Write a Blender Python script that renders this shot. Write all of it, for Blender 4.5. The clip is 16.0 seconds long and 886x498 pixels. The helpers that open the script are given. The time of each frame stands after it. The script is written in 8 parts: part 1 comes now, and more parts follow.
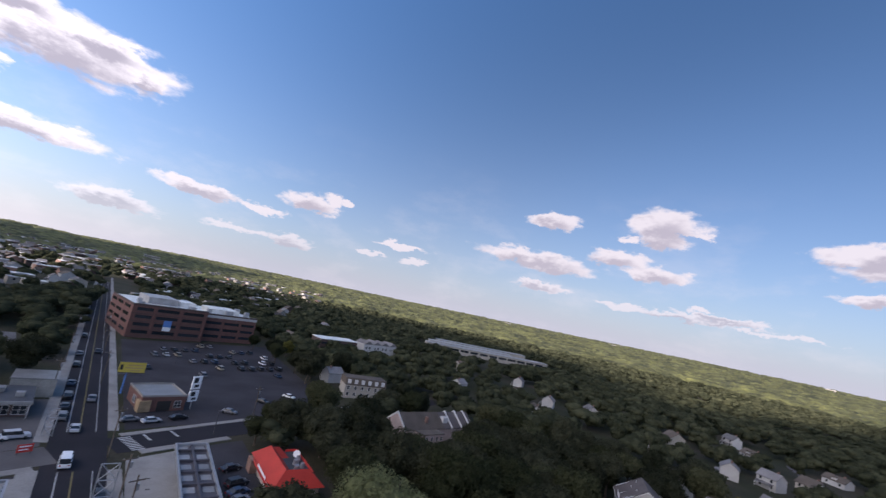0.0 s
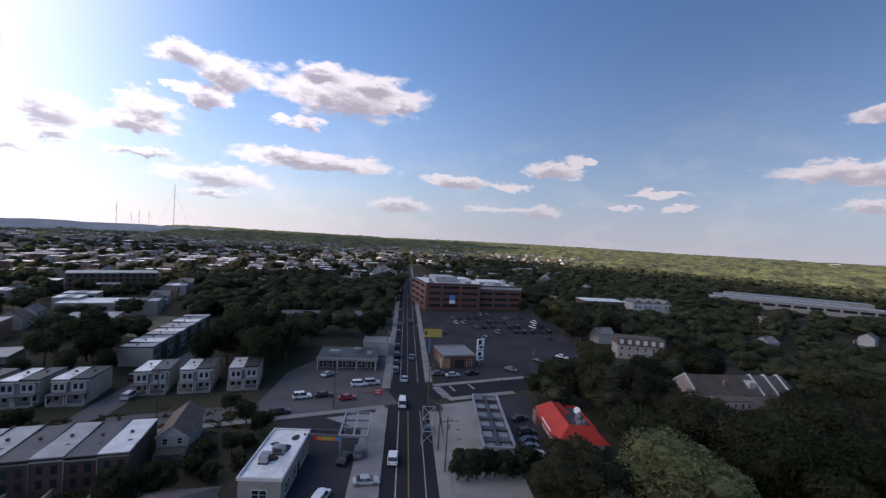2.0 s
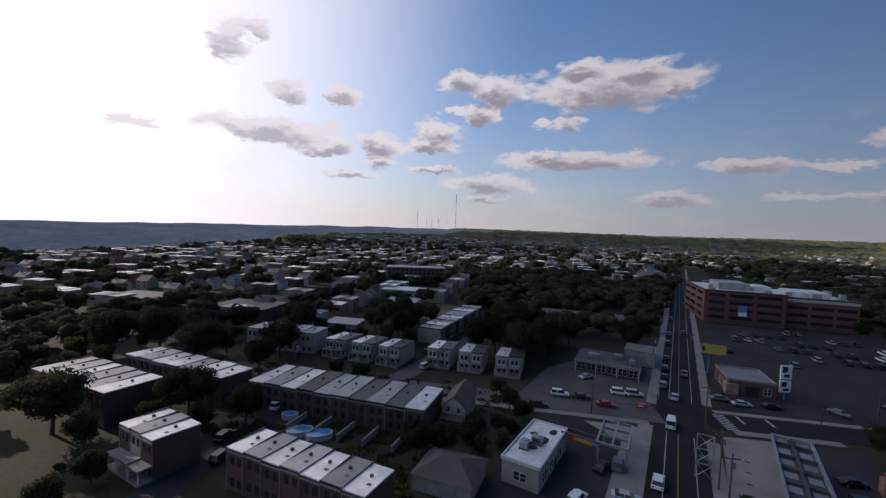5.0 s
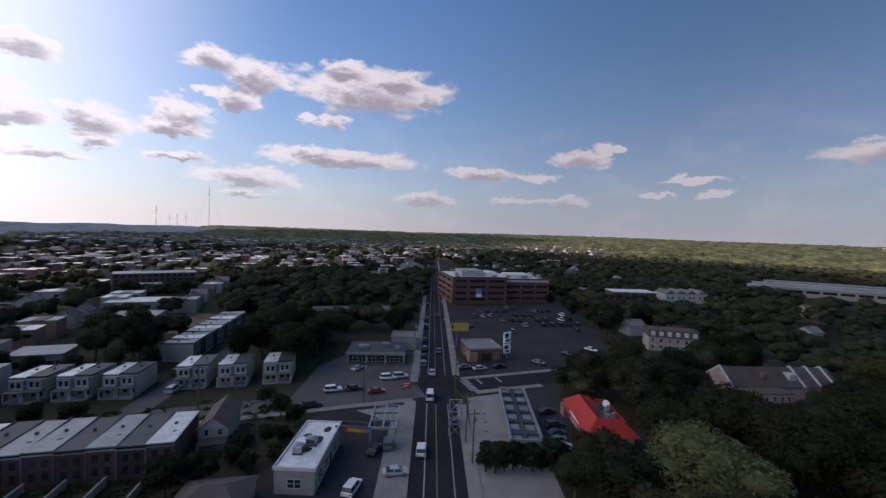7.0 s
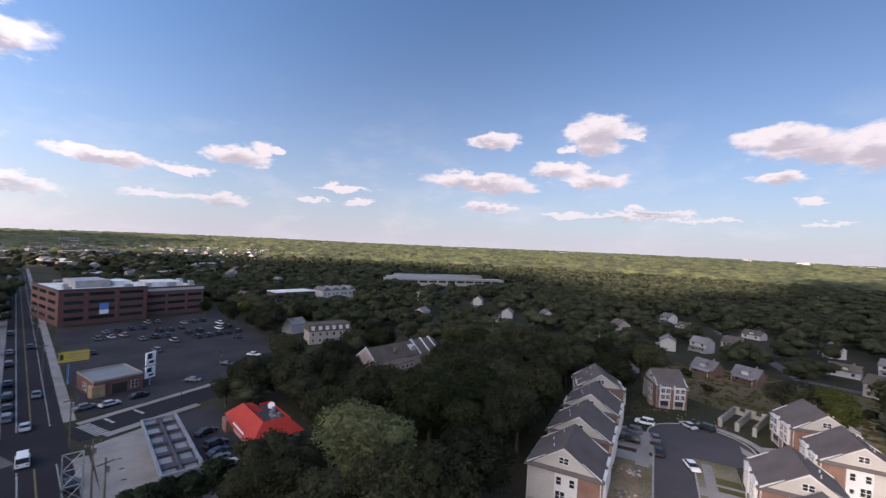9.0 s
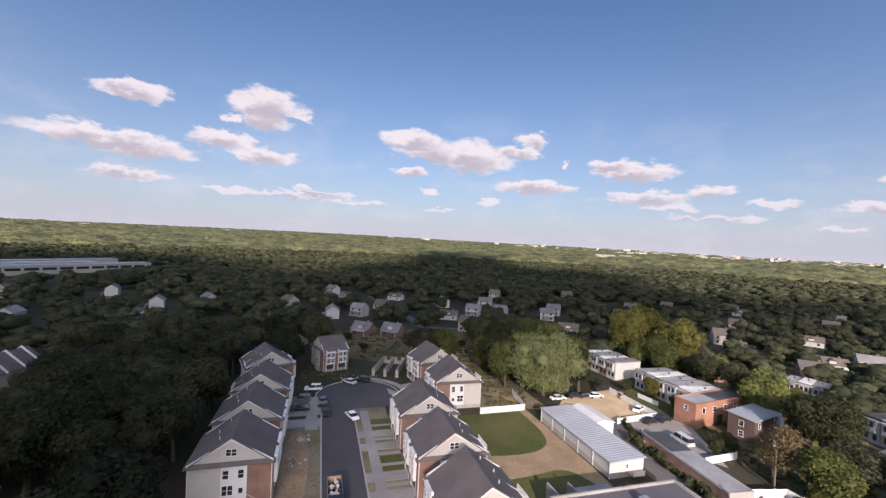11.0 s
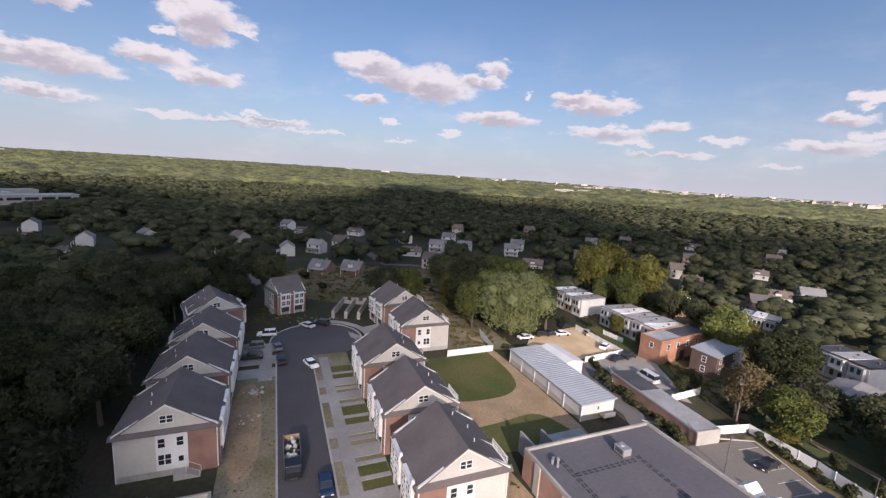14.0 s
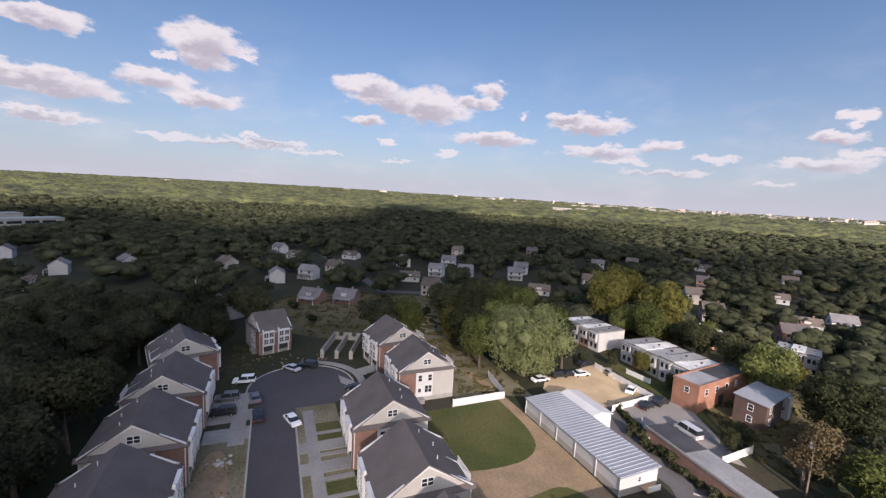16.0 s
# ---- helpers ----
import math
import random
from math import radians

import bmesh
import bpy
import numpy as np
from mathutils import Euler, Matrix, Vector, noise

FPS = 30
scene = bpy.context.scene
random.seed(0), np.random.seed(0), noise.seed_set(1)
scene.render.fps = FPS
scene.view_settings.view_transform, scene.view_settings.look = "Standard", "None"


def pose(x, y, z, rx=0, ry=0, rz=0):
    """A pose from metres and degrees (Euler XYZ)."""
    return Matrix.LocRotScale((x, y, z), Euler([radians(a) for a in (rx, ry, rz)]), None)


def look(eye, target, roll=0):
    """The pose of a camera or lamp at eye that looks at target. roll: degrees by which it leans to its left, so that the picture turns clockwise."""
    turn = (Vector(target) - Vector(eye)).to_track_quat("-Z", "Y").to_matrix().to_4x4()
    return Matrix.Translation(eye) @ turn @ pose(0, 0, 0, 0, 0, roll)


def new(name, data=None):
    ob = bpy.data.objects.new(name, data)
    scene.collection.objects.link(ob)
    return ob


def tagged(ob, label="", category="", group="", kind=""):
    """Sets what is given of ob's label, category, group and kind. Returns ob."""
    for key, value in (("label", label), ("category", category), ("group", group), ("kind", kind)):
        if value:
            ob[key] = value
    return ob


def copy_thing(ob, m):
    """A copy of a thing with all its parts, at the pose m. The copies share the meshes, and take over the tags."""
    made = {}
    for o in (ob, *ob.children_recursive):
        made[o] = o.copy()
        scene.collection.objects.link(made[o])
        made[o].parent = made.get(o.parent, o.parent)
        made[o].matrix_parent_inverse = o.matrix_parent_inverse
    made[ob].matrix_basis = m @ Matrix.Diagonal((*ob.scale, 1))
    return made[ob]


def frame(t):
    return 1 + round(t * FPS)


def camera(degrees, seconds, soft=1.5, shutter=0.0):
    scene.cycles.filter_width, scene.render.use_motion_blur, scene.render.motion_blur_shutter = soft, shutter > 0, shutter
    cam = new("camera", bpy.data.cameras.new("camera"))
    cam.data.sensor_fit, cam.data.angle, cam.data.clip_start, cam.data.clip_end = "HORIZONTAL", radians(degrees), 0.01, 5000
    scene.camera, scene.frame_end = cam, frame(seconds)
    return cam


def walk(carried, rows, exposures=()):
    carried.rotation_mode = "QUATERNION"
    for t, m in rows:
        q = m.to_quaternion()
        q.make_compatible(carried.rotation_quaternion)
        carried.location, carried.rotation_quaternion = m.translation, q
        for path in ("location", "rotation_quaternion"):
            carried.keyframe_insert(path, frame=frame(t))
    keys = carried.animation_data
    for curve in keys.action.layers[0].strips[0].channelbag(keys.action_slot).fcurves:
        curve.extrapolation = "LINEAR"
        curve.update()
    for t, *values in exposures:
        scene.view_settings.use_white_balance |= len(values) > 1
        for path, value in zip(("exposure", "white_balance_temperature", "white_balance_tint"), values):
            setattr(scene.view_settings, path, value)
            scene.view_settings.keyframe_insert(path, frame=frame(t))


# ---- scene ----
# ---------------------------------------------------------------- camera and its way
PATH = [
    (0, -6.21, -2.16, 44.46, -36.51, 7.96, 11.93),
    (0.5, -5.22, -0.62, 43.70, -26.50, 2.56, 6.92),
    (1, -4.47, -0.33, 43.57, -17.84, -0.72, 3.13),
    (1.5, -4.20, -0.09, 43.33, -10.67, -0.96, 2.94),
    (2, -3.89, -0.28, 43.25, -3.88, -1.35, 3.61),
    (2.5, -3.74, -0.39, 43.28, 3.46, -1.80, 3.70),
    (3, -3.49, -0.57, 43.43, 13.64, -3.33, 2.85),
    (3.5, -3.71, -0.37, 43.33, 24.05, -3.28, 2.49),
    (4.0, -3.6, -0.45, 43.40, 28.6, -3.3, 2.4),
    (4.75, -3.4, -0.65, 43.50, 31.0, -3.25, 2.3),
    (5.5, -3.2, -0.85, 43.58, 27.8, -3.1, 2.15),
    (6, -2.99, -0.99, 43.65, 22.21, -2.94, 1.98),
    (6.5, -2.82, -1.15, 43.73, 12.52, -2.25, 1.61),
    (7, -3.19, -0.99, 43.63, -0.27, -2.41, 2.13),
    (7.5, -3.48, -0.75, 43.57, -11.74, -1.74, 2.87),
    (8, -3.81, -1.06, 43.62, -21.92, -1.67, 2.37),
    (8.5, -4.28, -1.96, 44.21, -33.03, -1.16, 2.03),
    (9, -4.54, -1.92, 44.04, -44.49, -0.33, 2.72),
    (9.5, -4.63, -1.87, 44.08, -56.01, 0.31, 2.55),
    (10, -4.6, -1.85, 44.0, -67.9, 1.6, 2.9),
    (10.2, -3.84, -1.75, 43.76, -75.25, 2.37, 2.80),
    (10.8, -2.9, -1.3, 43.6, -85.8, 0.5, 2.85),
    (11.5, -1.9, -0.7, 43.35, -92.3, -5.5, 2.9),
    (12.3, -0.73, -0.08, 43.18, -93.82, -9.91, 3.00),
    (12.5, 0.00, 0.00, 43.20, -93.81, -9.93, 3.08),
    (13, 2.16, 0.07, 43.20, -93.55, -10.58, 3.35),
    (13.5, 4.54, 0.13, 43.32, -93.57, -11.10, 3.95),
    (14, 7.35, 0.31, 43.36, -93.61, -10.00, 3.53),
    (14.5, 10.37, 0.44, 43.50, -93.54, -8.66, 3.48),
    (15, 13.53, 0.50, 43.56, -93.54, -7.68, 3.78),
    (15.5, 16.90, 0.72, 43.75, -93.59, -7.89, 3.60),
    (16, 20.43, 0.88, 43.97, -93.77, -7.41, 3.12),
]
cam = camera(93.31, 16.0, soft=1.35, shutter=0.15)
walk(cam, [(t, pose(x, y, z, 90 + pitch, 0, yaw) @ pose(0, 0, 0, 0, 0, roll)) for t, x, y, z, yaw, pitch, roll in PATH],
     exposures=[(0, 1.05, 6350, 23), (1, 0.93, 6350, 23), (2, 0.74, 6350, 23), (2.5, 0.56, 6350, 23), (3.5, 0.26, 6350, 23), (6, -0.08, 6350, 23), (6.5, 0.0, 6350, 23), (7, 0.36, 6400, 24), (8, 0.74, 6450, 24), (9, 1.14, 6600, 24), (10.2, 1.12, 6550, 24), (12.3, 0.98, 6450, 22), (16, 0.98, 6450, 22)])

# ---------------------------------------------------------------- sky and sun
SUN_YAW, SUN_EL = 94.0, 21.0          # degrees to the left of +y, and above the horizon
SUN_DIR = Vector((-math.sin(radians(SUN_YAW)) * math.cos(radians(SUN_EL)),
                  math.cos(radians(SUN_YAW)) * math.cos(radians(SUN_EL)), math.sin(radians(SUN_EL))))
world = bpy.data.worlds.new("sky")
scene.world = world
world.use_nodes = True
wn = world.node_tree.nodes
sky = wn.new("ShaderNodeTexSky")
sky.sky_type = "NISHITA"
sky.sun_disc = False
sky.sun_elevation = radians(SUN_EL)
sky.sun_rotation = radians(-SUN_YAW)
sky.altitude = 100
sky.air_density = 1.0
sky.dust_density = 1.2
sky.ozone_density = 1.6


def wire(a, b):
    world.node_tree.links.new(a, b)


def maths(operation, a, b=None):
    n = wn.new("ShaderNodeMath")
    n.operation = operation
    for k, x in enumerate((a, b)):
        if x is None:
            continue
        if isinstance(x, (int, float)):
            n.inputs[k].default_value = x
        else:
            wire(x, n.inputs[k])
    return n.outputs["Value"]


def vectors(operation, a, b):
    n = wn.new("ShaderNodeVectorMath")
    n.operation = operation
    for k, x in enumerate((a, b)):
        if isinstance(x, tuple):
            n.inputs[k].default_value = x
        else:
            wire(x, n.inputs[k])
    return n


def blend(fac, a, b):
    n = wn.new("ShaderNodeMix")
    n.data_type = "RGBA"
    wire(fac, n.inputs["Factor"])
    for key, x in (("A", a), ("B", b)):
        if isinstance(x, tuple):
            n.inputs[key].default_value = (*x, 1)
        else:
            wire(x, n.inputs[key])
    return n.outputs["Result"]


def step_between(x, lo, hi):
    n = wn.new("ShaderNodeMapRange")
    n.interpolation_type = "SMOOTHSTEP"
    wire(x, n.inputs["Value"])
    n.inputs["From Min"].default_value, n.inputs["From Max"].default_value = lo, hi
    return n.outputs["Result"]


# fair-weather clouds: yaw, height, width and depth of each in degrees
WEST = [(67.4, 9.9, 4, 1.2), (58.2, 20.1, 4.9, 4.5), (55.3, 22, 4.4, 2.7), (53.5, 11, 14.2, 3.3), (51, 15.6, 4.8, 3.1), (46.7, 9.4, 7.5, 2.3), (45.8, 12.1, 1.8, 2), (45.3, 9.9, 4.9, 2.3), (44.7, 16.2, 4.6, 2), (44.7, 15.7, 4.4, 2.2), (43.3, 6.3, 7.5, 1.3), (39.7, 10.4, 5.7, 2.9), (39.4, 8.1, 3.7, 2), (32.4, 10.5, 6.4, 2.3), (32.4, 7.5, 7.9, 1.3), (31.9, 12.5, 5.5, 3), (29.9, 15.2, 2.6, 1.1), (28.7, 18.6, 5.9, 2.7)]
NORTH_WEST = [(26.2, 14.8, 4.7, 2.8), (25.4, 3.8, 6.9, 1.1), (24.9, 5.8, 10.7, 2.7), (24.4, 17.7, 7.9, 3.9), (18.3, 13.7, 2.3, 1.6), (17.6, 9.5, 6, 1.6), (15.1, 13.4, 4.5, 1.7), (13.5, 8.9, 18.7, 2.5), (13.4, 19.8, 6.6, 2.3), (10, 17.7, 17.7, 5.8), (6.3, 19, 6.8, 2.3), (2.3, 17.3, 3.9, 2.2), (2.3, 4.2, 9.3, 1.7), (-5.5, 7.9, 9, 1.8), (-9.9, 4.4, 6.3, 0.9), (-12.2, 7.6, 5.5, 1), (-12.6, 7.5, 5.3, 1), (-16.7, 4.4, 6.2, 1.3)]
NORTH = [(-17.1, 4.4, 6.1, 0.7), (-18, 10, 6.7, 2.5), (-21, 10.6, 2.3, 2.1), (-22.4, 10.9, 1.5, 1.5), (-26.3, 5.2, 3.5, 0.5), (-26.9, 5.3, 3.7, 0.6), (-30.6, 7.1, 5.8, 1), (-31.2, 7.1, 5.9, 1), (-32.5, 4.9, 2.9, 0.8), (-32.9, 5.3, 3.8, 0.8), (-48.5, 9.1, 14.8, 2.2), (-49.9, 5.7, 7.3, 1.1), (-50.8, 14.3, 6, 2), (-50.8, 5.4, 6.7, 0.9), (-51.6, 8.5, 9.6, 2.3), (-59.1, 10.6, 7.3, 2.1), (-60.5, 13.4, 2.6, 1.3), (-60.6, 4.7, 3.8, 0.7)]
EAST = [(-60.9, 4.9, 5.8, 0.8), (-64, 13.7, 5.3, 2.6), (-64.2, 9.3, 6.7, 1.9), (-64.3, 15.6, 7.3, 4.3), (-66.7, 4.7, 8.4, 0.8), (-67.7, 14.4, 3.1, 1), (-69.2, 5.9, 2.3, 0.7), (-69.2, 5.9, 2.1, 0.8), (-71, 5.1, 9, 0.8), (-71.7, 5, 6.1, 0.8), (-76.3, 4.4, 8.2, 0.4), (-77.1, 4.5, 5.5, 0.6), (-82.9, 13.1, 8.6, 2.5), (-83, 9.1, 4.7, 1.5), (-85.4, 11.8, 10, 3), (-85.6, 6.4, 2.8, 0.9), (-86.9, 4.2, 3.7, 0.4), (-90.4, 11.3, 10.9, 4.1)]
SOUTH = [(-93.2, 5.5, 3.4, 0.8), (-97.1, 12, 5.7, 1.8), (-99.1, 13.7, 4.2, 1.9), (-99.6, 7.7, 10.9, 1.8), (-103.2, 10.6, 1.3, 1.5), (-108.9, 10.4, 5.1, 1.4), (-111.4, 9.5, 9.9, 2.3), (-113.1, 6.4, 9.8, 1.6), (-116.1, 5.3, 5.7, 0.9), (-119.8, 7, 5, 1.6), (-120.3, 4, 8.9, 0.8), (-125.8, 5.6, 3.4, 1), (-131.1, 3, 2.9, 0.5), (-134.6, 5, 8, 1.3), (-135.5, 7.6, 4.8, 1.5), (-137.2, 9.6, 2.6, 1.8), (-137.7, 6, 3, 1.2)]
tex = wn.new("ShaderNodeTexCoord")
way = tex.outputs["Generated"]
split = wn.new("ShaderNodeSeparateXYZ")
wire(way, split.inputs[0])
level = maths("MULTIPLY", maths("ARCSINE", split.outputs["Z"]), 57.2958)
bearing = maths("MULTIPLY", maths("ARCTAN2", maths("MULTIPLY", split.outputs["X"], -1.0), split.outputs["Y"]), 57.2958)
spot = wn.new("ShaderNodeCombineXYZ")
wire(bearing, spot.inputs["X"])
wire(level, spot.inputs["Y"])


def sky_noise(scale, detail, rough):
    n = wn.new("ShaderNodeTexNoise")
    n.inputs["Scale"].default_value, n.inputs["Detail"].default_value, n.inputs["Roughness"].default_value = scale, detail, rough
    stretch = vectors("MULTIPLY", way, (1.0, 1.0, 2.2))
    wire(stretch.outputs["Vector"], n.inputs["Vector"])
    return n


puff, billow, wisp = sky_noise(24.0, 7.0, 0.62), sky_noise(13.0, 4.0, 0.55), sky_noise(6.0, 5.0, 0.6)
warp = vectors("MULTIPLY", vectors("SUBTRACT", puff.outputs["Color"], (0.5, 0.5, 0.5)).outputs["Vector"], (4.6, 2.8, 0.0))
place = vectors("ADD", spot.outputs["Vector"], warp.outputs["Vector"]).outputs["Vector"]


def nearest(clumps, shift, shrink):
    """How far, in its own half sizes, the nearest clump's middle is; a clump is flatter below than above."""
    best = None
    for a, e, w, h in clumps:
        d = vectors("SUBTRACT", place, (a, e + shift * h, 0.0)).outputs["Vector"]
        d = vectors("MAXIMUM", d, vectors("MULTIPLY", d, (-1.0, -1.35, 0.0)).outputs["Vector"]).outputs["Vector"]
        d = vectors("MULTIPLY", d, (2 / (w * shrink), 2 / (h * shrink), 0.0)).outputs["Vector"]
        d = vectors("LENGTH", d, (0.0, 0.0, 0.0)).outputs["Value"]
        best = d if best is None else maths("MINIMUM", best, d)
    return best


CLUMPS = WEST + NORTH_WEST + NORTH + EAST + SOUTH
BROAD = [c for c in CLUMPS if c[2] * c[3] > 6.5]
body = maths("ADD", nearest(CLUMPS, -0.06, 1.16), maths("MULTIPLY", maths("SUBTRACT", billow.outputs["Fac"], 0.5), 1.3))
cover = step_between(body, 1.12, 0.68)
under = maths("ADD", nearest(BROAD, -0.34, 1.0), maths("MULTIPLY", maths("SUBTRACT", puff.outputs["Fac"], 0.5), 1.7))
shade = maths("MULTIPLY", step_between(under, 1.15, 0.2), 0.95)
aim = vectors("DOT_PRODUCT", way, tuple(SUN_DIR)).outputs["Value"]
glow = maths("POWER", step_between(aim, 0.28, 1.0), 1.7)
side = step_between(aim, -0.6, 0.35)
low_glow = step_between(aim, -0.35, 0.85)
wash = maths("MULTIPLY", maths("EXPONENT", maths("MULTIPLY", maths("MAXIMUM", level, 0.0), -0.102)), 0.9)
blue = vectors("MULTIPLY", sky.outputs["Color"], (0.0495, 0.0775, 0.0955)).outputs["Vector"]
blue = blend(side, blue, vectors("MULTIPLY", blue, (2.0, 2.2, 2.3)).outputs["Vector"])
hazy = blend(wash, blue, blend(low_glow, (0.51, 0.53, 0.585), (1.2, 1.13, 1.05)))
bright = blend(glow, hazy, (1.95, 1.93, 1.88))
lit = blend(low_glow, (0.72, 0.695, 0.69), (1.32, 1.29, 1.26))
puffs = blend(shade, lit, blend(glow, (0.43, 0.405, 0.44), (0.86, 0.88, 0.95)))
low_fade = step_between(level, 1.0, 9.0)
cover = maths("MULTIPLY", cover, maths("ADD", maths("MULTIPLY", low_fade, 0.42), 0.5))
haze = maths("MULTIPLY", step_between(wisp.outputs["Fac"], 0.46, 0.72), 0.22)
hazy_sky = blend(maths("MULTIPLY", haze, step_between(level, 22.0, 4.0)), bright, lit)
wire(blend(cover, hazy_sky, puffs), wn["Background"].inputs["Color"])
wn["Background"].inputs["Strength"].default_value = 0.6
sun = new("sun", bpy.data.lights.new("sun", "SUN"))
sun.data.energy, sun.data.angle, sun.data.color = 5.0, radians(0.6), (1.0, 0.905, 0.77)
sun.matrix_world = look((0, 0, 900), Vector((0, 0, 900)) - SUN_DIR)


# ---------------------------------------------------------------- materials
def surface(name, colour, rough=0.85, vary=0.25, big=0.12, fine=3.0, bump=0.15, metal=0.0, second=None, spread=0.5, own=0.0, stripes=None, spec=0.4):
    """Paint, stone, soil and the like: a base colour with stains (big) and grain (fine), a second colour in patches, and own variation per object.
    stripes: (axis, per metre, depth) for courses, seams and boards."""
    m = bpy.data.materials.new(name)
    m.use_nodes = True
    t, n = m.node_tree, m.node_tree.nodes
    bs = n["Principled BSDF"]
    bs.inputs["Roughness"].default_value, bs.inputs["Metallic"].default_value = rough, metal
    bs.inputs["Specular IOR Level"].default_value = spec
    geo = n.new("ShaderNodeNewGeometry")
    nb, nf = n.new("ShaderNodeTexNoise"), n.new("ShaderNodeTexNoise")
    nb.inputs["Scale"].default_value, nf.inputs["Scale"].default_value = big, fine
    nb.inputs["Detail"].default_value, nf.inputs["Detail"].default_value = 5, 4
    for x in (nb, nf):
        t.links.new(geo.outputs["Position"], x.inputs["Vector"])
    base = n.new("ShaderNodeMix")
    base.data_type = "RGBA"
    c2 = second or tuple(c * (1 - vary) for c in colour)
    base.inputs["A"].default_value, base.inputs["B"].default_value = (*colour, 1), (*c2, 1)
    ramp = n.new("ShaderNodeMapRange")
    ramp.inputs["From Min"].default_value, ramp.inputs["From Max"].default_value = spread - 0.14, spread + 0.14
    t.links.new(nb.outputs["Fac"], ramp.inputs["Value"])
    t.links.new(ramp.outputs["Result"], base.inputs["Factor"])
    grain = n.new("ShaderNodeMapRange")
    grain.inputs["From Min"].default_value, grain.inputs["From Max"].default_value = 0.25, 0.75
    grain.inputs["To Min"].default_value, grain.inputs["To Max"].default_value = 1 - vary * 0.7, 1 + vary * 0.5
    t.links.new(nf.outputs["Fac"], grain.inputs["Value"])
    value = grain.outputs["Result"]
    if own:
        info = n.new("ShaderNodeObjectInfo")
        om = n.new("ShaderNodeMapRange")
        om.inputs["To Min"].default_value, om.inputs["To Max"].default_value = 1 - own, 1 + own * 0.6
        t.links.new(info.outputs["Random"], om.inputs["Value"])
        mul = n.new("ShaderNodeMath")
        mul.operation = "MULTIPLY"
        t.links.new(value, mul.inputs[0])
        t.links.new(om.outputs["Result"], mul.inputs[1])
        value = mul.outputs["Value"]
    height = nf.outputs["Fac"]
    if stripes:
        axis, per, depth = stripes
        co = n.new("ShaderNodeTexCoord")
        wv = n.new("ShaderNodeTexWave")
        wv.bands_direction = axis
        wv.wave_profile = "SAW"
        wv.inputs["Scale"].default_value = per * math.tau / 20
        t.links.new(co.outputs["Object"], wv.inputs["Vector"])
        sm = n.new("ShaderNodeMapRange")
        sm.inputs["From Min"].default_value, sm.inputs["From Max"].default_value = 0.8, 1.0
        sm.inputs["To Min"].default_value, sm.inputs["To Max"].default_value = 1.0, 1.0 - depth
        t.links.new(wv.outputs["Fac"], sm.inputs["Value"])
        mul2 = n.new("ShaderNodeMath")
        mul2.operation = "MULTIPLY"
        t.links.new(value, mul2.inputs[0])
        t.links.new(sm.outputs["Result"], mul2.inputs[1])
        value, height = mul2.outputs["Value"], wv.outputs["Fac"]
    out = n.new("ShaderNodeMix")
    out.data_type, out.blend_type = "RGBA", "MULTIPLY"
    out.inputs["Factor"].default_value = 1.0
    t.links.new(base.outputs["Result"], out.inputs["A"])
    t.links.new(value, out.inputs["B"])
    t.links.new(out.outputs["Result"], bs.inputs["Base Color"])
    if bump:
        bp = n.new("ShaderNodeBump")
        bp.inputs["Strength"].default_value, bp.inputs["Distance"].default_value = bump, 0.05
        t.links.new(height, bp.inputs["Height"])
        t.links.new(bp.outputs["Normal"], bs.inputs["Normal"])
    return m


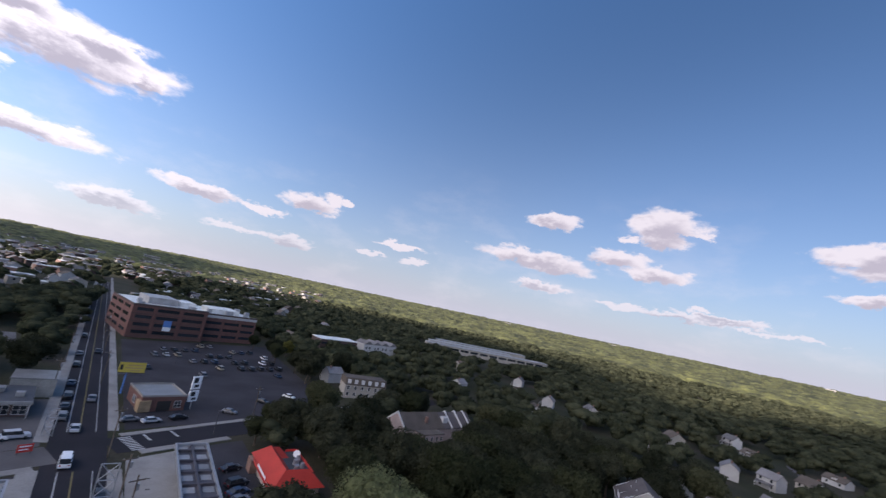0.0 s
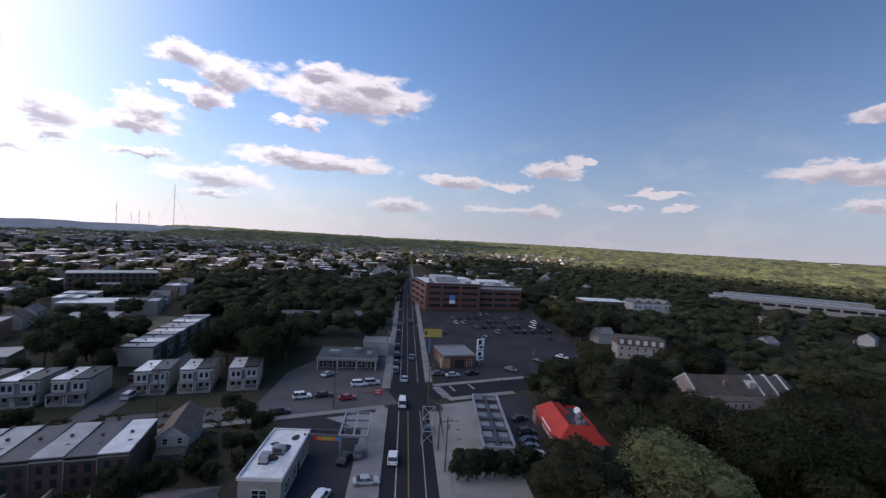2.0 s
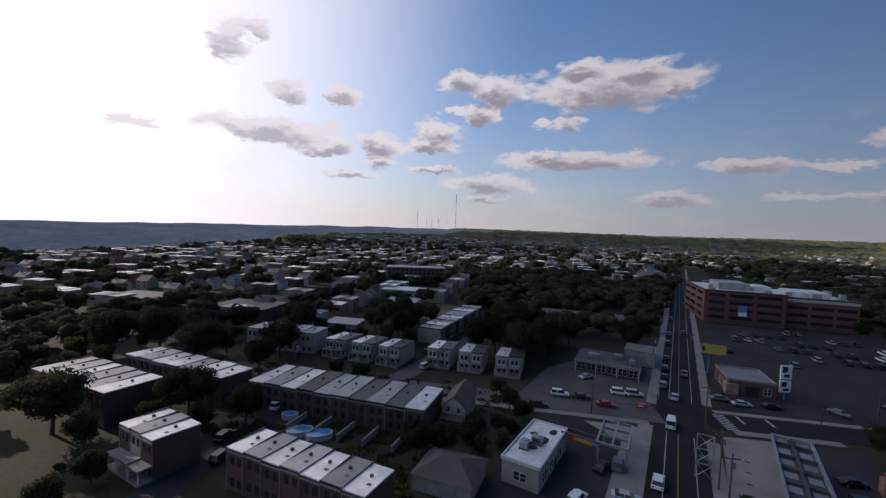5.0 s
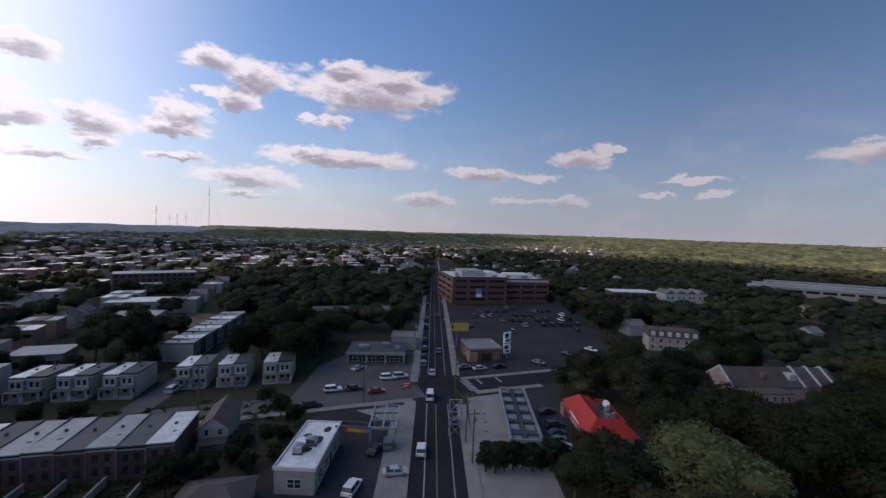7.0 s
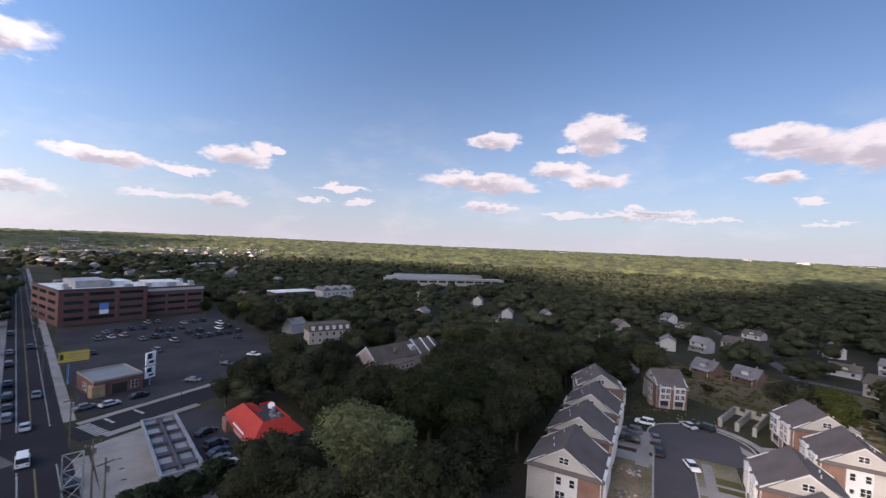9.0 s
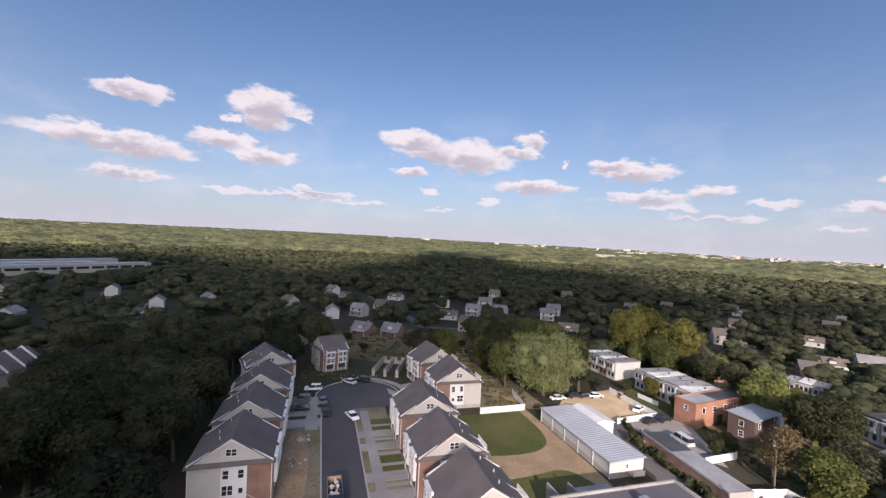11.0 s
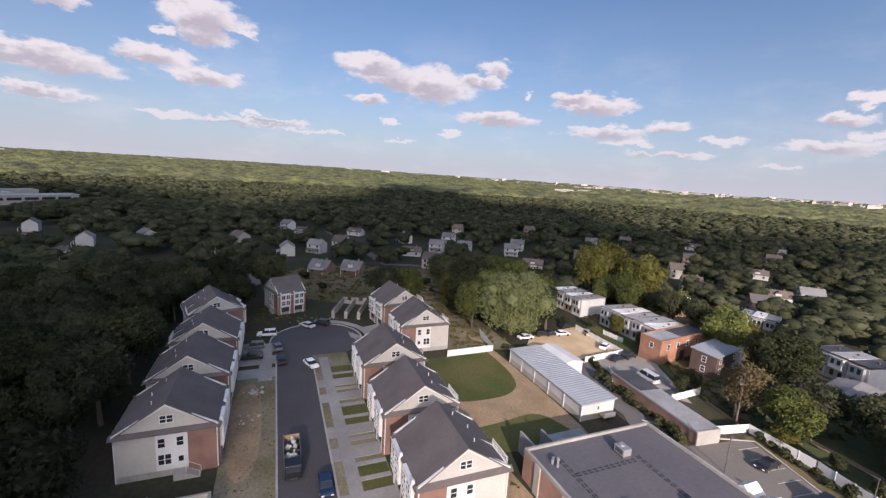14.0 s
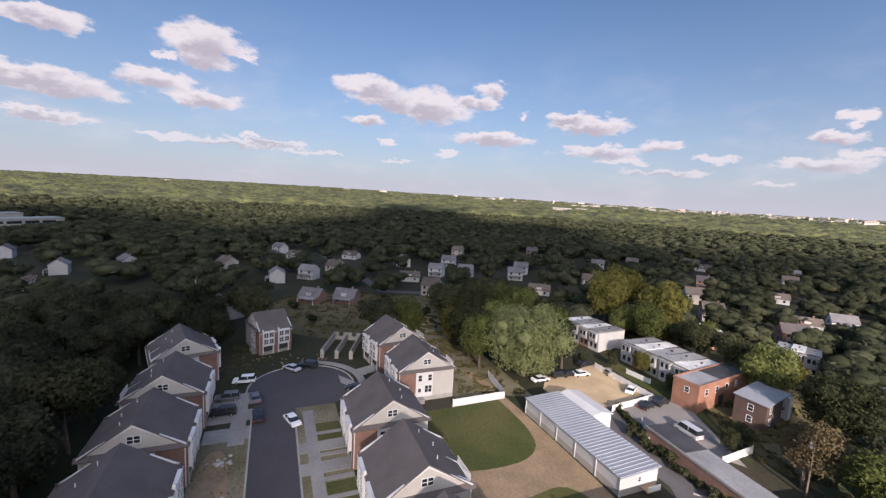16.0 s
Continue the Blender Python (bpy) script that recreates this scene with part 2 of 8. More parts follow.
def foliage(name, dark, light, translucent=0.38, patch=0.0):
    """Leaves: each clump a little different, each tree a little different."""
    m = bpy.data.materials.new(name)
    m.use_nodes = True
    t, n = m.node_tree, m.node_tree.nodes
    n.remove(n["Principled BSDF"])
    geo, info = n.new("ShaderNodeNewGeometry"), n.new("ShaderNodeObjectInfo")
    cell = n.new("ShaderNodeTexVoronoi")
    cell.inputs["Scale"].default_value = 0.085
    flat = n.new("ShaderNodeVectorMath")
    flat.operation = "MULTIPLY"
    flat.inputs[1].default_value = (1, 1, 0)
    t.links.new(geo.outputs["Position"], flat.inputs[0])
    t.links.new(flat.outputs["Vector"], cell.inputs["Vector"])
    mottle = n.new("ShaderNodeTexNoise")
    mottle.inputs["Scale"].default_value, mottle.inputs["Detail"].default_value = (0.32, 3.0) if patch else (0.8, 3.0)
    t.links.new(geo.outputs["Position"], mottle.inputs["Vector"])
    fine = n.new("ShaderNodeMix")
    fine.inputs["Factor"].default_value = 0.55
    t.links.new(geo.outputs["Random Per Island"], fine.inputs["A"])
    t.links.new(mottle.outputs["Fac"], fine.inputs["B"])
    half = n.new("ShaderNodeMix")
    half.inputs["Factor"].default_value = 0.45
    t.links.new(fine.outputs["Result"], half.inputs["A"])
    t.links.new(cell.outputs["Color"] if patch else info.outputs["Random"], half.inputs["B"])
    mix = n.new("ShaderNodeMix")
    mix.data_type = "RGBA"
    mix.inputs["A"].default_value, mix.inputs["B"].default_value = (*dark, 1), (*light, 1)
    power = n.new("ShaderNodeMath")
    power.operation = "POWER"
    power.inputs[1].default_value = 1.5
    t.links.new(half.outputs["Result"], power.inputs[0])
    t.links.new(power.outputs["Value"], mix.inputs["Factor"])
    dif, tra, sh = n.new("ShaderNodeBsdfDiffuse"), n.new("ShaderNodeBsdfTranslucent"), n.new("ShaderNodeMixShader")
    sh.inputs["Fac"].default_value = translucent
    t.links.new(mix.outputs["Result"], dif.inputs["Color"])
    t.links.new(mix.outputs["Result"], tra.inputs["Color"])
    t.links.new(dif.outputs["BSDF"], sh.inputs[1])
    t.links.new(tra.outputs["BSDF"], sh.inputs[2])
    t.links.new(sh.outputs["Shader"], n["Material Output"].inputs["Surface"])
    return m


def cloud_stuff():
    m = bpy.data.materials.new("cloud_vapour")
    m.use_nodes = True
    t, n = m.node_tree, m.node_tree.nodes
    n.remove(n["Principled BSDF"])
    dif, tra, sh = n.new("ShaderNodeBsdfDiffuse"), n.new("ShaderNodeBsdfTranslucent"), n.new("ShaderNodeMixShader")
    dif.inputs["Color"].default_value = (0.9, 0.9, 0.91, 1)
    tra.inputs["Color"].default_value = (0.93, 0.92, 0.93, 1)
    sh.inputs["Fac"].default_value = 0.25
    t.links.new(dif.outputs["BSDF"], sh.inputs[1])
    t.links.new(tra.outputs["BSDF"], sh.inputs[2])
    t.links.new(sh.outputs["Shader"], n["Material Output"].inputs["Surface"])
    return m


M = {
    "land": surface("land", (0.034, 0.037, 0.020), 0.95, 0.35, 0.035, 1.2, 0.3, second=(0.060, 0.050, 0.038), spread=0.56, spec=0.12),
    "woods_floor": surface("woods_floor", (0.035, 0.045, 0.018), 0.95, 0.4, 0.03, 0.5, 0.5, second=(0.055, 0.065, 0.022)),
    # far ridge: distance haze put into the base colour
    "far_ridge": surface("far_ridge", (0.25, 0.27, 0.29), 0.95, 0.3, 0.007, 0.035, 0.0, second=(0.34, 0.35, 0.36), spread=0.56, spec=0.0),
    "asphalt": surface("asphalt", (0.028, 0.026, 0.031), 0.85, 0.25, 0.08, 4, 0.1, spec=0.12),
    "new_asphalt": surface("new_asphalt", (0.078, 0.073, 0.077), 0.85, 0.2, 0.07, 3, 0.1, spec=0.12),
    "old_asphalt": surface("old_asphalt", (0.052, 0.049, 0.055), 0.9, 0.3, 0.06, 3, 0.15, second=(0.034, 0.032, 0.036), spec=0.12),
    "pale_asphalt": surface("pale_asphalt", (0.125, 0.117, 0.116), 0.9, 0.2, 0.08, 3, 0.1, second=(0.09, 0.083, 0.082), spec=0.12),
    "lot_asphalt": surface("lot_asphalt", (0.15, 0.136, 0.124), 0.9, 0.2, 0.08, 3, 0.1, second=(0.135, 0.122, 0.112), spec=0.12),
    "worn_lot": surface("worn_lot", (0.25, 0.232, 0.215), 0.9, 0.2, 0.08, 3, 0.1, second=(0.19, 0.176, 0.162), spec=0.12),
    "field_grass": surface("field_grass", (0.082, 0.074, 0.036), 0.95, 0.4, 0.05, 1.5, 0.3, second=(0.13, 0.105, 0.058), spec=0.12),
    "concrete": surface("concrete", (0.29, 0.277, 0.26), 0.85, 0.2, 0.15, 3, 0.1, second=(0.22, 0.207, 0.195), spec=0.12),
    "kerb_stone": surface("kerb_stone", (0.35, 0.335, 0.31), 0.85, 0.2, 0.5, 4, 0.1),
    "block": surface("block", (0.36, 0.345, 0.315), 0.9, 0.25, 0.4, 3, 0.2, stripes=("Z", 5, 0.25)),
    "lawn": surface("lawn", (0.058, 0.070, 0.022), 0.95, 0.35, 0.09, 2.0, 0.3, second=(0.098, 0.092, 0.036), spec=0.12),
    "dry_grass": surface("dry_grass", (0.135, 0.12, 0.068), 0.95, 0.4, 0.15, 2.0, 0.3, second=(0.205, 0.175, 0.12), spec=0.12),
    "earth": surface("earth", (0.30, 0.215, 0.135), 0.95, 0.3, 0.18, 2.0, 0.3, second=(0.22, 0.16, 0.10), spec=0.12),
    "sand": surface("sand", (0.50, 0.37, 0.22), 0.95, 0.2, 0.2, 2.0, 0.2),
    "line_paint": surface("line_paint", (0.42, 0.42, 0.41), 0.8, 0.3, 0.8, 6, 0.05),
    "yellow_paint": surface("yellow_paint", (0.20, 0.16, 0.06), 0.8, 0.25, 0.8, 6, 0.05),
    "shingle": surface("shingle", (0.118, 0.101, 0.097), 0.9, 0.2, 0.25, 5, 0.2, second=(0.094, 0.081, 0.078), stripes=("Z", 6, 0.18), spec=0.2),
    "brown_shingle": surface("brown_shingle", (0.13, 0.105, 0.085), 0.9, 0.25, 0.25, 5, 0.2, own=0.3, stripes=("Z", 6, 0.18)),
    "grey_shingle": surface("grey_shingle", (0.20, 0.19, 0.19), 0.9, 0.25, 0.25, 5, 0.2, own=0.35, stripes=("Z", 6, 0.18)),
    "siding": surface("siding", (0.41, 0.388, 0.355), 0.7, 0.1, 0.3, 3, 0.15, stripes=("Z", 6, 0.18)),
    "white_siding": surface("white_siding", (0.46, 0.45, 0.44), 0.7, 0.12, 0.3, 3, 0.15, own=0.12, stripes=("Z", 6, 0.15)),
    "trim": surface("trim", (0.56, 0.55, 0.538), 0.55, 0.08, 0.4, 3, 0.03),
    "brick": surface("brick", (0.235, 0.135, 0.105), 0.9, 0.3, 0.5, 9, 0.3, second=(0.18, 0.105, 0.082), stripes=("Z", 12, 0.2)),
    "red_brick": surface("red_brick", (0.155, 0.075, 0.062), 0.9, 0.3, 0.4, 9, 0.3, second=(0.125, 0.062, 0.053), stripes=("Z", 12, 0.2)),
    "dark_brick": surface("dark_brick", (0.115, 0.072, 0.062), 0.9, 0.3, 0.4, 9, 0.3, second=(0.088, 0.06, 0.053), own=0.25, stripes=("Z", 12, 0.2)),
    "pink_brick": surface("pink_brick", (0.34, 0.20, 0.15), 0.9, 0.25, 0.4, 9, 0.3, own=0.2, stripes=("Z", 12, 0.2)),
    "orange_brick": surface("orange_brick", (0.30, 0.15, 0.10), 0.9, 0.25, 0.4, 9, 0.3, stripes=("Z", 12, 0.2)),
    "stucco": surface("stucco", (0.37, 0.34, 0.30), 0.9, 0.15, 0.3, 3, 0.15, own=0.2),
    "pale_pink": surface("pale_pink", (0.46, 0.36, 0.33), 0.9, 0.15, 0.3, 3, 0.15),
    "flat_dark": surface("flat_dark", (0.075, 0.07, 0.08), 0.8, 0.2, 0.12, 2, 0.1, second=(0.09, 0.085, 0.092)),
    "flat_seam": surface("flat_seam", (0.03, 0.03, 0.034), 0.8, 0.3, 0.6, 4, 0.1),
    "flat_white": surface("flat_white", (0.76, 0.75, 0.71), 0.32, 0.25, 0.35, 2, 0.06, second=(0.56, 0.55, 0.52), own=0.15, spec=0.8),
    "flat_grey": surface("flat_grey", (0.30, 0.295, 0.29), 0.45, 0.25, 0.3, 2, 0.06, own=0.35, spec=0.6),
    "flat_black": surface("flat_black", (0.06, 0.058, 0.06), 0.55, 0.3, 0.3, 2, 0.06, own=0.3, spec=0.4),
    "tin_roof": surface("tin_roof", (0.29, 0.305, 0.33), 0.5, 0.12, 0.2, 1.5, 0.02, metal=0.1),
    "rib_metal": surface("rib_metal", (0.35, 0.365, 0.39), 0.5, 0.1, 0.2, 2, 0.0, metal=0.1),
    "red_roof": surface("red_roof", (0.44, 0.036, 0.022), 0.75, 0.15, 0.3, 3, 0.1, stripes=("Z", 5, 0.2)),
    "steel": surface("steel", (0.38, 0.38, 0.39), 0.5, 0.2, 0.5, 4, 0.02, metal=0.6),
    "dark_steel": surface("dark_steel", (0.10, 0.09, 0.10), 0.6, 0.3, 0.5, 4, 0.02, metal=0.3),
    "wood_pole": surface("wood_pole", (0.13, 0.10, 0.075), 0.9, 0.3, 0.5, 6, 0.2),
    "plank": surface("plank", (0.35, 0.25, 0.15), 0.85, 0.3, 0.5, 6, 0.2),
    "yellow_sign": surface("yellow_sign", (0.46, 0.36, 0.06), 0.5, 0.08, 0.5, 3, 0.0),
    "black_ink": surface("black_ink", (0.02, 0.02, 0.02), 0.6, 0.1, 0.5, 3, 0.0),
    "white_sign": surface("white_sign", (0.82, 0.82, 0.82), 0.5, 0.06, 0.5, 3, 0.0),
    "blue_sign": surface("blue_sign", (0.10, 0.22, 0.50), 0.5, 0.06, 0.5, 3, 0.0),
    "red_sign": surface("red_sign", (0.55, 0.04, 0.03), 0.5, 0.06, 0.5, 3, 0.0),
    "orange_sign": surface("orange_sign", (0.65, 0.22, 0.03), 0.5, 0.06, 0.5, 3, 0.0),
    "yellow_plastic": surface("yellow_plastic", (0.75, 0.50, 0.03), 0.5, 0.06, 0.5, 3, 0.0),
    "blue_plastic": surface("blue_plastic", (0.05, 0.22, 0.50), 0.45, 0.08, 0.5, 3, 0.0),
    "pool_water": surface("pool_water", (0.06, 0.25, 0.50), 0.08, 0.15, 0.6, 2, 0.05, spec=0.6),
    "glass": surface("glass", (0.025, 0.03, 0.036), 0.12, 0.2, 0.3, 2, 0.0, own=0.3, spec=0.6),
    # near-black; on garage doors and the shopfront it stands in for shade
    "near_black": surface("near_black", (0.03, 0.028, 0.027), 0.9, 0.2, 0.3, 2, 0.0),
    "tyre": surface("tyre", (0.02, 0.02, 0.02), 0.8, 0.2, 0.5, 4, 0.0),
    "rim": surface("rim", (0.45, 0.45, 0.46), 0.35, 0.1, 0.5, 4, 0.0, metal=0.8),
    "lamp_glass": surface("lamp_glass", (0.75, 0.75, 0.72), 0.15, 0.1, 0.5, 4, 0.0),
    "tail_glass": surface("tail_glass", (0.35, 0.02, 0.02), 0.2, 0.1, 0.5, 4, 0.0),
    "bark": surface("bark", (0.11, 0.085, 0.065), 0.95, 0.4, 0.5, 5, 0.4),
    "rubble": surface("rubble", (0.45, 0.42, 0.38), 0.9, 0.3, 0.6, 3, 0.3),
    "cloud": cloud_stuff(),
    "leaf_dark": foliage("leaf_dark", (0.016, 0.020, 0.012), (0.090, 0.092, 0.057)),
    "leaf_mid": foliage("leaf_mid", (0.022, 0.028, 0.014), (0.117, 0.119, 0.065)),
    # leaves lightened for the sunlit east and south; sunlight put into the colour
    "leaf_sunlit": foliage("leaf_sunlit", (0.046, 0.056, 0.018), (0.20, 0.22, 0.075), 0.3),
    # leaf_light darkened for the big tree standing in shade
    "leaf_shaded": foliage("leaf_shaded", (0.064, 0.074, 0.037), (0.215, 0.23, 0.11), 0.3),
    "leaf_light": foliage("leaf_light", (0.090, 0.105, 0.048), (0.285, 0.305, 0.135), 0.3),
    "leaf_olive": foliage("leaf_olive", (0.068, 0.068, 0.021), (0.215, 0.20, 0.06)),
    "leaf_brown": foliage("leaf_brown", (0.10, 0.078, 0.042), (0.21, 0.165, 0.09)),
    "leaf_conifer": foliage("leaf_conifer", (0.028, 0.038, 0.024), (0.085, 0.10, 0.06)),
    "leaf_far": foliage("leaf_far", (0.024, 0.030, 0.019), (0.126, 0.131, 0.075), 0.35, patch=1.0),
}
for key, colour in {"white": (0.78, 0.78, 0.77), "silver": (0.42, 0.43, 0.45), "black": (0.015, 0.015, 0.018), "grey": (0.13, 0.13, 0.14),
                    "blue": (0.014, 0.028, 0.065), "red": (0.30, 0.02, 0.02), "tan": (0.30, 0.26, 0.2)}.items():
    M["paint_" + key] = surface("paint_" + key, colour, 0.28, 0.06, 0.5, 3, 0.0, spec=0.6)


# ---------------------------------------------------------------- building blocks
def box(bm, x0, y0, z0, x1, y1, z1):
    v = [bm.verts.new(p) for p in ((x0, y0, z0), (x1, y0, z0), (x1, y1, z0), (x0, y1, z0), (x0, y0, z1), (x1, y0, z1), (x1, y1, z1), (x0, y1, z1))]
    for f in ((3, 2, 1, 0), (4, 5, 6, 7), (0, 1, 5, 4), (1, 2, 6, 5), (2, 3, 7, 6), (3, 0, 4, 7)):
        bm.faces.new([v[i] for i in f])
    return bm


def prism(bm, pts, z0, z1):
    """An upright prism over a plan outline, given anticlockwise."""
    lo, hi = [bm.verts.new((x, y, z0)) for x, y in pts], [bm.verts.new((x, y, z1)) for x, y in pts]
    bm.faces.new(lo[::-1]), bm.faces.new(hi)
    for i in range(len(pts)):
        j = (i + 1) % len(pts)
        bm.faces.new((lo[i], lo[j], hi[j], hi[i]))
    return bm


def profile(bm, pts, a, b, axis="x"):
    """An outline in (side, z), drawn out along x or y from a to b."""
    put = (lambda s, q, z: (s, q, z)) if axis == "x" else (lambda s, q, z: (q, s, z))
    lo, hi = [bm.verts.new(put(a, q, z)) for q, z in pts], [bm.verts.new(put(b, q, z)) for q, z in pts]
    bm.faces.new(lo), bm.faces.new(hi[::-1])
    for i in range(len(pts)):
        j = (i + 1) % len(pts)
        bm.faces.new((lo[j], lo[i], hi[i], hi[j]))
    bmesh.ops.recalc_face_normals(bm, faces=bm.faces[:])
    return bm


def tube(bm, p, q, r0, r1=None, n=8):
    p, q = Vector(p), Vector(q)
    r1 = r0 if r1 is None else r1
    turn = (q - p).to_track_quat("Z", "Y").to_matrix()
    ring = [[bm.verts.new(c + turn @ Vector((math.cos(math.tau * i / n) * r, math.sin(math.tau * i / n) * r, 0))) for i in range(n)] for c, r in ((p, r0), (q, r1))]
    for i in range(n):
        j = (i + 1) % n
        bm.faces.new((ring[0][i], ring[0][j], ring[1][j], ring[1][i]))
    bm.faces.new(ring[0][::-1]), bm.faces.new(ring[1])
    return bm


def B(*boxes):
    bm = bmesh.new()
    for b in boxes:
        box(bm, *b)
    return bm


def soften(bm, w=0.03, seg=1):
    bmesh.ops.bevel(bm, geom=bm.edges[:], offset=w, segments=seg, affect="EDGES", profile=0.5)
    return bm


def part(name, bm, material, parent=None, label=""):
    me = bpy.data.meshes.new(name)
    bm.to_mesh(me)
    bm.free()
    me.materials.append(M[material] if isinstance(material, str) else material)
    ob = new(name, me)
    if parent:
        ob.parent = parent
    return tagged(ob, label)


def thing(name, label, category, m=None, group="", kind=""):
    ob = new(name)
    ob.empty_display_size = 0.5
    if m is not None:
        ob.matrix_basis = m
    return tagged(ob, label, category, group, kind)


def rounded(pts, times=2):
    """An outline with its corners worn round."""
    for _ in range(times):
        pts = [q for a, b in zip(pts, pts[1:] + pts[:1]) for q in ((a[0] * 0.75 + b[0] * 0.25, a[1] * 0.75 + b[1] * 0.25), (a[0] * 0.25 + b[0] * 0.75, a[1] * 0.25 + b[1] * 0.75))]
    return pts


def sheet(name, outline, z, material, label, category, kind="structure", thick=0.25):
    ob = part(name, prism(bmesh.new(), outline, z - thick, z), material)
    return tagged(ob, label, category, kind=kind)


def mesh_from(name, verts, faces, material, smooth=False):
    me = bpy.data.meshes.new(name)
    me.from_pydata(verts, [], faces)
    me.materials.append(M[material])
    if smooth:
        me.polygons.foreach_set("use_smooth", np.ones(len(me.polygons), bool))
    me.update()
    return me


TILT = 18.5                                  # the side streets' grid, degrees from +x
GU = (math.cos(radians(TILT)), math.sin(radians(TILT)))


def uv(u, v):
    """A place of the side streets' grid, in the world's x and y."""
    return u * GU[0] - v * GU[1], u * GU[1] + v * GU[0]


def uvm(u, v, turn=0.0, z=0.0):
    x, y = uv(u, v)
    return pose(x, y, z, 0, 0, TILT + turn)


def uvpoly(*pts):
    return [uv(u, v) for u, v in pts]


KEEP = []                                    # plan rectangles where no tree grows: centre, half sizes, turn


def keep(cx, cy, hx, hy, turn=0.0):
    KEEP.append((cx, cy, hx, hy, math.cos(radians(turn)), math.sin(radians(turn))))


def blocked(x, y, r):
    for cx, cy, hx, hy, c, s in KEEP:
        dx, dy = x - cx, y - cy
        if abs(dx * c + dy * s) < hx + r and abs(dy * c - dx * s) < hy + r:
            return True
    return False


def road_x(y):
    return -2.6 - 0.0205 * (y - 80)


# ---------------------------------------------------------------- the land
def valley(yaw, r):
    """How deep the river valley behind the western town is."""
    side = min(1.0, max(0.0, (yaw - 28) / 12)) * min(1.0, max(0.0, (150 - yaw) / 30))
    if not side:
        return 0.0
    edge = float(np.interp(yaw, (38, 57, 70, 95), (1350, 700, 540, 520)))
    k = min(1.0, max(0.0, (r - edge) / 420))
    return 95 * side * k * k * (3 - 2 * k)


def height(x, y):
    """The lie of the land: level near the road, then rising to long low hills."""
    r = math.hypot(x, y)
    a = math.atan2(-x, y)
    k = min(1.0, max(0.0, (r - 420) / 3600.0))
    k = k * k * (3 - 2 * k)
    rise = 40 + 12 * math.sin(a * 2.3 + 0.6) + 7 * math.sin(a * 5.1 + 1.0)
    plain = min(1.0, max(0.0, (-1.35 - a) / 0.8)) if a < 0 else 0.0
    west = min(1.0, max(0.0, (a + 0.45) / 0.5))
    return k * rise * (1 - 0.95 * plain) * (1 - 0.92 * west) - valley(math.degrees(a), r)


def land():
    rings = [0, 60, 130, 220, 330, 420] + [420 * 1.1 ** i for i in range(1, 27)]
    n = 160
    verts, faces = [(0, 0, 0)], []
    for r in rings[1:]:
        for i in range(n):
            x, y = r * math.sin(math.tau * i / n), r * math.cos(math.tau * i / n)
            verts.append((x, y, height(x, y)))
    for i in range(n):
        faces.append((0, 1 + (i + 1) % n, 1 + i))
    for k in range(len(rings) - 2):
        a, b = 1 + k * n, 1 + (k + 1) * n
        faces += [(a + i, a + (i + 1) % n, b + (i + 1) % n, b + i) for i in range(n)]
    ob = new("ground", mesh_from("ground", verts, faces, "land", True))
    tagged(ob, "grass and bare earth of the town, rising to far low hills", "ground", kind="structure")


land()


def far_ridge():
    """The long wooded ridge across the valley, its blue-grey haze put into the colour."""
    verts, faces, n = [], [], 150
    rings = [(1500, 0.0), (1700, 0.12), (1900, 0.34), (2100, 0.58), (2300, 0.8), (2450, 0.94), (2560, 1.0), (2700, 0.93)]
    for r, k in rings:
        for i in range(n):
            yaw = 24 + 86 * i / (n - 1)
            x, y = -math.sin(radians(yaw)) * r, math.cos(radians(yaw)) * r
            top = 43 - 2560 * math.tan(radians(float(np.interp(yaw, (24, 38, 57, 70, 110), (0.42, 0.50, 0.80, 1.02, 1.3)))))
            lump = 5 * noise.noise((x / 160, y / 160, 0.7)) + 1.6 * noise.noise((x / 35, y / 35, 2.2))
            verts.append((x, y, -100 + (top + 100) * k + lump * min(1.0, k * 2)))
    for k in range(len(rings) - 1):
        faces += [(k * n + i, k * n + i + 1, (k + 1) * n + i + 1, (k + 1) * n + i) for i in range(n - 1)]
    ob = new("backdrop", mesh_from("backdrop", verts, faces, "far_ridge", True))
    tagged(ob, "wooded ridge across the valley, coloured blue-grey for haze", "backdrop", kind="structure")


far_ridge()


# ---------------------------------------------------------------- roads and paved ground
def band(y0, y1, a, b, step=40):
    """A strip beside the main road's middle line, from a to b metres to its right."""
    ys = [y0 + (y1 - y0) * i / 8 for i in range(9)]
    return [(road_x(y) + b, y) for y in ys] + [(road_x(y) + a, y) for y in ys[::-1]]


def strip(p, q, a, b):
    """A straight strip from p to q, from a to b metres to the left of that line."""
    d = (Vector(q) - Vector(p)).normalized()
    n = Vector((-d.y, d.x))
    p, q = Vector(p), Vector(q)
    return [tuple(p + n * a), tuple(q + n * a), tuple(q + n * b), tuple(p + n * b)]


CROSS = (math.cos(radians(20.0)), math.sin(radians(20.0)))


def cross(d, side=0.0):
    """A place on the cross street: d metres east of the junction's middle, side metres to its north."""
    return -2.5 + d * CROSS[0] - side * CROSS[1], 113.3 + d * CROSS[1] + side * CROSS[0]


def cross_strip(d0, d1, a, b):
    return [cross(d0, a), cross(d1, a), cross(d1, b), cross(d0, b)]


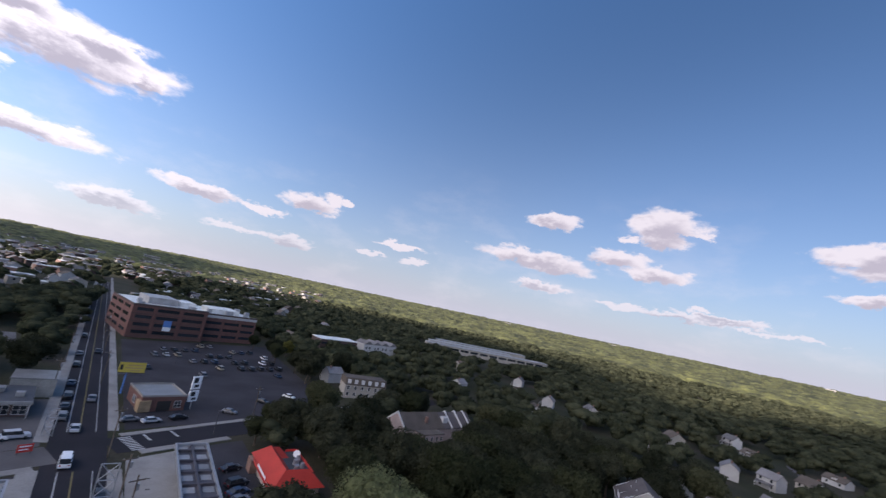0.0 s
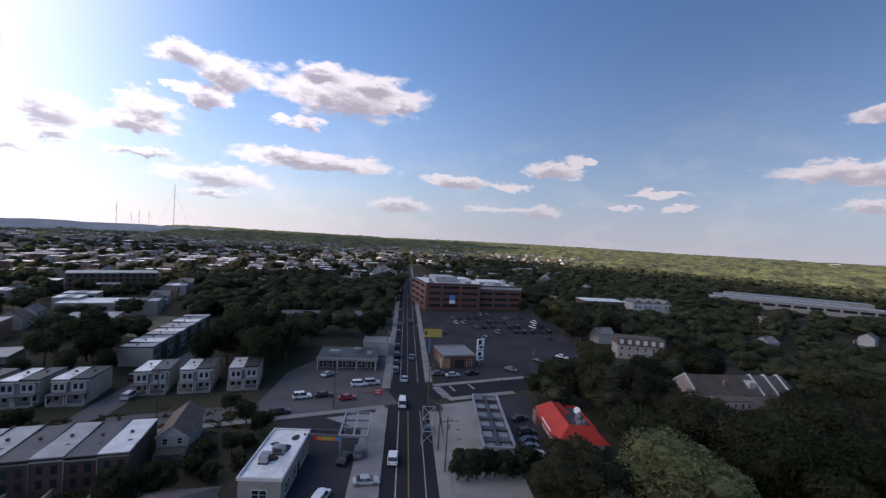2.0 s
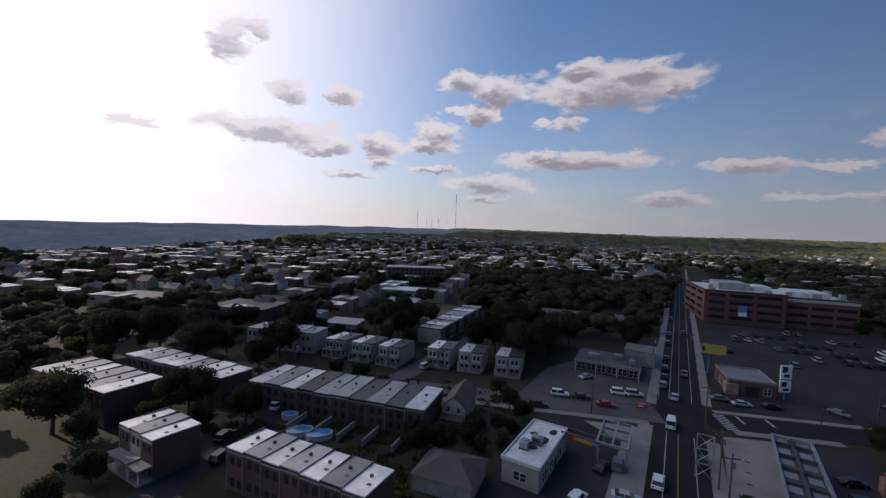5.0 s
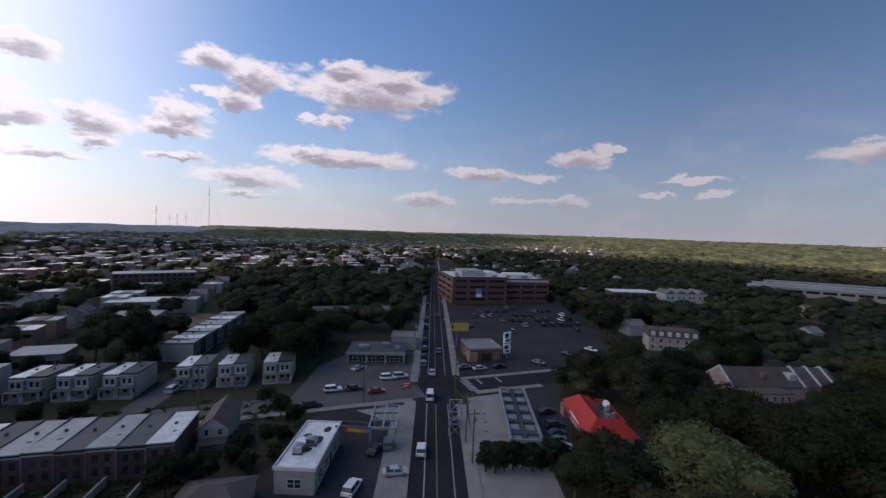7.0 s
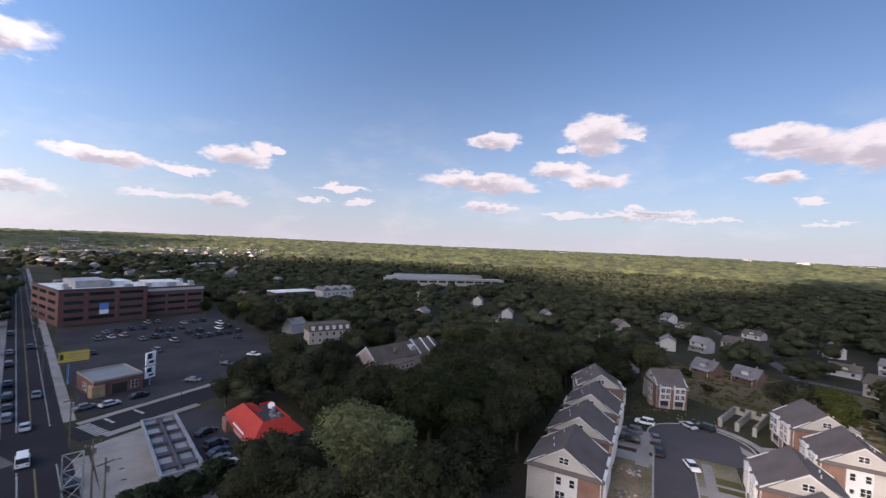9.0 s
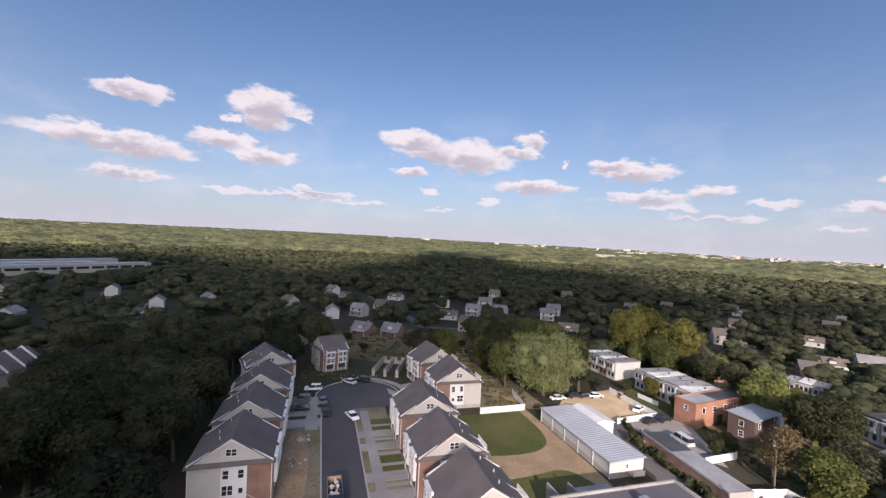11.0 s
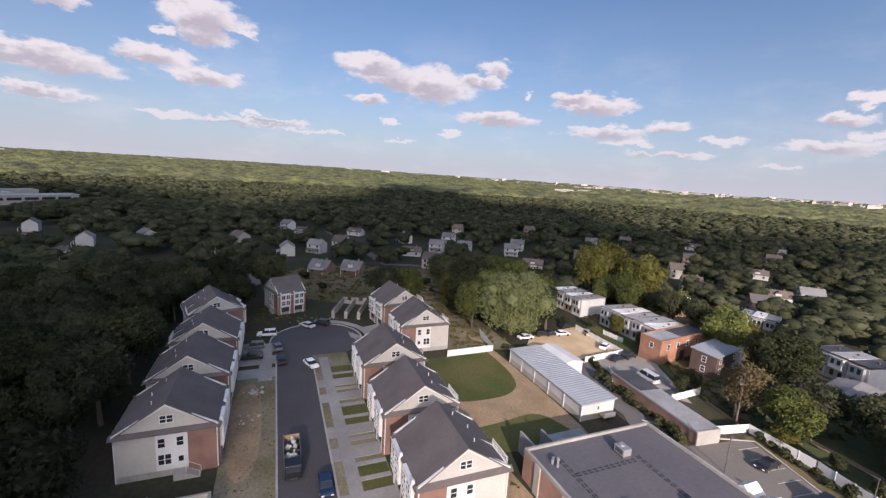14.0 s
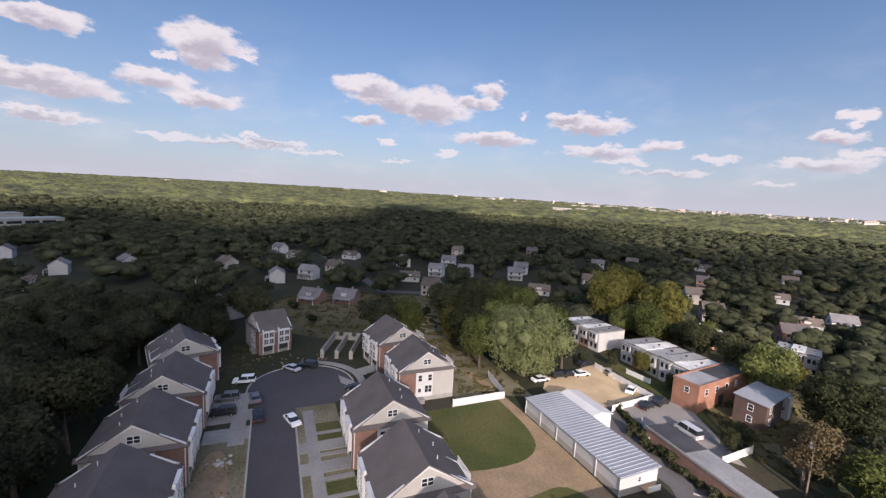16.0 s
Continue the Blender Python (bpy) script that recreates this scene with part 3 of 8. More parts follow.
sheet("main_road", band(-160, 620, -5.0, 5.2), 0.03, "asphalt", "dark asphalt main road with worn white lines", "road")
sheet("cross_street_east", cross_strip(5, 140, -4.3, 4.6), 0.038, "asphalt", "dark asphalt side street meeting the main road", "road")
sheet("cross_street_west", cross_strip(-150, -5, -4.6, 4.4), 0.038, "pale_asphalt", "worn pale side street west of the main road", "road")
sheet("side_street", strip((-72, 90), (-76, 190), -3.2, 3.2), 0.034, "pale_asphalt", "narrow pale street between the twin houses", "road")
sheet("row_street", strip((-64, 8), (-88, 74), -3.6, 3.6), 0.034, "old_asphalt", "narrow grey street between the brick rows", "road")
sheet("far_street", strip((-160, 40), (-240, 260), -4, 4), 0.034, "old_asphalt", "grey street through the town", "road")
keep(-4, 240, 9, 400, -1.2)
keep(*cross(65), 75, 6.5, 20)
keep(*cross(-75), 78, 6.5, 20)
keep(-74, 140, 5, 55, 2)
keep(-76, 42, 5, 38, 20)
for name, y0, y1, a, b in (("pavement_east_south", -160, 103, 5.2, 7.6), ("pavement_east_north", 124.5, 620, 5.2, 7.4), ("pavement_west_south", -160, 104, -8.0, -5.0), ("pavement_west_north", 118, 620, -7.4, -5.0)):
    sheet(name, band(y0, y1, a, b), 0.16, "concrete", "pale concrete pavement with a kerb along the road", "pavement")
for name, d0, d1, a, b in (("pavement_cross_north", 9, 110, 4.6, 6.4), ("pavement_cross_south", 9, 30, -6.4, -4.3), ("pavement_cross_west", -100, -9, -6.6, -4.6)):
    sheet(name, cross_strip(d0, d1, a, b), 0.165, "concrete", "pale concrete pavement beside the side street", "pavement")


def painted(name, outline, material, label):
    tagged(part(name, prism(bmesh.new(), outline, 0.03, 0.052), material), label, "road marking", kind="structure")


for a, b, m in ((-2.35, -2.15, "line_paint"), (-0.12, 0.12, "yellow_paint"), (2.9, 3.06, "line_paint")):
    painted("lane_line", band(-100, 103, a, b), m, "worn line painted along the main road")
    painted("lane_line", band(124, 560, a, b), m, "worn line painted along the main road")
for i in range(9):
    painted("crossing_bar", cross_strip(8.0, 10.6, -4.0 + i * 0.95, -3.5 + i * 0.95), "line_paint", "white bar of a pedestrian crossing")
painted("stop_line", cross_strip(13.2, 13.8, 0.2, 4.2), "line_paint", "white stop line across the side street")
painted("stop_line", cross_strip(19.5, 20.1, 0.2, 4.2), "line_paint", "white bar across the side street")

# lots
sheet("station_yard", [(4.6, 66), (19, 66), (19.5, 113.2), (5.2, 107.6)], 0.045, "concrete", "pale stained concrete yard of the closed filling station", "yard")
sheet("restaurant_lot", [(19.5, 70), (30, 74), (30.5, 116.8), (19.6, 113.2)], 0.05, "old_asphalt", "dark asphalt lot beside the red-roofed restaurant", "parking lot")
sheet("hospital_lot", [(5.0, 125), (36, 133), (70, 148), (74, 262), (3.6, 244)], 0.042, "old_asphalt", "large grey asphalt parking lot, half full of cars", "parking lot")
sheet("dealer_lot", [(-40, 103), (-9.4, 116), (-11.2, 148), (-33, 146), (-40, 128)], 0.048, "pale_asphalt", "pale worn lot in front of the low white shop", "parking lot")
sheet("gas_yard", [(-31, 54), (-7.6, 54), (-9.2, 103), (-31, 95)], 0.046, "old_asphalt", "dark asphalt yard of the small filling station", "yard")
sheet("gas_apron", [(-12.5, 54), (-7.7, 54), (-9.3, 102), (-22, 97.5), (-13.2, 92)], 0.07, "concrete", "pale concrete apron along the road", "yard")
for r in ((12, 86, 8, 20, 0), (25, 90, 6, 20, 0), (38, 195, 37, 70, 0), (-22, 125, 19, 26, 0), (-19, 78, 13, 26, 0)):
    keep(*r)


# ---------------------------------------------------------------- the new street of townhouses
sheet("new_street", uvpoly((18, -9.4), (108, -9.4), (108, -2.0), (18, -2.0)), 0.04, "new_asphalt", "smooth grey asphalt of the new dead-end street", "road")
circle = [uv(112.5 + 11.2 * math.cos(math.tau * i / 40), -11.6 + 11.0 * math.sin(math.tau * i / 40)) for i in range(40)]
sheet("turning_circle", circle, 0.046, "new_asphalt", "round asphalt turning circle at the street's end", "road")


def arc_band(r0, r1, a0, a1, n=18):
    pts = [(112.5 + r1 * math.cos(radians(a0 + (a1 - a0) * i / n)), -11.6 + r1 * math.sin(radians(a0 + (a1 - a0) * i / n))) for i in range(n + 1)]
    pts += [(112.5 + r0 * math.cos(radians(a1 - (a1 - a0) * i / n)), -11.6 + r0 * math.sin(radians(a1 - (a1 - a0) * i / n))) for i in range(n + 1)]
    return uvpoly(*pts)


sheet("circle_kerb", arc_band(11.1, 11.4, -128, 118), 0.17, "kerb_stone", "pale concrete kerb round the turning circle", "kerb")
sheet("circle_pavement", arc_band(12.3, 14.0, -132, -20), 0.165, "concrete", "curved pale concrete pavement round the circle", "pavement")
sheet("kerb_south", uvpoly((18, -9.7), (97, -9.7), (97, -9.4), (18, -9.4)), 0.17, "kerb_stone", "pale concrete kerb of the new street", "kerb")
sheet("kerb_north", uvpoly((18, -2.0), (104, -2.0), (104, -1.7), (18, -1.7)), 0.17, "kerb_stone", "pale concrete kerb of the new street", "kerb")
sheet("pavement_south", uvpoly((18, -12.9), (101, -12.9), (101, -11.0), (18, -11.0)), 0.17, "concrete", "pale concrete pavement in front of the townhouses", "pavement")
sheet("front_ground", uvpoly((18, -17.5), (103, -17.5), (103, -9.7), (18, -9.7)), 0.06, "dry_grass", "thin dry grass in front of the townhouses", "grass")
sheet("north_verge", uvpoly((20, -1.7), (96, -1.7), (96, 6), (20, 6)), 0.05, "dry_grass", "rough dry earth and weeds beside the street", "verge")
sheet("site_earth", rounded(uvpoly((64, 0.5), (92, 0.5), (92, 5.6), (64, 5.6))), 0.07, "earth", "churned bare earth of the building plot", "bare earth")
for u0 in (48, 64, 81):
    for k, (a, b) in enumerate(((0.4, 3.4), (6.2, 9.2))):
        sheet("driveway", uvpoly((u0 + a, -17.4), (u0 + b, -17.4), (u0 + b, -9.7), (u0 + a, -9.7)), 0.12 + 0.004 * k, "concrete", "pale concrete driveway of a townhouse", "driveway")
    for a in (-1.6, 4.6, 11.2):
        sheet("front_path", uvpoly((u0 + a, -17.4), (u0 + a + 0.9, -17.4), (u0 + a + 0.9, -12.9), (u0 + a, -12.9)), 0.125, "concrete", "narrow concrete path across the grass", "path")
    sheet("front_lawn", uvpoly((u0 + 9.3, -17.3), (u0 + 15, -17.3), (u0 + 15, -13.0), (u0 + 9.3, -13.0)), 0.075, "lawn", "small green front lawn between driveways", "lawn")
for u0 in (94.5, 100.8, 107.2):
    sheet("driveway", uvpoly((u0, -1.9), (u0 + 4.2, -1.9), (u0 + 4.2, 5.6), (u0, 5.6)), 0.12, "concrete", "pale concrete driveway of a townhouse", "driveway")
sheet("pavement_north", uvpoly((93, -1.0), (112, -1.0), (112, 1.6), (93, 1.6)), 0.172, "concrete", "pale concrete pavement at the street's end", "pavement")
for a, b in (((99, -29), (116, -20)), ((116, -29), (118, -24))):
    sheet("driveway", uvpoly((a[0], a[1]), (a[0] + 4, a[1]), (b[0] + 0, b[1]), (b[0] - 4, b[1])), 0.125, "concrete", "pale concrete driveway to the back houses", "driveway")
keep(*uv(60, -5.7), 60, 13.5, TILT)
keep(*uv(112, -12), 24, 18, TILT)



def strip(name, pts, w, z, material, label, category):
    """A road along a line of points, w wide."""
    left, right = [], []
    for i, (x, y) in enumerate(pts):
        a, b = pts[max(0, i - 1)], pts[min(len(pts) - 1, i + 1)]
        d = math.hypot(b[0] - a[0], b[1] - a[1])
        nx, ny = -(b[1] - a[1]) / d * w / 2, (b[0] - a[0]) / d * w / 2
        left.append((x + nx, y + ny)), right.append((x - nx, y - ny))
    for a, b in zip(pts, pts[1:]):
        keep((a[0] + b[0]) / 2, (a[1] + b[1]) / 2, math.hypot(b[0] - a[0], b[1] - a[1]) / 2, w / 2 + 1.5, math.degrees(math.atan2(b[1] - a[1], b[0] - a[0])))
    return sheet(name, right + left[::-1], z, material, label, category)


strip("back_street", [(178, 128), (175, 103), (166, 80), (144, 66)], 6.5, 0.05, "pale_asphalt", "narrow grey street behind the woods", "road")
strip("cottage_street", [(206, -24), (203, -8), (203, 14), (236, 30), (300, 62)], 5.0, 0.05, "pale_asphalt", "pale street between the cottages", "road")
sheet("rough_field", rounded([(137, -14), (160, -22), (196, -14), (199, 20), (190, 52), (158, 56), (146, 42), (139, 20)]), 0.035, "field_grass", "rough brown grass slope behind the circle", "grass")
keep(168, 18, 22, 27, 0)
sheet("row_gardens", rounded([(84, -62), (100, -62), (112, -70), (136, -56), (160, -46), (176, -52), (160, -76), (142, -74), (128, -86), (100, -100), (74, -84), (70, -70)]), 0.03, "field_grass", "patchy gardens behind the rows", "garden")
# lawns, paths and yards behind the houses
sheet("back_lawn", uvpoly((56, -52), (94.5, -52), (94.5, -30.5), (60, -30.5)), 0.05, "lawn", "mown green lawn behind the townhouses", "lawn")
sheet("earth_path", rounded(uvpoly((58, -53.8), (104, -53.8), (112, -51), (110, -49.6), (96, -51.6), (80, -51.4), (74.5, -47), (74, -38), (76, -31.5), (66, -31.5), (66.5, -40), (68, -48), (62, -50.5), (58, -51))), 0.075, "earth", "worn bare earth track across the lawn", "track")
sheet("fenced_yard", uvpoly((95, -52.5), (106, -52.5), (106, -42.5), (95, -42.5)), 0.052, "dry_grass", "dry grass inside the fenced yard", "yard")
sheet("side_earth", rounded(uvpoly((36, -35), (58, -35), (60, -30), (46, -29.8), (36, -18))), 0.055, "earth", "bare brown earth beside the end house", "bare earth")
sheet("meadow", uvpoly((94, -60), (160, -60), (160, -46), (130, -30), (100, -42)), 0.045, "dry_grass", "rough dry grass by the round tree", "grass")
sheet("gravel_lot", [(112, -30.5), (118, -33), (128, -50.5), (111, -55.5), (104, -43), (104, -34)], 0.06, "sand", "sandy yellow gravel parking yard", "yard")
sheet("white_yard", [(104, -44.5), (111, -56), (103, -61), (84, -58), (92, -48)], 0.055, "worn_lot", "pale paved yard behind the white fence", "yard")
sheet("shed_lane", [(69.6, -39.5), (79, -41), (104, -33.5), (107, -44), (92, -43.6), (72, -48), (66, -48)], 0.058, "pale_asphalt", "grey asphalt lane beside the long shed", "lane")
sheet("shop_lot", [(8, -66), (50, -63.5), (66, -62.2), (72.4, -61), (70.6, -52), (69, -42), (12, -58)], 0.052, "lot_asphalt", "pale asphalt lot of the flat-roofed shop", "parking lot")
sheet("back_gardens", rounded([(78, -58.5), (103, -63), (118, -66), (132, -58), (128, -52), (111, -57), (103, -62)]), 0.04, "lawn", "small green back gardens of the rows", "garden")
for r in ((20, 133, 17, 6, 20), (42, -20, 22, 16, 0), (88, -22, 26, 16, TILT), (90, -42, 26, 14, TILT), (105, -45, 18, 16, -30), (40, -45, 40, 22, 0), (100, -62, 26, 14, 10)):
    keep(*r)


for i in range(9):
    x = 70.0 - 2.65 * i
    a = [(x, -60.9 - 0.06 * i), (x - 0.9, -56.4 - 0.06 * i)]
    sheet("parking_line", [(a[0][0], a[0][1]), (a[0][0] + 0.12, a[0][1]), (a[1][0] + 0.12, a[1][1]), (a[1][0], a[1][1])], 0.062, "line_paint", "worn white parking line", "marking", thick=0.06)
strip("lot_kerb", [(50, -62.1), (71.6, -61.4), (72.4, -53.4), (77.4, -43.8)], 0.3, 0.17, "kerb_stone", "pale concrete kerb of the parking lot", "kerb")
sheet("side_grass", rounded([(44, -66), (74, -63.6), (86, -70), (84, -90), (60, -98), (40, -86)]), 0.034, "woods_floor", "shaded rough grass beyond the white fence", "grass")
strip("dirt_track", [(75.5, -70.6), (73.3, -72.2), (68, -73.9), (63, -75.3), (54, -78)], 1.5, 0.06, "earth", "narrow worn dirt track in the grass", "track")
strip("lot_bed", [(52, -64.4), (73.2, -62.2)], 3.4, 0.06, "field_grass", "planting bed between the lot and the fence", "bed")


# ---------------------------------------------------------------- windows and doors
def lattice(xs, zs, full, put, d0, d1):
    """A frame of bars in one piece: the cells of a grid that are full, from depth d0 to d1."""
    bm, made = bmesh.new(), {}

    def v(i, j, d):
        if (i, j, d) not in made:
            made[i, j, d] = bm.verts.new(put(xs[i], zs[j], d))
        return made[i, j, d]

    n, m = len(xs) - 1, len(zs) - 1

    def on(i, j):
        return 0 <= i < n and 0 <= j < m and full(i, j)

    for i in range(n):
        for j in range(m):
            if not on(i, j):
                continue
            bm.faces.new((v(i, j, d1), v(i + 1, j, d1), v(i + 1, j + 1, d1), v(i, j + 1, d1)))
            for di, dj, p, q in ((-1, 0, (0, 0), (0, 1)), (1, 0, (1, 0), (1, 1)), (0, -1, (0, 0), (1, 0)), (0, 1, (0, 1), (1, 1))):
                if not on(i + di, j + dj):
                    bm.faces.new((v(i + p[0], j + p[1], d0), v(i + q[0], j + q[1], d0), v(i + q[0], j + q[1], d1), v(i + p[0], j + p[1], d1)))
    bmesh.ops.recalc_face_normals(bm, faces=bm.faces[:])
    return bm


def window(parent, x, y, z, w, h, out, sashes=2, name="window"):
    """A white-framed window on a wall that faces out: '-x', '+x', '-y' or '+y'. (x, y, z) is the middle of its foot, on the wall."""
    t, f = 0.07, 0.09

    def slab(bm, a0, a1, z0, z1, d0, d1):
        if out[1] == "x":
            s = -1 if out[0] == "-" else 1
            box(bm, min(x + s * d0, x + s * d1), y + a0, z + z0, max(x + s * d0, x + s * d1), y + a1, z + z1)
        else:
            s = -1 if out[0] == "-" else 1
            box(bm, x + a0, min(y + s * d0, y + s * d1), z + z0, x + a1, max(y + s * d0, y + s * d1), z + z1)

    xs, solid = [-w / 2 - f, -w / 2], {0}
    for i in range(1, sashes):
        solid.add(len(xs) - 1 + 1)
        xs += [-w / 2 + w * i / sashes - 0.06, -w / 2 + w * i / sashes + 0.06]
    xs += [w / 2, w / 2 + f]
    solid.add(len(xs) - 2)
    zs, bars = [-f, 0, h / 2 - 0.03, h / 2 + 0.03, h, h + f], {0, 2, 4}
    k = -1 if out[0] == "-" else 1
    put = (lambda a, q, d: (x + k * d, y + a, z + q)) if out[1] == "x" else (lambda a, q, d: (x + a, y + k * d, z + q))
    bm = lattice(xs, zs, lambda a, b: a in solid or b in bars, put, -0.02, t)
    fr = part(name, bm, "trim", parent)
    bm = bmesh.new()
    slab(bm, -w / 2, w / 2, 0, h, -0.02, 0.025)
    part("pane", bm, "glass", fr, "dark reflecting glass")
    return fr


# ---------------------------------------------------------------- twin townhouses
def townhouse(side, deck, m, label):
    """A twin townhouse with its gable to -x. side: -1 when the street lies towards -y, +1 when towards +y."""
    W, L, E, R = 6.15, 10.6, 6.75, 10.9
    t = thing("townhouse", label, "house", m, "twin townhouses of the new street")
    s = side

    def yb(a, b):
        return (min(s * a, s * b), max(s * a, s * b))

    part("foundation", B((-0.04, -W - 0.04, -0.3, L + 0.04, W + 0.04, 0.95)), "block", t, "pale concrete block foundation")
    part("wall", B((0, -W, 0.95, L, W, E)), "siding", t, "cream clapboard walls")
    for x0, x1, a, b in ((-0.1, 0, 2.4, 6.2), (L, L + 0.1, 2.4, 6.2)):
        y0, y1 = yb(a, b)
        part("brick_panel", B((x0, y0, 0.0, x1, y1, E - 0.1)), "brick", t, "red brick facing")
    y0, y1 = yb(W, W + 0.12)
    for a, b in ((-0.1, 0.75), (4.55, 5.95), (9.85, L + 0.1)):
        part("brick_pier", B((a, y0, 0, b, y1, E - 0.1)), "brick", t, "red brick pier")
    # gables with the small roof below them
    for x0, x1, o in ((0.0, 0.22, -1), (L - 0.22, L, 1)):
        part("gable", profile(bmesh.new(), [(-W + 0.2, E), (W - 0.2, E), (0, R - 0.12)], x0, x1), "siding", t)
        xe = -0.6 if o < 0 else L + 0.6
        xi = 0.0 if o < 0 else L
        bm = bmesh.new()
        pts = [(xi, E + 0.45), (xe, E - 0.02), (xe, E - 0.14), (xi, E - 0.1)]
        lo = [bm.verts.new((x, -W - 0.4, z)) for x, z in pts]
        hi = [bm.verts.new((x, W + 0.4, z)) for x, z in pts]
        bm.faces.new(lo), bm.faces.new(hi[::-1])
        for i in range(4):
            bm.faces.new((lo[(i + 1) % 4], lo[i], hi[i], hi[(i + 1) % 4]))
        bmesh.ops.recalc_face_normals(bm, faces=bm.faces[:])
        part("pent_roof", bm, "shingle", t, "narrow shingled skirt roof")
        for sg in (-1, 1):
            bm = profile(bmesh.new(), [(sg * (W + 0.1), E + 0.02), (sg * (W + 0.1), E + 0.34), (0, R + 0.0), (0, R - 0.30)], min(x0, x0 + o * 0.3) if o < 0 else x1, (x0) if o < 0 else x1 + 0.3)
            part("rake_board", bm, "trim", t, "white rake board")
    # roof
    ov = 0.45
    k = (R - E) / W
    pts = [(-W - ov, E - k * ov), (0, R), (W + ov, E - k * ov), (W + ov, E - k * ov + 0.2), (0, R + 0.2), (-W - ov, E - k * ov + 0.2)]
    part("roof", profile(bmesh.new(), pts, -0.32, L + 0.32), "shingle", t, "dark charcoal shingle roof")
    for y in (-W - ov, W + ov):
        part("gutter", B((-0.3, y - 0.07, E - k * ov - 0.02, L + 0.3, y + 0.07, E - k * ov + 0.12)), "trim", t, "white gutter")
    for x, y in ((2.5, 2.2 * -s), (6.2, 3.0 * -s), (8.4, 1.6 * -s)):
        part("vent_pipe", tube(bmesh.new(), (x, y, R - abs(y) * k), (x, y, R - abs(y) * k + 0.7), 0.07), "trim", t)
    # the middle panel of the gable wall
    y0, y1 = yb(-1.4, 2.4)
    part("white_panel", B((-0.14, y0, 1.0, 0, y1, E - 0.15)), "trim", t, "white panelled entrance bay")
    window(t, -0.14, s * 1.5, 4.5, 0.8, 1.3, "-x", 1)
    window(t, -0.14, s * -0.7, 4.5, 0.8, 1.3, "-x", 1)
    window(t, -0.14, s * -0.4, 1.9, 1.5, 1.5, "-x", 2)
    window(t, 0.0, 0, E + 1.35, 1.5, 1.0, "-x", 2)
    window(t, L, 0, E + 1.35, 1.5, 1.0, "+x", 2)
    window(t, L, s * -0.4, 4.4, 1.5, 1.3, "+x", 2)
    d = part("door", soften(B((-0.22, s * 1.55 - 0.5, 1.0, -0.12, s * 1.55 + 0.5, 3.1)), 0.02), "trim", t, "white panelled side door")
    part("door_glass", B((-0.235, s * 1.55 - 0.3, 2.1, -0.21, s * 1.55 + 0.3, 2.9)), "glass", d)
    # stoop and steps
    part("stoop", B((-1.5, s * 1.55 - 0.8, 0, -0.14, s * 1.55 + 0.8, 0.98)), "concrete", t, "concrete stoop")
    for i in range(5):
        y0, y1 = yb(2.35 + 0.32 * i, 2.67 + 0.32 * i)
        part("step", B((-1.5, y0, 0, -0.25, y1, 0.82 - 0.16 * i)), "concrete", t)
    for x in (-1.46, -0.3):
        bm = bmesh.new()
        tube(bm, (x, s * 2.3, 1.9), (x, s * 3.9, 0.95), 0.03, n=6)
        tube(bm, (x, s * 2.3, 0.9), (x, s * 2.3, 1.9), 0.03, n=6)
        tube(bm, (x, s * 3.9, 0.1), (x, s * 3.9, 0.95), 0.03, n=6)
        part("handrail", bm, "trim", t, "white handrail")
    # the two street fronts: bay over garage
    for a, b in ((0.75, 4.55), (5.95, 9.85)):
        y0, y1 = yb(W, W + 0.62)
        bay = part("bay", B((a, y0, 2.75, b, y1, E + 0.15)), "trim", t, "white two-storey bay")
        for z in (3.3, 5.2):
            for c in (a + 1.0, b - 1.0):
                window(t, c, s * (W + 0.62), z, 1.3, 1.25, "-y" if s < 0 else "+y", 2)
        y0, y1 = yb(W, W + 0.03)
        # near-black door slab: the garage's shade put into its colour
        g = part("garage_door", B((a + 0.4, y0, 0.05, b - 0.4, y1, 2.45)), "near_black", t, "garage door in near-black, shade put into its colour")
        for q in range(1, 4):
            y2, y3 = yb(W + 0.03, W + 0.045)
            part("panel_rail", B((a + 0.4, y2, 0.05 + q * 0.6 - 0.03, b - 0.4, y3, 0.05 + q * 0.6 + 0.03)), "dark_steel", g)
        y0, y1 = yb(W, W + 0.14)
        part("garage_surround", B((a, y0, 0, a + 0.35, y1, 2.74), (b - 0.35, y0, 0, b, y1, 2.74), (a + 0.35, y0, 2.46, b - 0.35, y1, 2.74)), "trim", t)
        part("bay_finial", soften(B((a - 0.2, min(s * (W + 0.2), s * (W + 0.62)), E + 0.15, a + 0.25, max(s * (W + 0.2), s * (W + 0.62)), E + 0.75)), 0.08), "trim", t)
    # downpipes
    for y in (-W + 0.1, W - 0.1):
        part("downpipe", B((-0.2, y - 0.06, 0.3, -0.1, y + 0.06, E - 0.15)), "trim", t)
    if deck:
        y0, y1 = yb(-W - 0.1, -2.9)
        f = part("roof_deck", B((0.5, y0, E - 0.1, 4.6, y1, E + 0.25)), "trim", t, "white roof terrace cut into the roof")
        part("deck_wall", B((0.5, *(min(-s * 3.1, -s * 2.9),), E + 0.25, 4.6, max(-s * 3.1, -s * 2.9), E + 1.9)), "siding", t)
        for x in (0.55, 4.55):
            bm = profile(bmesh.new(), [(-s * 2.9, E + 0.25), (-s * 2.9, E + 2.3), (-s * 6.1, E + 0.35), (-s * 6.1, E + 0.25)], x - 0.08, x + 0.08)
            part("deck_cheek", bm, "trim", t)
        bm = bmesh.new()
        box(bm, 0.5, min(-s * 6.25, -s * 6.17), E + 1.1, 4.6, max(-s * 6.25, -s * 6.17), E + 1.2)
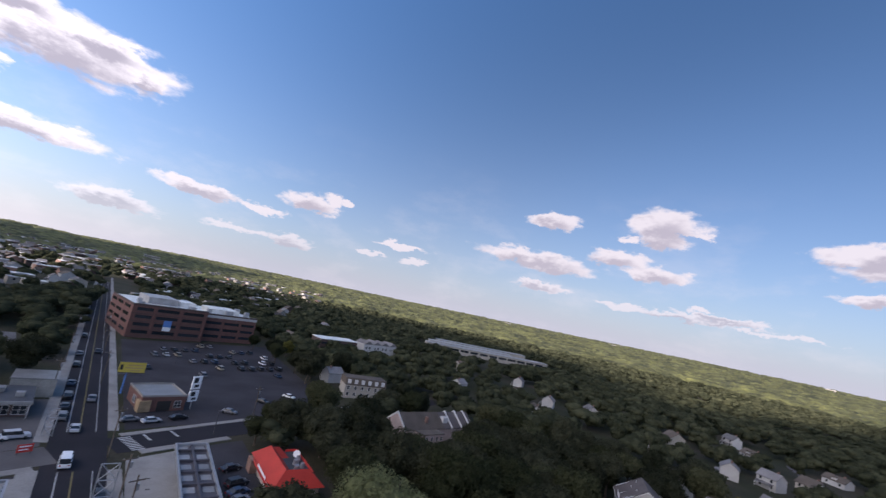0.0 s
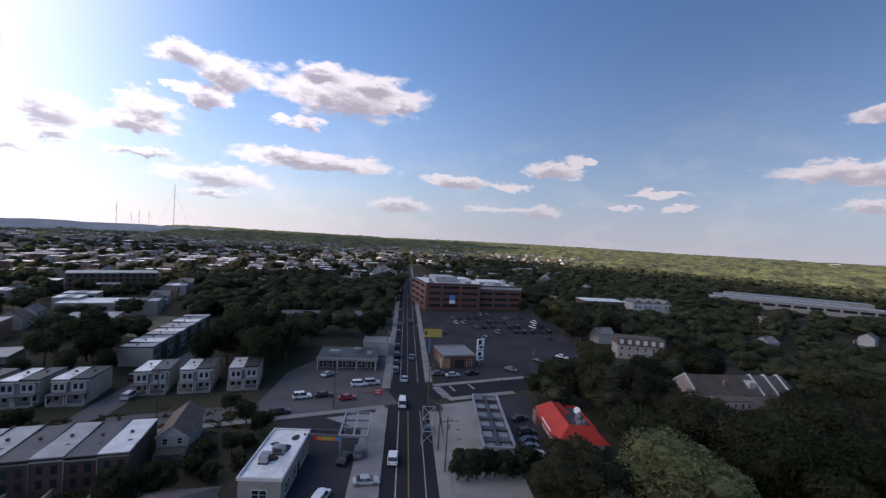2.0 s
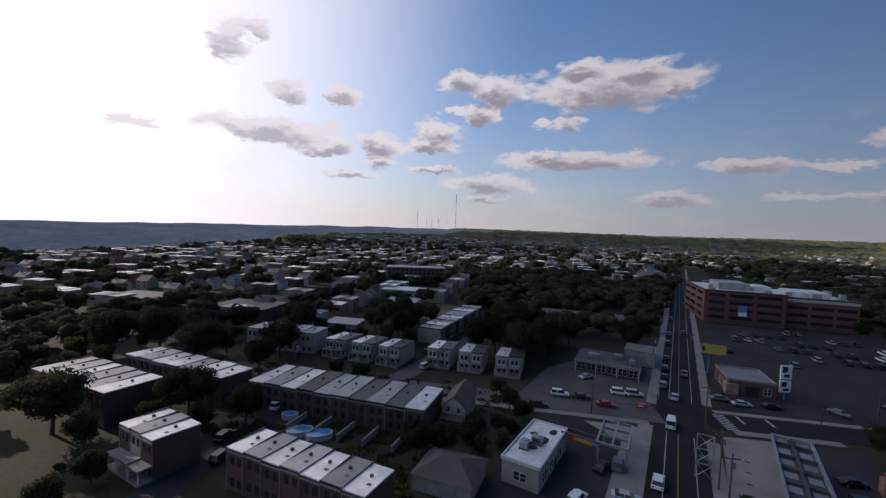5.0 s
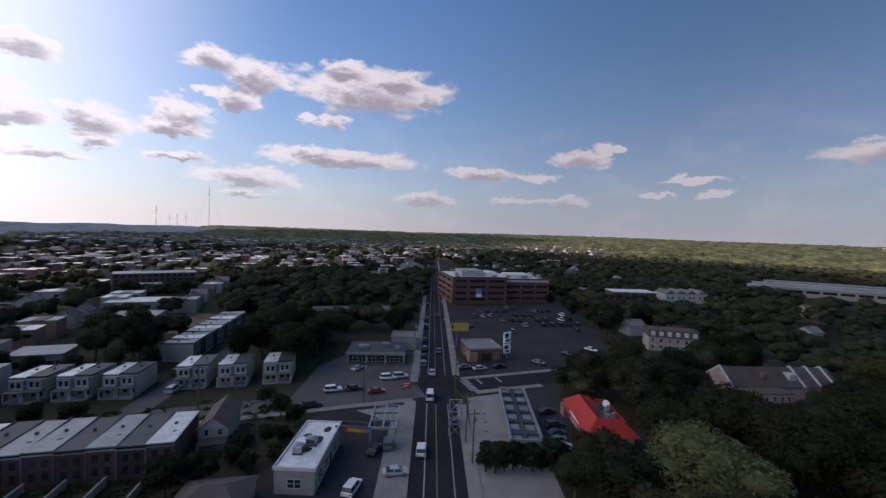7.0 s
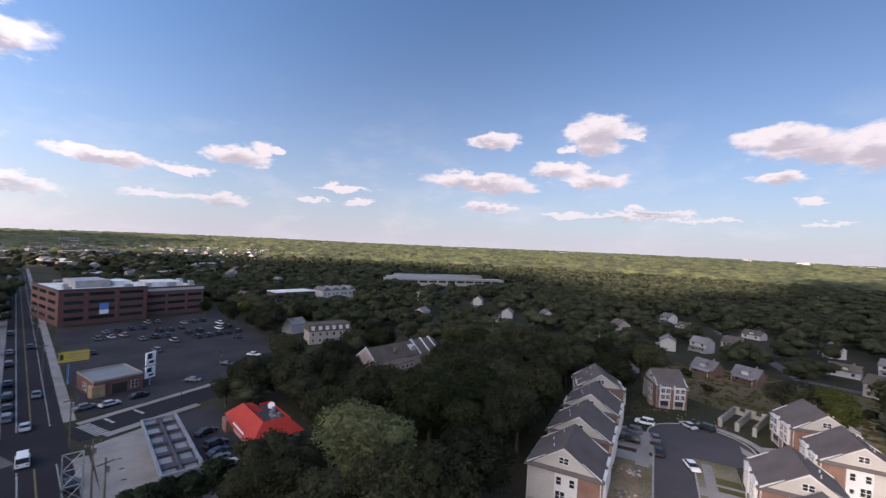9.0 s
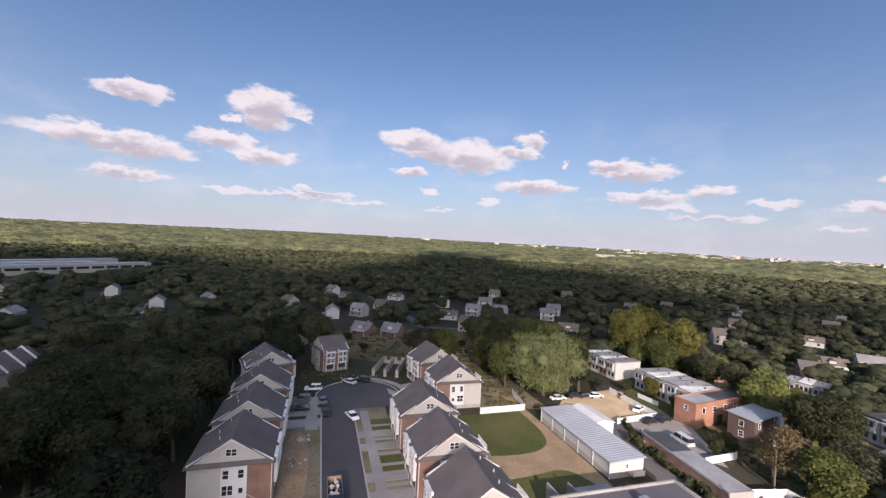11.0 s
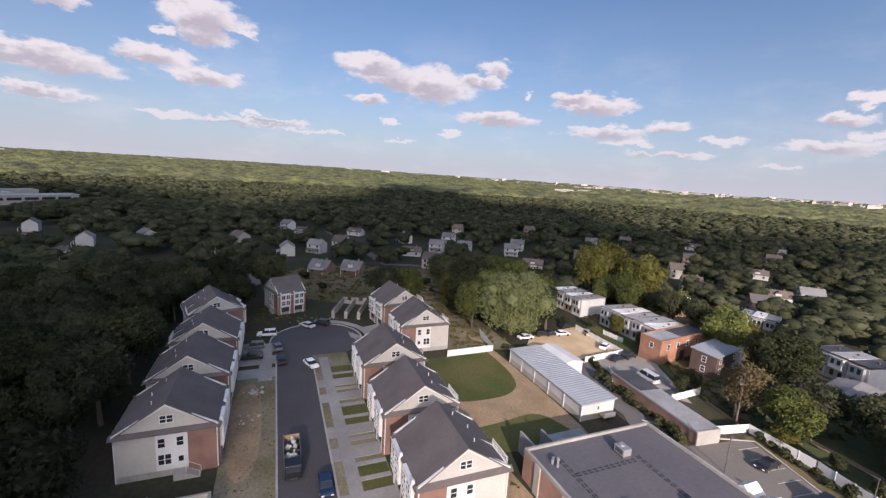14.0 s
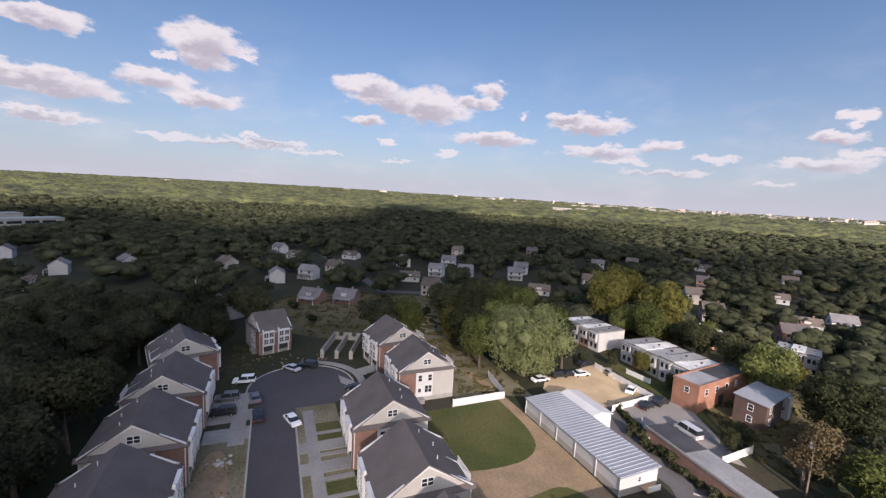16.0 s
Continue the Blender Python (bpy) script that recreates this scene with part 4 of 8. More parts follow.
        for i in range(15):
            x = 0.52 + i * 0.29
            box(bm, x - 0.025, min(-s * 6.24, -s * 6.18), E + 0.25, x + 0.025, max(-s * 6.24, -s * 6.18), E + 1.1)
        part("deck_railing", bm, "trim", t, "white baluster railing")
    return t


SIDE = "cream clapboard and brick twin townhouse with charcoal roof"
l_plain = townhouse(-1, False, uvm(68.3, 12.0), SIDE)
copy_thing(l_plain, uvm(84.0, 12.0))
l_deck = townhouse(-1, True, uvm(100.0, 11.9), SIDE + " and white terrace")
copy_thing(l_deck, uvm(118.6, 11.6, 16))
r_deck = townhouse(1, True, uvm(48.0, -23.5), SIDE + " and white terrace")
copy_thing(r_deck, uvm(63.9, -23.4))
townhouse(1, False, uvm(80.9, -23.5), SIDE)
copy_thing(r_deck, uvm(99.0, -36.0))
copy_thing(r_deck, uvm(116.2, -35.6, 9))
# the house at the end shows its street front; it stands square to the circle
end_house = copy_thing(l_plain, pose(131.1, 43.2, 0, 0, 0, -51.5))
end_house.scale = (0.76, 0.9, 0.92)
for u, v in ((73, 12), (89, 12), (105, 12), (123, 11), (53, -23), (69, -23), (86, -23), (104, -36), (121, -36), (139, -4)):
    keep(*uv(u, v), 9.5, 9.0, TILT)


def foundation_walls(m, walls, label, h=2.4):
    t = thing("foundation_walls", label, "foundation", m)
    for x0, y0, x1, y1 in walls:
        part("block_wall", B((x0, y0, -0.2, x1, y1, h)), "block", t, "grey concrete block wall")
    return t


f = foundation_walls(uvm(53.4, 12), ((0, -6.2, 0.3, 6.2), (0.3, 5.9, 6.6, 6.2), (0.3, -6.2, 6.6, -5.9), (6.6, -6.2, 6.9, 1.0), (6.6, 2.4, 6.9, 6.2), (6.9, 0.8, 8.0, 1.1), (6.9, 2.3, 8.0, 2.6)), "open grey concrete foundation of an unbuilt townhouse")
part("pit_floor", B((0.3, -5.9, -0.1, 6.6, 5.9, 0.12)), "near_black", f, "dark floor in the pit")
f = foundation_walls(uvm(126.6, -20.0, -22), ((0, 2.9, 14.2, 3.25), (0, -0.85, 14.2, -0.5), (0, -4.6, 14.2, -4.25), (14.2, -4.6, 14.55, -3.2), (14.2, -1.9, 14.55, 0.6), (14.2, 1.9, 14.55, 3.25), (0, 2.3, 0.35, 2.9), (0, -1.45, 0.35, -0.85), (0, -5.2, 0.35, -4.6)), "open grey block walls of two unbuilt houses", 2.2)
part("cross_wall", B((14.2, -3.2, -0.2, 14.55, -1.9, 1.1)), "block", f), part("cross_wall", B((14.2, 0.6, -0.2, 14.55, 1.9, 1.1)), "block", f)
keep(*uv(134, -23), 10, 8, TILT)
keep(*uv(57, 12), 9, 9, TILT)


# ---------------------------------------------------------------- shop, shed and garages
def shop():
    t = thing("flat_roofed_shop", "large brick shop with a flat dark roof and pale parapet", "shop", uvm(0, 0))
    u0, u1, v0, v1 = 14.0, 53.2, -59.6, -35.6
    part("wall", B((u0, v0, 0, u1, v1, 4.35)), "pink_brick", t)
    part("roof", B((u0 + 0.3, v0 + 0.3, 4.35, u1 - 0.3, v1 - 0.3, 4.42)), "flat_dark", t, "dark grey felt roof")
    for x0, y0, x1, y1 in ((u0, v0, u1, v0 + 0.35), (u0, v1 - 0.35, u1, v1), (u1 - 0.35, v0 + 0.35, u1, v1 - 0.35), (u0, v0 + 0.35, u0 + 0.35, v1 - 0.35)):
        part("parapet", B((x0, y0, 4.35, x1, y1, 4.85)), "concrete", t, "pale concrete coping")
    for (ua, va), (ub, vb) in (((49.2, -39.4), (24, -39.4)), ((46.6, -40.4), (46.6, -51.2)), ((46.6, -51.2), (24, -51.2)), ((36.2, -40.4), (36.2, -50.2)), ((28.0, -40.4), (28.0, -50.2))):
        n = int(math.hypot(ub - ua, vb - va) / 0.95)
        for q in range(n):
            u, v = ua + (ub - ua) * q / n, va + (vb - va) * q / n
            for w in (-0.34, 0.1):
                x, y = (u, v + w) if va == vb else (u + w, v)
                part("roof_pad", B((x, y, 4.42, x + (0.62 if va == vb else 0.24), y + (0.24 if va == vb else 0.62), 4.452)), "flat_seam", t)
    part("upper_band", B((u0 + 1, v1, 3.1, u1 - 9, v1 + 0.12, 4.2)), "stucco", t, "pale stucco band")
    for i in range(5):
        part("pilaster", B((u0 + 3 + i * 8, v1, 0, u0 + 4.2 + i * 8, v1 + 0.2, 4.5)), "stucco", t)
    for a, b in ((33.2, 35.4), (36.2, 38.4)):
        p = part("entrance_canopy", profile(bmesh.new(), [(a, 2.9), (b, 2.9), (b, 4.3), ((a + b) / 2, 5.2), (a, 4.3)], v0 - 2.2, v0 + 0.1, "y"), "trim", t, "white gabled entrance canopy")
        part("canopy_roof", profile(bmesh.new(), [(a - 0.2, 4.15), ((a + b) / 2, 5.15), (b + 0.2, 4.15), (b + 0.2, 4.35), ((a + b) / 2, 5.38), (a - 0.2, 4.35)], v0 - 2.4, v0 + 0.2, "y"), "trim", p)
    part("canopy_post", B((33.3, v0 - 2.1, 0, 33.7, v0 - 1.7, 2.9)), "trim", t)
    part("canopy_post", B((37.9, v0 - 2.1, 0, 38.3, v0 - 1.7, 2.9)), "trim", t)
    part("entrance_canopy", soften(B((27, v0 - 1.6, 2.7, 32.6, v0, 3.2)), 0.05), "trim", t, "white entrance canopy")
    for x in (16, 20, 24, 45, 49):
        window(t, x, v0, 1.0, 2.4, 1.8, "-y", 3)
    # loading corner at the north end
    part("loading_wall", B((u1, -38.6, 0, u1 + 5.4, -38.3, 3.6)), "flat_grey", t)
    part("loading_wall", B((u1, -42.6, 0, u1 + 5.4, -42.3, 3.2)), "flat_grey", t)
    part("loading_roof", B((u1, -49.5, 2.4, u1 + 4.4, -42.6, 2.7)), "flat_grey", t)
    part("loading_room", B((u1, -49.3, 0, u1 + 4.2, -42.8, 2.4)), "stucco", t)


shop()
keep(*uv(35, -47), 24, 15, TILT)


def rooftop_unit(m):
    t = thing("rooftop_air_unit", "boxy grey metal air conditioner on a flat roof", "air conditioner", m, "air units on the shop roof")
    part("curb", B((-1.0, -0.8, 0, 1.0, 0.8, 0.25)), "dark_steel", t)
    part("casing", soften(B((-0.95, -0.75, 0.25, 0.95, 0.75, 1.35)), 0.05), "steel", t, "pale grey casing")
    for y in (-0.765, 0.75):
        part("grille", B((-0.7, y, 0.45, 0.7, y + 0.015, 1.15)), "dark_steel", t)
    part("fan_cowl", tube(bmesh.new(), (0.3, 0, 1.35), (0.3, 0, 1.5), 0.45, n=14), "steel", t)
    return t


u0 = rooftop_unit(uvm(48.2, -49.3, 0, 4.42))
for u, v in ((37.2, -41.8), (35.5, -50.0), (26.0, -45.0)):
    copy_thing(u0, uvm(u, v, 0, 4.42))
g = thing("roof_vents", "cluster of small metal roof vents", "vent", uvm(49.3, -38.6, 0, 4.42))
for x, y, h in ((0, 0, 0.9), (0.7, 0.3, 0.6), (0.2, 0.8, 0.7), (-0.6, 0.5, 0.5)):
    part("vent", tube(bmesh.new(), (x, y, 0), (x, y, h), 0.16, 0.2), "steel", g)


def shed():
    """The long metal store: walls, doors along its lawn side, ribbed roof."""
    t = thing("long_metal_shed", "long low cream metal shed with a ribbed pale roof", "shed", uvm(62.6, -61.8))
    L, W = 25.5, 7.6
    part("wall", B((0, 0, 0, L, W, 3.3)), "white_siding", t, "cream metal wall")
    part("base_band", B((-0.02, -0.02, 0, L + 0.02, W + 0.05, 1.15)), "stucco", t, "tan lower wall")
    pts = [(-0.35, 3.5), (W + 0.35, 3.22), (W + 0.35, 3.36), (-0.35, 3.66)]
    part("roof", profile(bmesh.new(), pts, -0.35, L + 0.35), "tin_roof", t, "pale blue-grey ribbed metal roof")
    for i in range(34):
        x = -0.2 + i * 0.775
        bm = profile(bmesh.new(), [(-0.35, 3.66), (W + 0.35, 3.36), (W + 0.35, 3.43), (-0.35, 3.73)], x, x + 0.14)
        part("roof_rib", bm, "rib_metal", t)
    for i in range(6):
        part("wall_post", B((i * L / 5 - 0.08, W + 0.05, 0, i * L / 5 + 0.08, W + 0.16, 3.2)), "trim", t)
    window(t, -0.0, W / 2, 1.8, 0.5, 0.7, "-x", 1)
    part("stair_landing", B((-1.6, 1.0, 0.8, -0.02, 3.6, 0.95)), "plank", t)
    part("landing_rail", B((-1.6, 1.0, 0.95, -1.5, 3.6, 1.75)), "trim", t)
    a = thing("white_annex", "white metal annex with a low gabled roof beside the shed", "shed", uvm(78.6, -67.6))
    part("wall", B((0, 0, 0, 9.6, 5.7, 2.9)), "trim", a, "white metal wall")
    part("roof", profile(bmesh.new(), [(-0.3, 2.85), (2.85, 3.6), (6.0, 2.85), (6.0, 3.0), (2.85, 3.75), (-0.3, 3.0)], -0.3, 9.9), "trim", a, "white metal roof")
    part("gable", profile(bmesh.new(), [(0, 2.9), (5.7, 2.9), (2.85, 3.55)], 0, 0.1), "trim", a)


shed()
keep(*uv(76, -60), 16, 9, TILT)


def garage_row():
    t = thing("garage_row", "long low brick garage row with a grey flat roof", "garage", pose(70.2, -49.4, 0, 0, 0, 12.8))
    L, D = 22.6, 5.0
    part("wall", B((0, -D, 0, L, 0, 2.45)), "pink_brick", t)
    part("roof", B((-0.1, -D - 0.1, 2.45, L * 0.62, 0.0, 2.6)), "flat_grey", t)
    part("roof", B((L * 0.62 + 0.1, -D - 0.1, 2.45, L + 0.1, 0.0, 2.62)), "flat_black", t)
    part("coping", B((-0.1, 0.0, 2.3, L + 0.1, 0.16, 2.72)), "concrete", t)
    part("end_wall", B((-0.25, -D, 0, 0, 0.1, 2.75)), "concrete", t)


garage_row()
keep(81, -49, 13, 5, 12)


# ---------------------------------------------------------------- fences
def fence(points, h, label, material="trim", every=2.4, board=True):
    t = thing("fence", label, "fence")
    for (ax, ay), (bx, by) in zip(points, points[1:]):
        d = math.hypot(bx - ax, by - ay)
        n = max(1, round(d / every))
        ux, uy = (bx - ax) / d, (by - ay) / d
        for i in range(n + 1):
            x, y = ax + (bx - ax) * i / n, ay + (by - ay) * i / n
            part("post", B((x - 0.07, y - 0.07, 0, x + 0.07, y + 0.07, h + 0.12)), material, t)
            if i < n:
                x2, y2 = ax + (bx - ax) * (i + 1) / n, ay + (by - ay) * (i + 1) / n
                px, py = -uy * 0.03, ux * 0.03
                bm = prism(bmesh.new(), [(x - px, y - py), (x2 - px, y2 - py), (x2 + px, y2 + py), (x + px, y + py)], 0.05, h)
                part("panel", bm, material, t)
    return t


fence([(102.6, -8.4), (106.9, -20.3), (117.4, -18.4)], 1.7, "white vinyl privacy fence round a small yard")
fence([(73.4, -54.8), (74.4, -62.4), (64.4, -65.9), (54.1, -67.6)], 1.7, "white vinyl fence along the parking lot")
fence([(125.0, -48.6), (107.5, -54.6), (102.0, -42.4)], 1.5, "white vinyl fence round the gravel yard")
fence([(116, -58.8), (122, -55.8)], 1.3, "white garden fence of the row houses")
fence([(84.5, -53.8), (87.9, -62.2)], 1.6, "white panel fence in a back garden")
fence([(97.5, -46.5), (90.5, -44.0)], 1.2, "white low fence by the garages")


# ---------------------------------------------------------------- roadside buildings
def gas_store():
    t = thing("gas_station_store", "small flat-roofed store with a white stained roof", "shop", pose(-25.6, 65.2, 0, 0, 0, -0.7))
    part("wall", B((-3.3, 0, 0, 3.3, 16.4, 4.1)), "stucco", t, "pale bluish rendered wall")
    part("roof", B((-3.4, -0.1, 4.1, 3.4, 16.5, 4.4)), "flat_white", t, "white coated roof with dark patches")
    for x0, y0, x1, y1 in ((-3.5, -0.2, 3.5, 0.1), (-3.5, 16.4, 3.5, 16.7), (-3.5, 0.1, -3.25, 16.4), (3.25, 0.1, 3.5, 16.4)):
        part("parapet", B((x0, y0, 4.1, x1, y1, 4.65)), "trim", t)
    for x, y, a, b in ((-0.4, 6.0, 1.6, 1.0), (0.8, 9.5, 1.3, 1.5), (-1.4, 11, 0.9, 0.7), (1.6, 13.6, 0.8, 1.2)):
        pts = [(x + a * math.cos(q * 0.785) * (0.8 + 0.3 * (q % 3) / 2), y + b * math.sin(q * 0.785)) for q in range(8)]
        part("tar_patch", prism(bmesh.new(), pts, 4.4, 4.415), "flat_seam", t, "dark tar stain")
    for y in (3, 7, 12):
        window(t, 3.3, y, 0.9, 2.2, 1.7, "+x", 2)
    part("door", B((3.3, 9.0, 0.05, 3.36, 10.0, 2.1)), "glass", t)
    window(t, 0, 0, 1.2, 2.2, 1.4, "-y", 2)
    u = copy_thing(u0, pose(-25.2, 73.0, 4.4))
    u = copy_thing(u0, pose(-26.6, 70.2, 4.4, 0, 0, 90))


gas_store()


def gas_canopy():
    t = thing("station_canopy", "unroofed dark steel canopy frame with coloured fascia", "canopy", pose(-13.6, 85.0, 0, 0, 0, 2))
    for x in (-2.5, 2.5):
        for y in (-4, 4.2):
            part("column", B((x - 0.15, y - 0.15, 0, x + 0.15, y + 0.15, 4.3)), "steel", t)
    for x0, y0, x1, y1 in ((-2.8, -5.4, -2.5, 5.4), (2.5, -5.4, 2.8, 5.4), (-2.5, -5.4, 2.5, -5.1), (-2.5, 5.1, 2.5, 5.4), (-0.15, -5.1, 0.15, 5.1), (-2.5, -1.9, 2.5, -1.6), (-2.5, 1.7, 2.5, 2.0)):
        part("beam", B((x0, y0, 4.3, x1, y1, 4.75)), "steel", t)
    b = thing("fascia_beam", "striped red, orange and blue fascia on a steel beam", "sign", pose(-22.5, 79.9, 0, 0, 0, -2))
    for i, m in enumerate(("blue_sign", "red_sign", "orange_sign", "yellow_sign", "orange_sign", "blue_sign")):
        part("stripe", B((i * 1.15, -0.15, 3.6, i * 1.15 + 1.12, 0.15, 4.4)), m, b)
    part("beam", B((-0.2, -0.25, 4.4, 7.0, 0.25, 4.6)), "dark_steel", b)
    part("beam", B((-0.2, 2.2, 4.0, 7.0, 2.5, 4.5)), "dark_steel", b)
    part("post", B((6.6, -0.15, 0, 6.9, 0.15, 4.4)), "steel", b)
    part("post", B((1.0, 2.2, 0, 1.3, 2.5, 4.0)), "steel", b)


gas_canopy()


def dealer():
    t = thing("corner_shop", "low dark-brick shop with a tar roof and wide front", "shop", pose(-23.0, 133.5, 0, 0, 0, 4))
    part("wall", B((-9.2, 0, 0, 9.2, 12, 3.6)), "dark_brick", t)
    part("roof", B((-9.4, -1.4, 3.6, 9.4, 12.2, 3.85)), "flat_black", t)
    part("fascia", B((-9.5, -1.55, 3.2, 9.5, -1.4, 4.0)), "flat_grey", t, "pale grey fascia")
    for x, y, a, b in ((-6, 3, 3.2, 2.0), (1.5, 6, 2.4, 2.4), (6, 2.5, 1.6, 1.6)):
        part("roof_box", soften(B((x, y, 3.85, x + a, y + b, 4.9)), 0.05), "flat_grey", t)
    for i in range(6):
        window(t, -7.5 + i * 3.0, 0, 0.6, 2.3, 2.0, "-y", 2)
    for x in (-9.0, -3, 3, 9.0):
        part("post", B((x - 0.1, -1.4, 0, x + 0.1, -1.2, 3.6)), "trim", t)
    r = thing("back_store", "plain grey block store with a pale roof", "shop", pose(-15.5, 149.5, 0, 0, 0, 2))
    part("wall", B((-4.5, 0, 0, 4.5, 9, 4.6)), "block", r)
    part("roof", B((-4.7, -0.2, 4.6, 4.7, 9.2, 4.9)), "flat_grey", r)


dealer()
keep(-22, 142, 14, 18, 0)


def old_canopy():
    """The skeleton of the closed station's canopy: a rim of fascia and open beams with lamp boxes."""
    t = thing("closed_station_canopy", "long open canopy skeleton with grey fascia and lamp panels", "canopy", pose(14.9, 88.6, 0, 0, 0, -3.0))
    X, Y, Z = 3.1, 13.2, 4.6
    for x0, y0, x1, y1 in ((-X, -Y, -X + 0.35, Y), (X - 0.35, -Y, X, Y), (-X + 0.35, -Y, X - 0.35, -Y + 0.35), (-X + 0.35, Y - 0.35, X - 0.35, Y)):
        part("fascia", B((x0, y0, Z, x1, y1, Z + 0.8)), "steel", t, "pale grey fascia")
    part("ceiling_panel", B((-X + 0.35, -Y + 0.35, Z + 0.05, X - 0.35, Y - 0.35, Z + 0.12)), "dark_steel", t, "dark soffit deck")
    for i in range(5):
        y = -Y + 2.9 + i * 5.1
        part("cross_beam", B((-X + 0.35, y - 0.2, Z + 0.12, X - 0.35, y + 0.2, Z + 0.6)), "dark_steel", t)
    part("long_beam", B((-0.2, -Y + 0.35, Z + 0.15, 0.2, Y - 0.35, Z + 0.55)), "dark_steel", t)
    for i in range(6):
        for x in (-1.55, 1.55):
            y = -Y + 1.6 + i * 4.7
            part("roof_sheet", B((x - 0.9, y - 0.95, Z + 0.13, x + 0.9, y + 1.15, Z + 0.2)), "flat_grey", t, "pale panel")
    for i in range(27):
        part("fascia_bracket", B((X, -Y + 0.4 + i * 0.98, Z + 0.1, X + 0.18, -Y + 0.8 + i * 0.98, Z + 0.7)), "trim", t)
    for y in (-9, 0, 9):
        part("column", B((-0.25, y - 0.25, 0, 0.25, y + 0.25, Z + 0.1)), "steel", t)
    for y in (-9, -4, 0, 4.5, 9):
        part("island_stain", B((-7.0, y, 0.0, -6.2, y + 0.4, 0.06)), "near_black", t)


old_canopy()


def hip(x0, y0, x1, y1, z, rise):
    """A hipped roof over a plan rectangle, its ridge along the longer side."""
    bm = bmesh.new()
    h = min(x1 - x0, y1 - y0) / 2
    lo = [bm.verts.new(p) for p in ((x0, y0, z), (x1, y0, z), (x1, y1, z), (x0, y1, z))]
    if x1 - x0 > y1 - y0:
        a, b = bm.verts.new((x0 + h, y0 + h, z + rise)), bm.verts.new((x1 - h, y0 + h, z + rise))
        faces = ((lo[0], lo[1], b, a), (lo[1], lo[2], b), (lo[2], lo[3], a, b), (lo[3], lo[0], a))
    else:
        a, b = bm.verts.new((x0 + h, y0 + h, z + rise)), bm.verts.new((x0 + h, y1 - h, z + rise))
        faces = ((lo[0], lo[1], a), (lo[1], lo[2], b, a), (lo[2], lo[3], b), (lo[3], lo[0], a, b))
    for f in faces:
        bm.faces.new(f)
    bm.faces.new(lo[::-1])
    return bm


def restaurant():
    t = thing("red_roof_restaurant", "small restaurant with a steep bright red hipped roof", "restaurant", pose(33.6, 91.6, 0, 0, 0, -2))
    X, Y = 4.6, 8.6
    part("wall", B((-X, -Y, 0, X, Y, 3.2)), "stucco", t, "tan wall")
    e = 0.9
    for x0, y0, x1, y1, rise in ((-X - e, -Y - e, 0.6, Y + e, 2.7), (-X - e + 0.06, -Y - e + 0.05, X + e, -Y + 5.4, 2.62), (-X - e + 0.08, Y - 4.2, 2.2, Y + e - 0.05, 2.2)):
        part("roof", hip(x0, y0, x1, y1, 3.05, rise), "red_roof", t, "bright red hipped roof")
    part("roof_well", B((0.3, -Y + 5.0, 3.2, X + 0.2, Y + 0.2, 3.42)), "flat_black", t, "dark sunken service roof")
    part("well_wall", B((X, -Y + 5.0, 3.42, X + 0.2, Y + 0.2, 3.9), (2.0, Y, 3.42, X, Y + 0.2, 3.9)), "red_sign", t)
    for x, y, r in ((1.6, -1.6, 0.7), (3.2, -0.6, 0.55), (2.4, 1.4, 0.75), (3.4, 3.2, 0.55)):
        part("roof_fan", tube(bmesh.new(), (x, y, 3.42), (x, y, 4.5), r, r * 0.8, 12), "steel", t, "pale metal roof fan")
    part("dish", tube(bmesh.new(), (3.6, 5.0, 4.3), (3.3, 4.6, 4.45), 0.75, 0.8, 14), "white_sign", t, "white satellite dish")
    part("dish_mast", tube(bmesh.new(), (3.6, 5.0, 3.42), (3.6, 5.0, 4.35), 0.06), "steel", t)
    for y in (-6, -2.5, 1.0, 4.5):
        window(t, -X, y, 0.9, 2.2, 1.6, "-x", 2)
    part("red_awning", profile(bmesh.new(), [(-7, 2.4), (-7, 2.9), (7, 2.9), (7, 2.4)], -X - 1.1, -X - 0.95), "red_sign", t)
    part("sign_bar", B((-X - 1.0, -4.2, 2.95, -X - 0.9, 2.6, 3.4)), "white_sign", t, "white sign bar on the roof edge")
    part("entry", B((-X - 1.6, Y - 3.0, 0, -X, Y, 2.8)), "pink_brick", t)


restaurant()
keep(33, 91, 8, 13, 0)


def brick_store():
    t = thing("brick_corner_store", "low red-brick store with a flat grey roof", "shop", pose(12.2, 146.0, 0, 0, 0, 12))
    part("wall", B((-5.6, -6.4, 0, 5.6, 6.4, 4.0)), "red_brick", t)
    part("roof", B((-5.4, -6.2, 4.0, 5.4, 6.2, 4.12)), "flat_grey", t)
    for x0, y0, x1, y1 in ((-5.7, -6.5, 5.7, -6.2), (-5.7, 6.2, 5.7, 6.5), (-5.7, -6.2, -5.4, 6.2), (5.4, -6.2, 5.7, 6.2)):
        part("coping", B((x0, y0, 4.0, x1, y1, 4.5)), "concrete", t)
    # flat slab; the recess's shade is put into its near-black colour
    part("shop_opening", B((-1.6, -6.48, 0.1, 1.8, -6.4, 2.8)), "near_black", t, "flat near-black shopfront, recess shade put into its colour")
    for x in (-4.2, 3.6):
        window(t, x, -6.4, 0.9, 1.6, 1.8, "-y", 2)
    window(t, -5.6, 0, 0.9, 2.4, 1.8, "-x", 2)
    part("corner_bay", soften(B((-6.2, -6.9, 0.0, -3.2, -4.2, 3.1)), 0.1), "plank", t, "tan timber corner front")


brick_store()


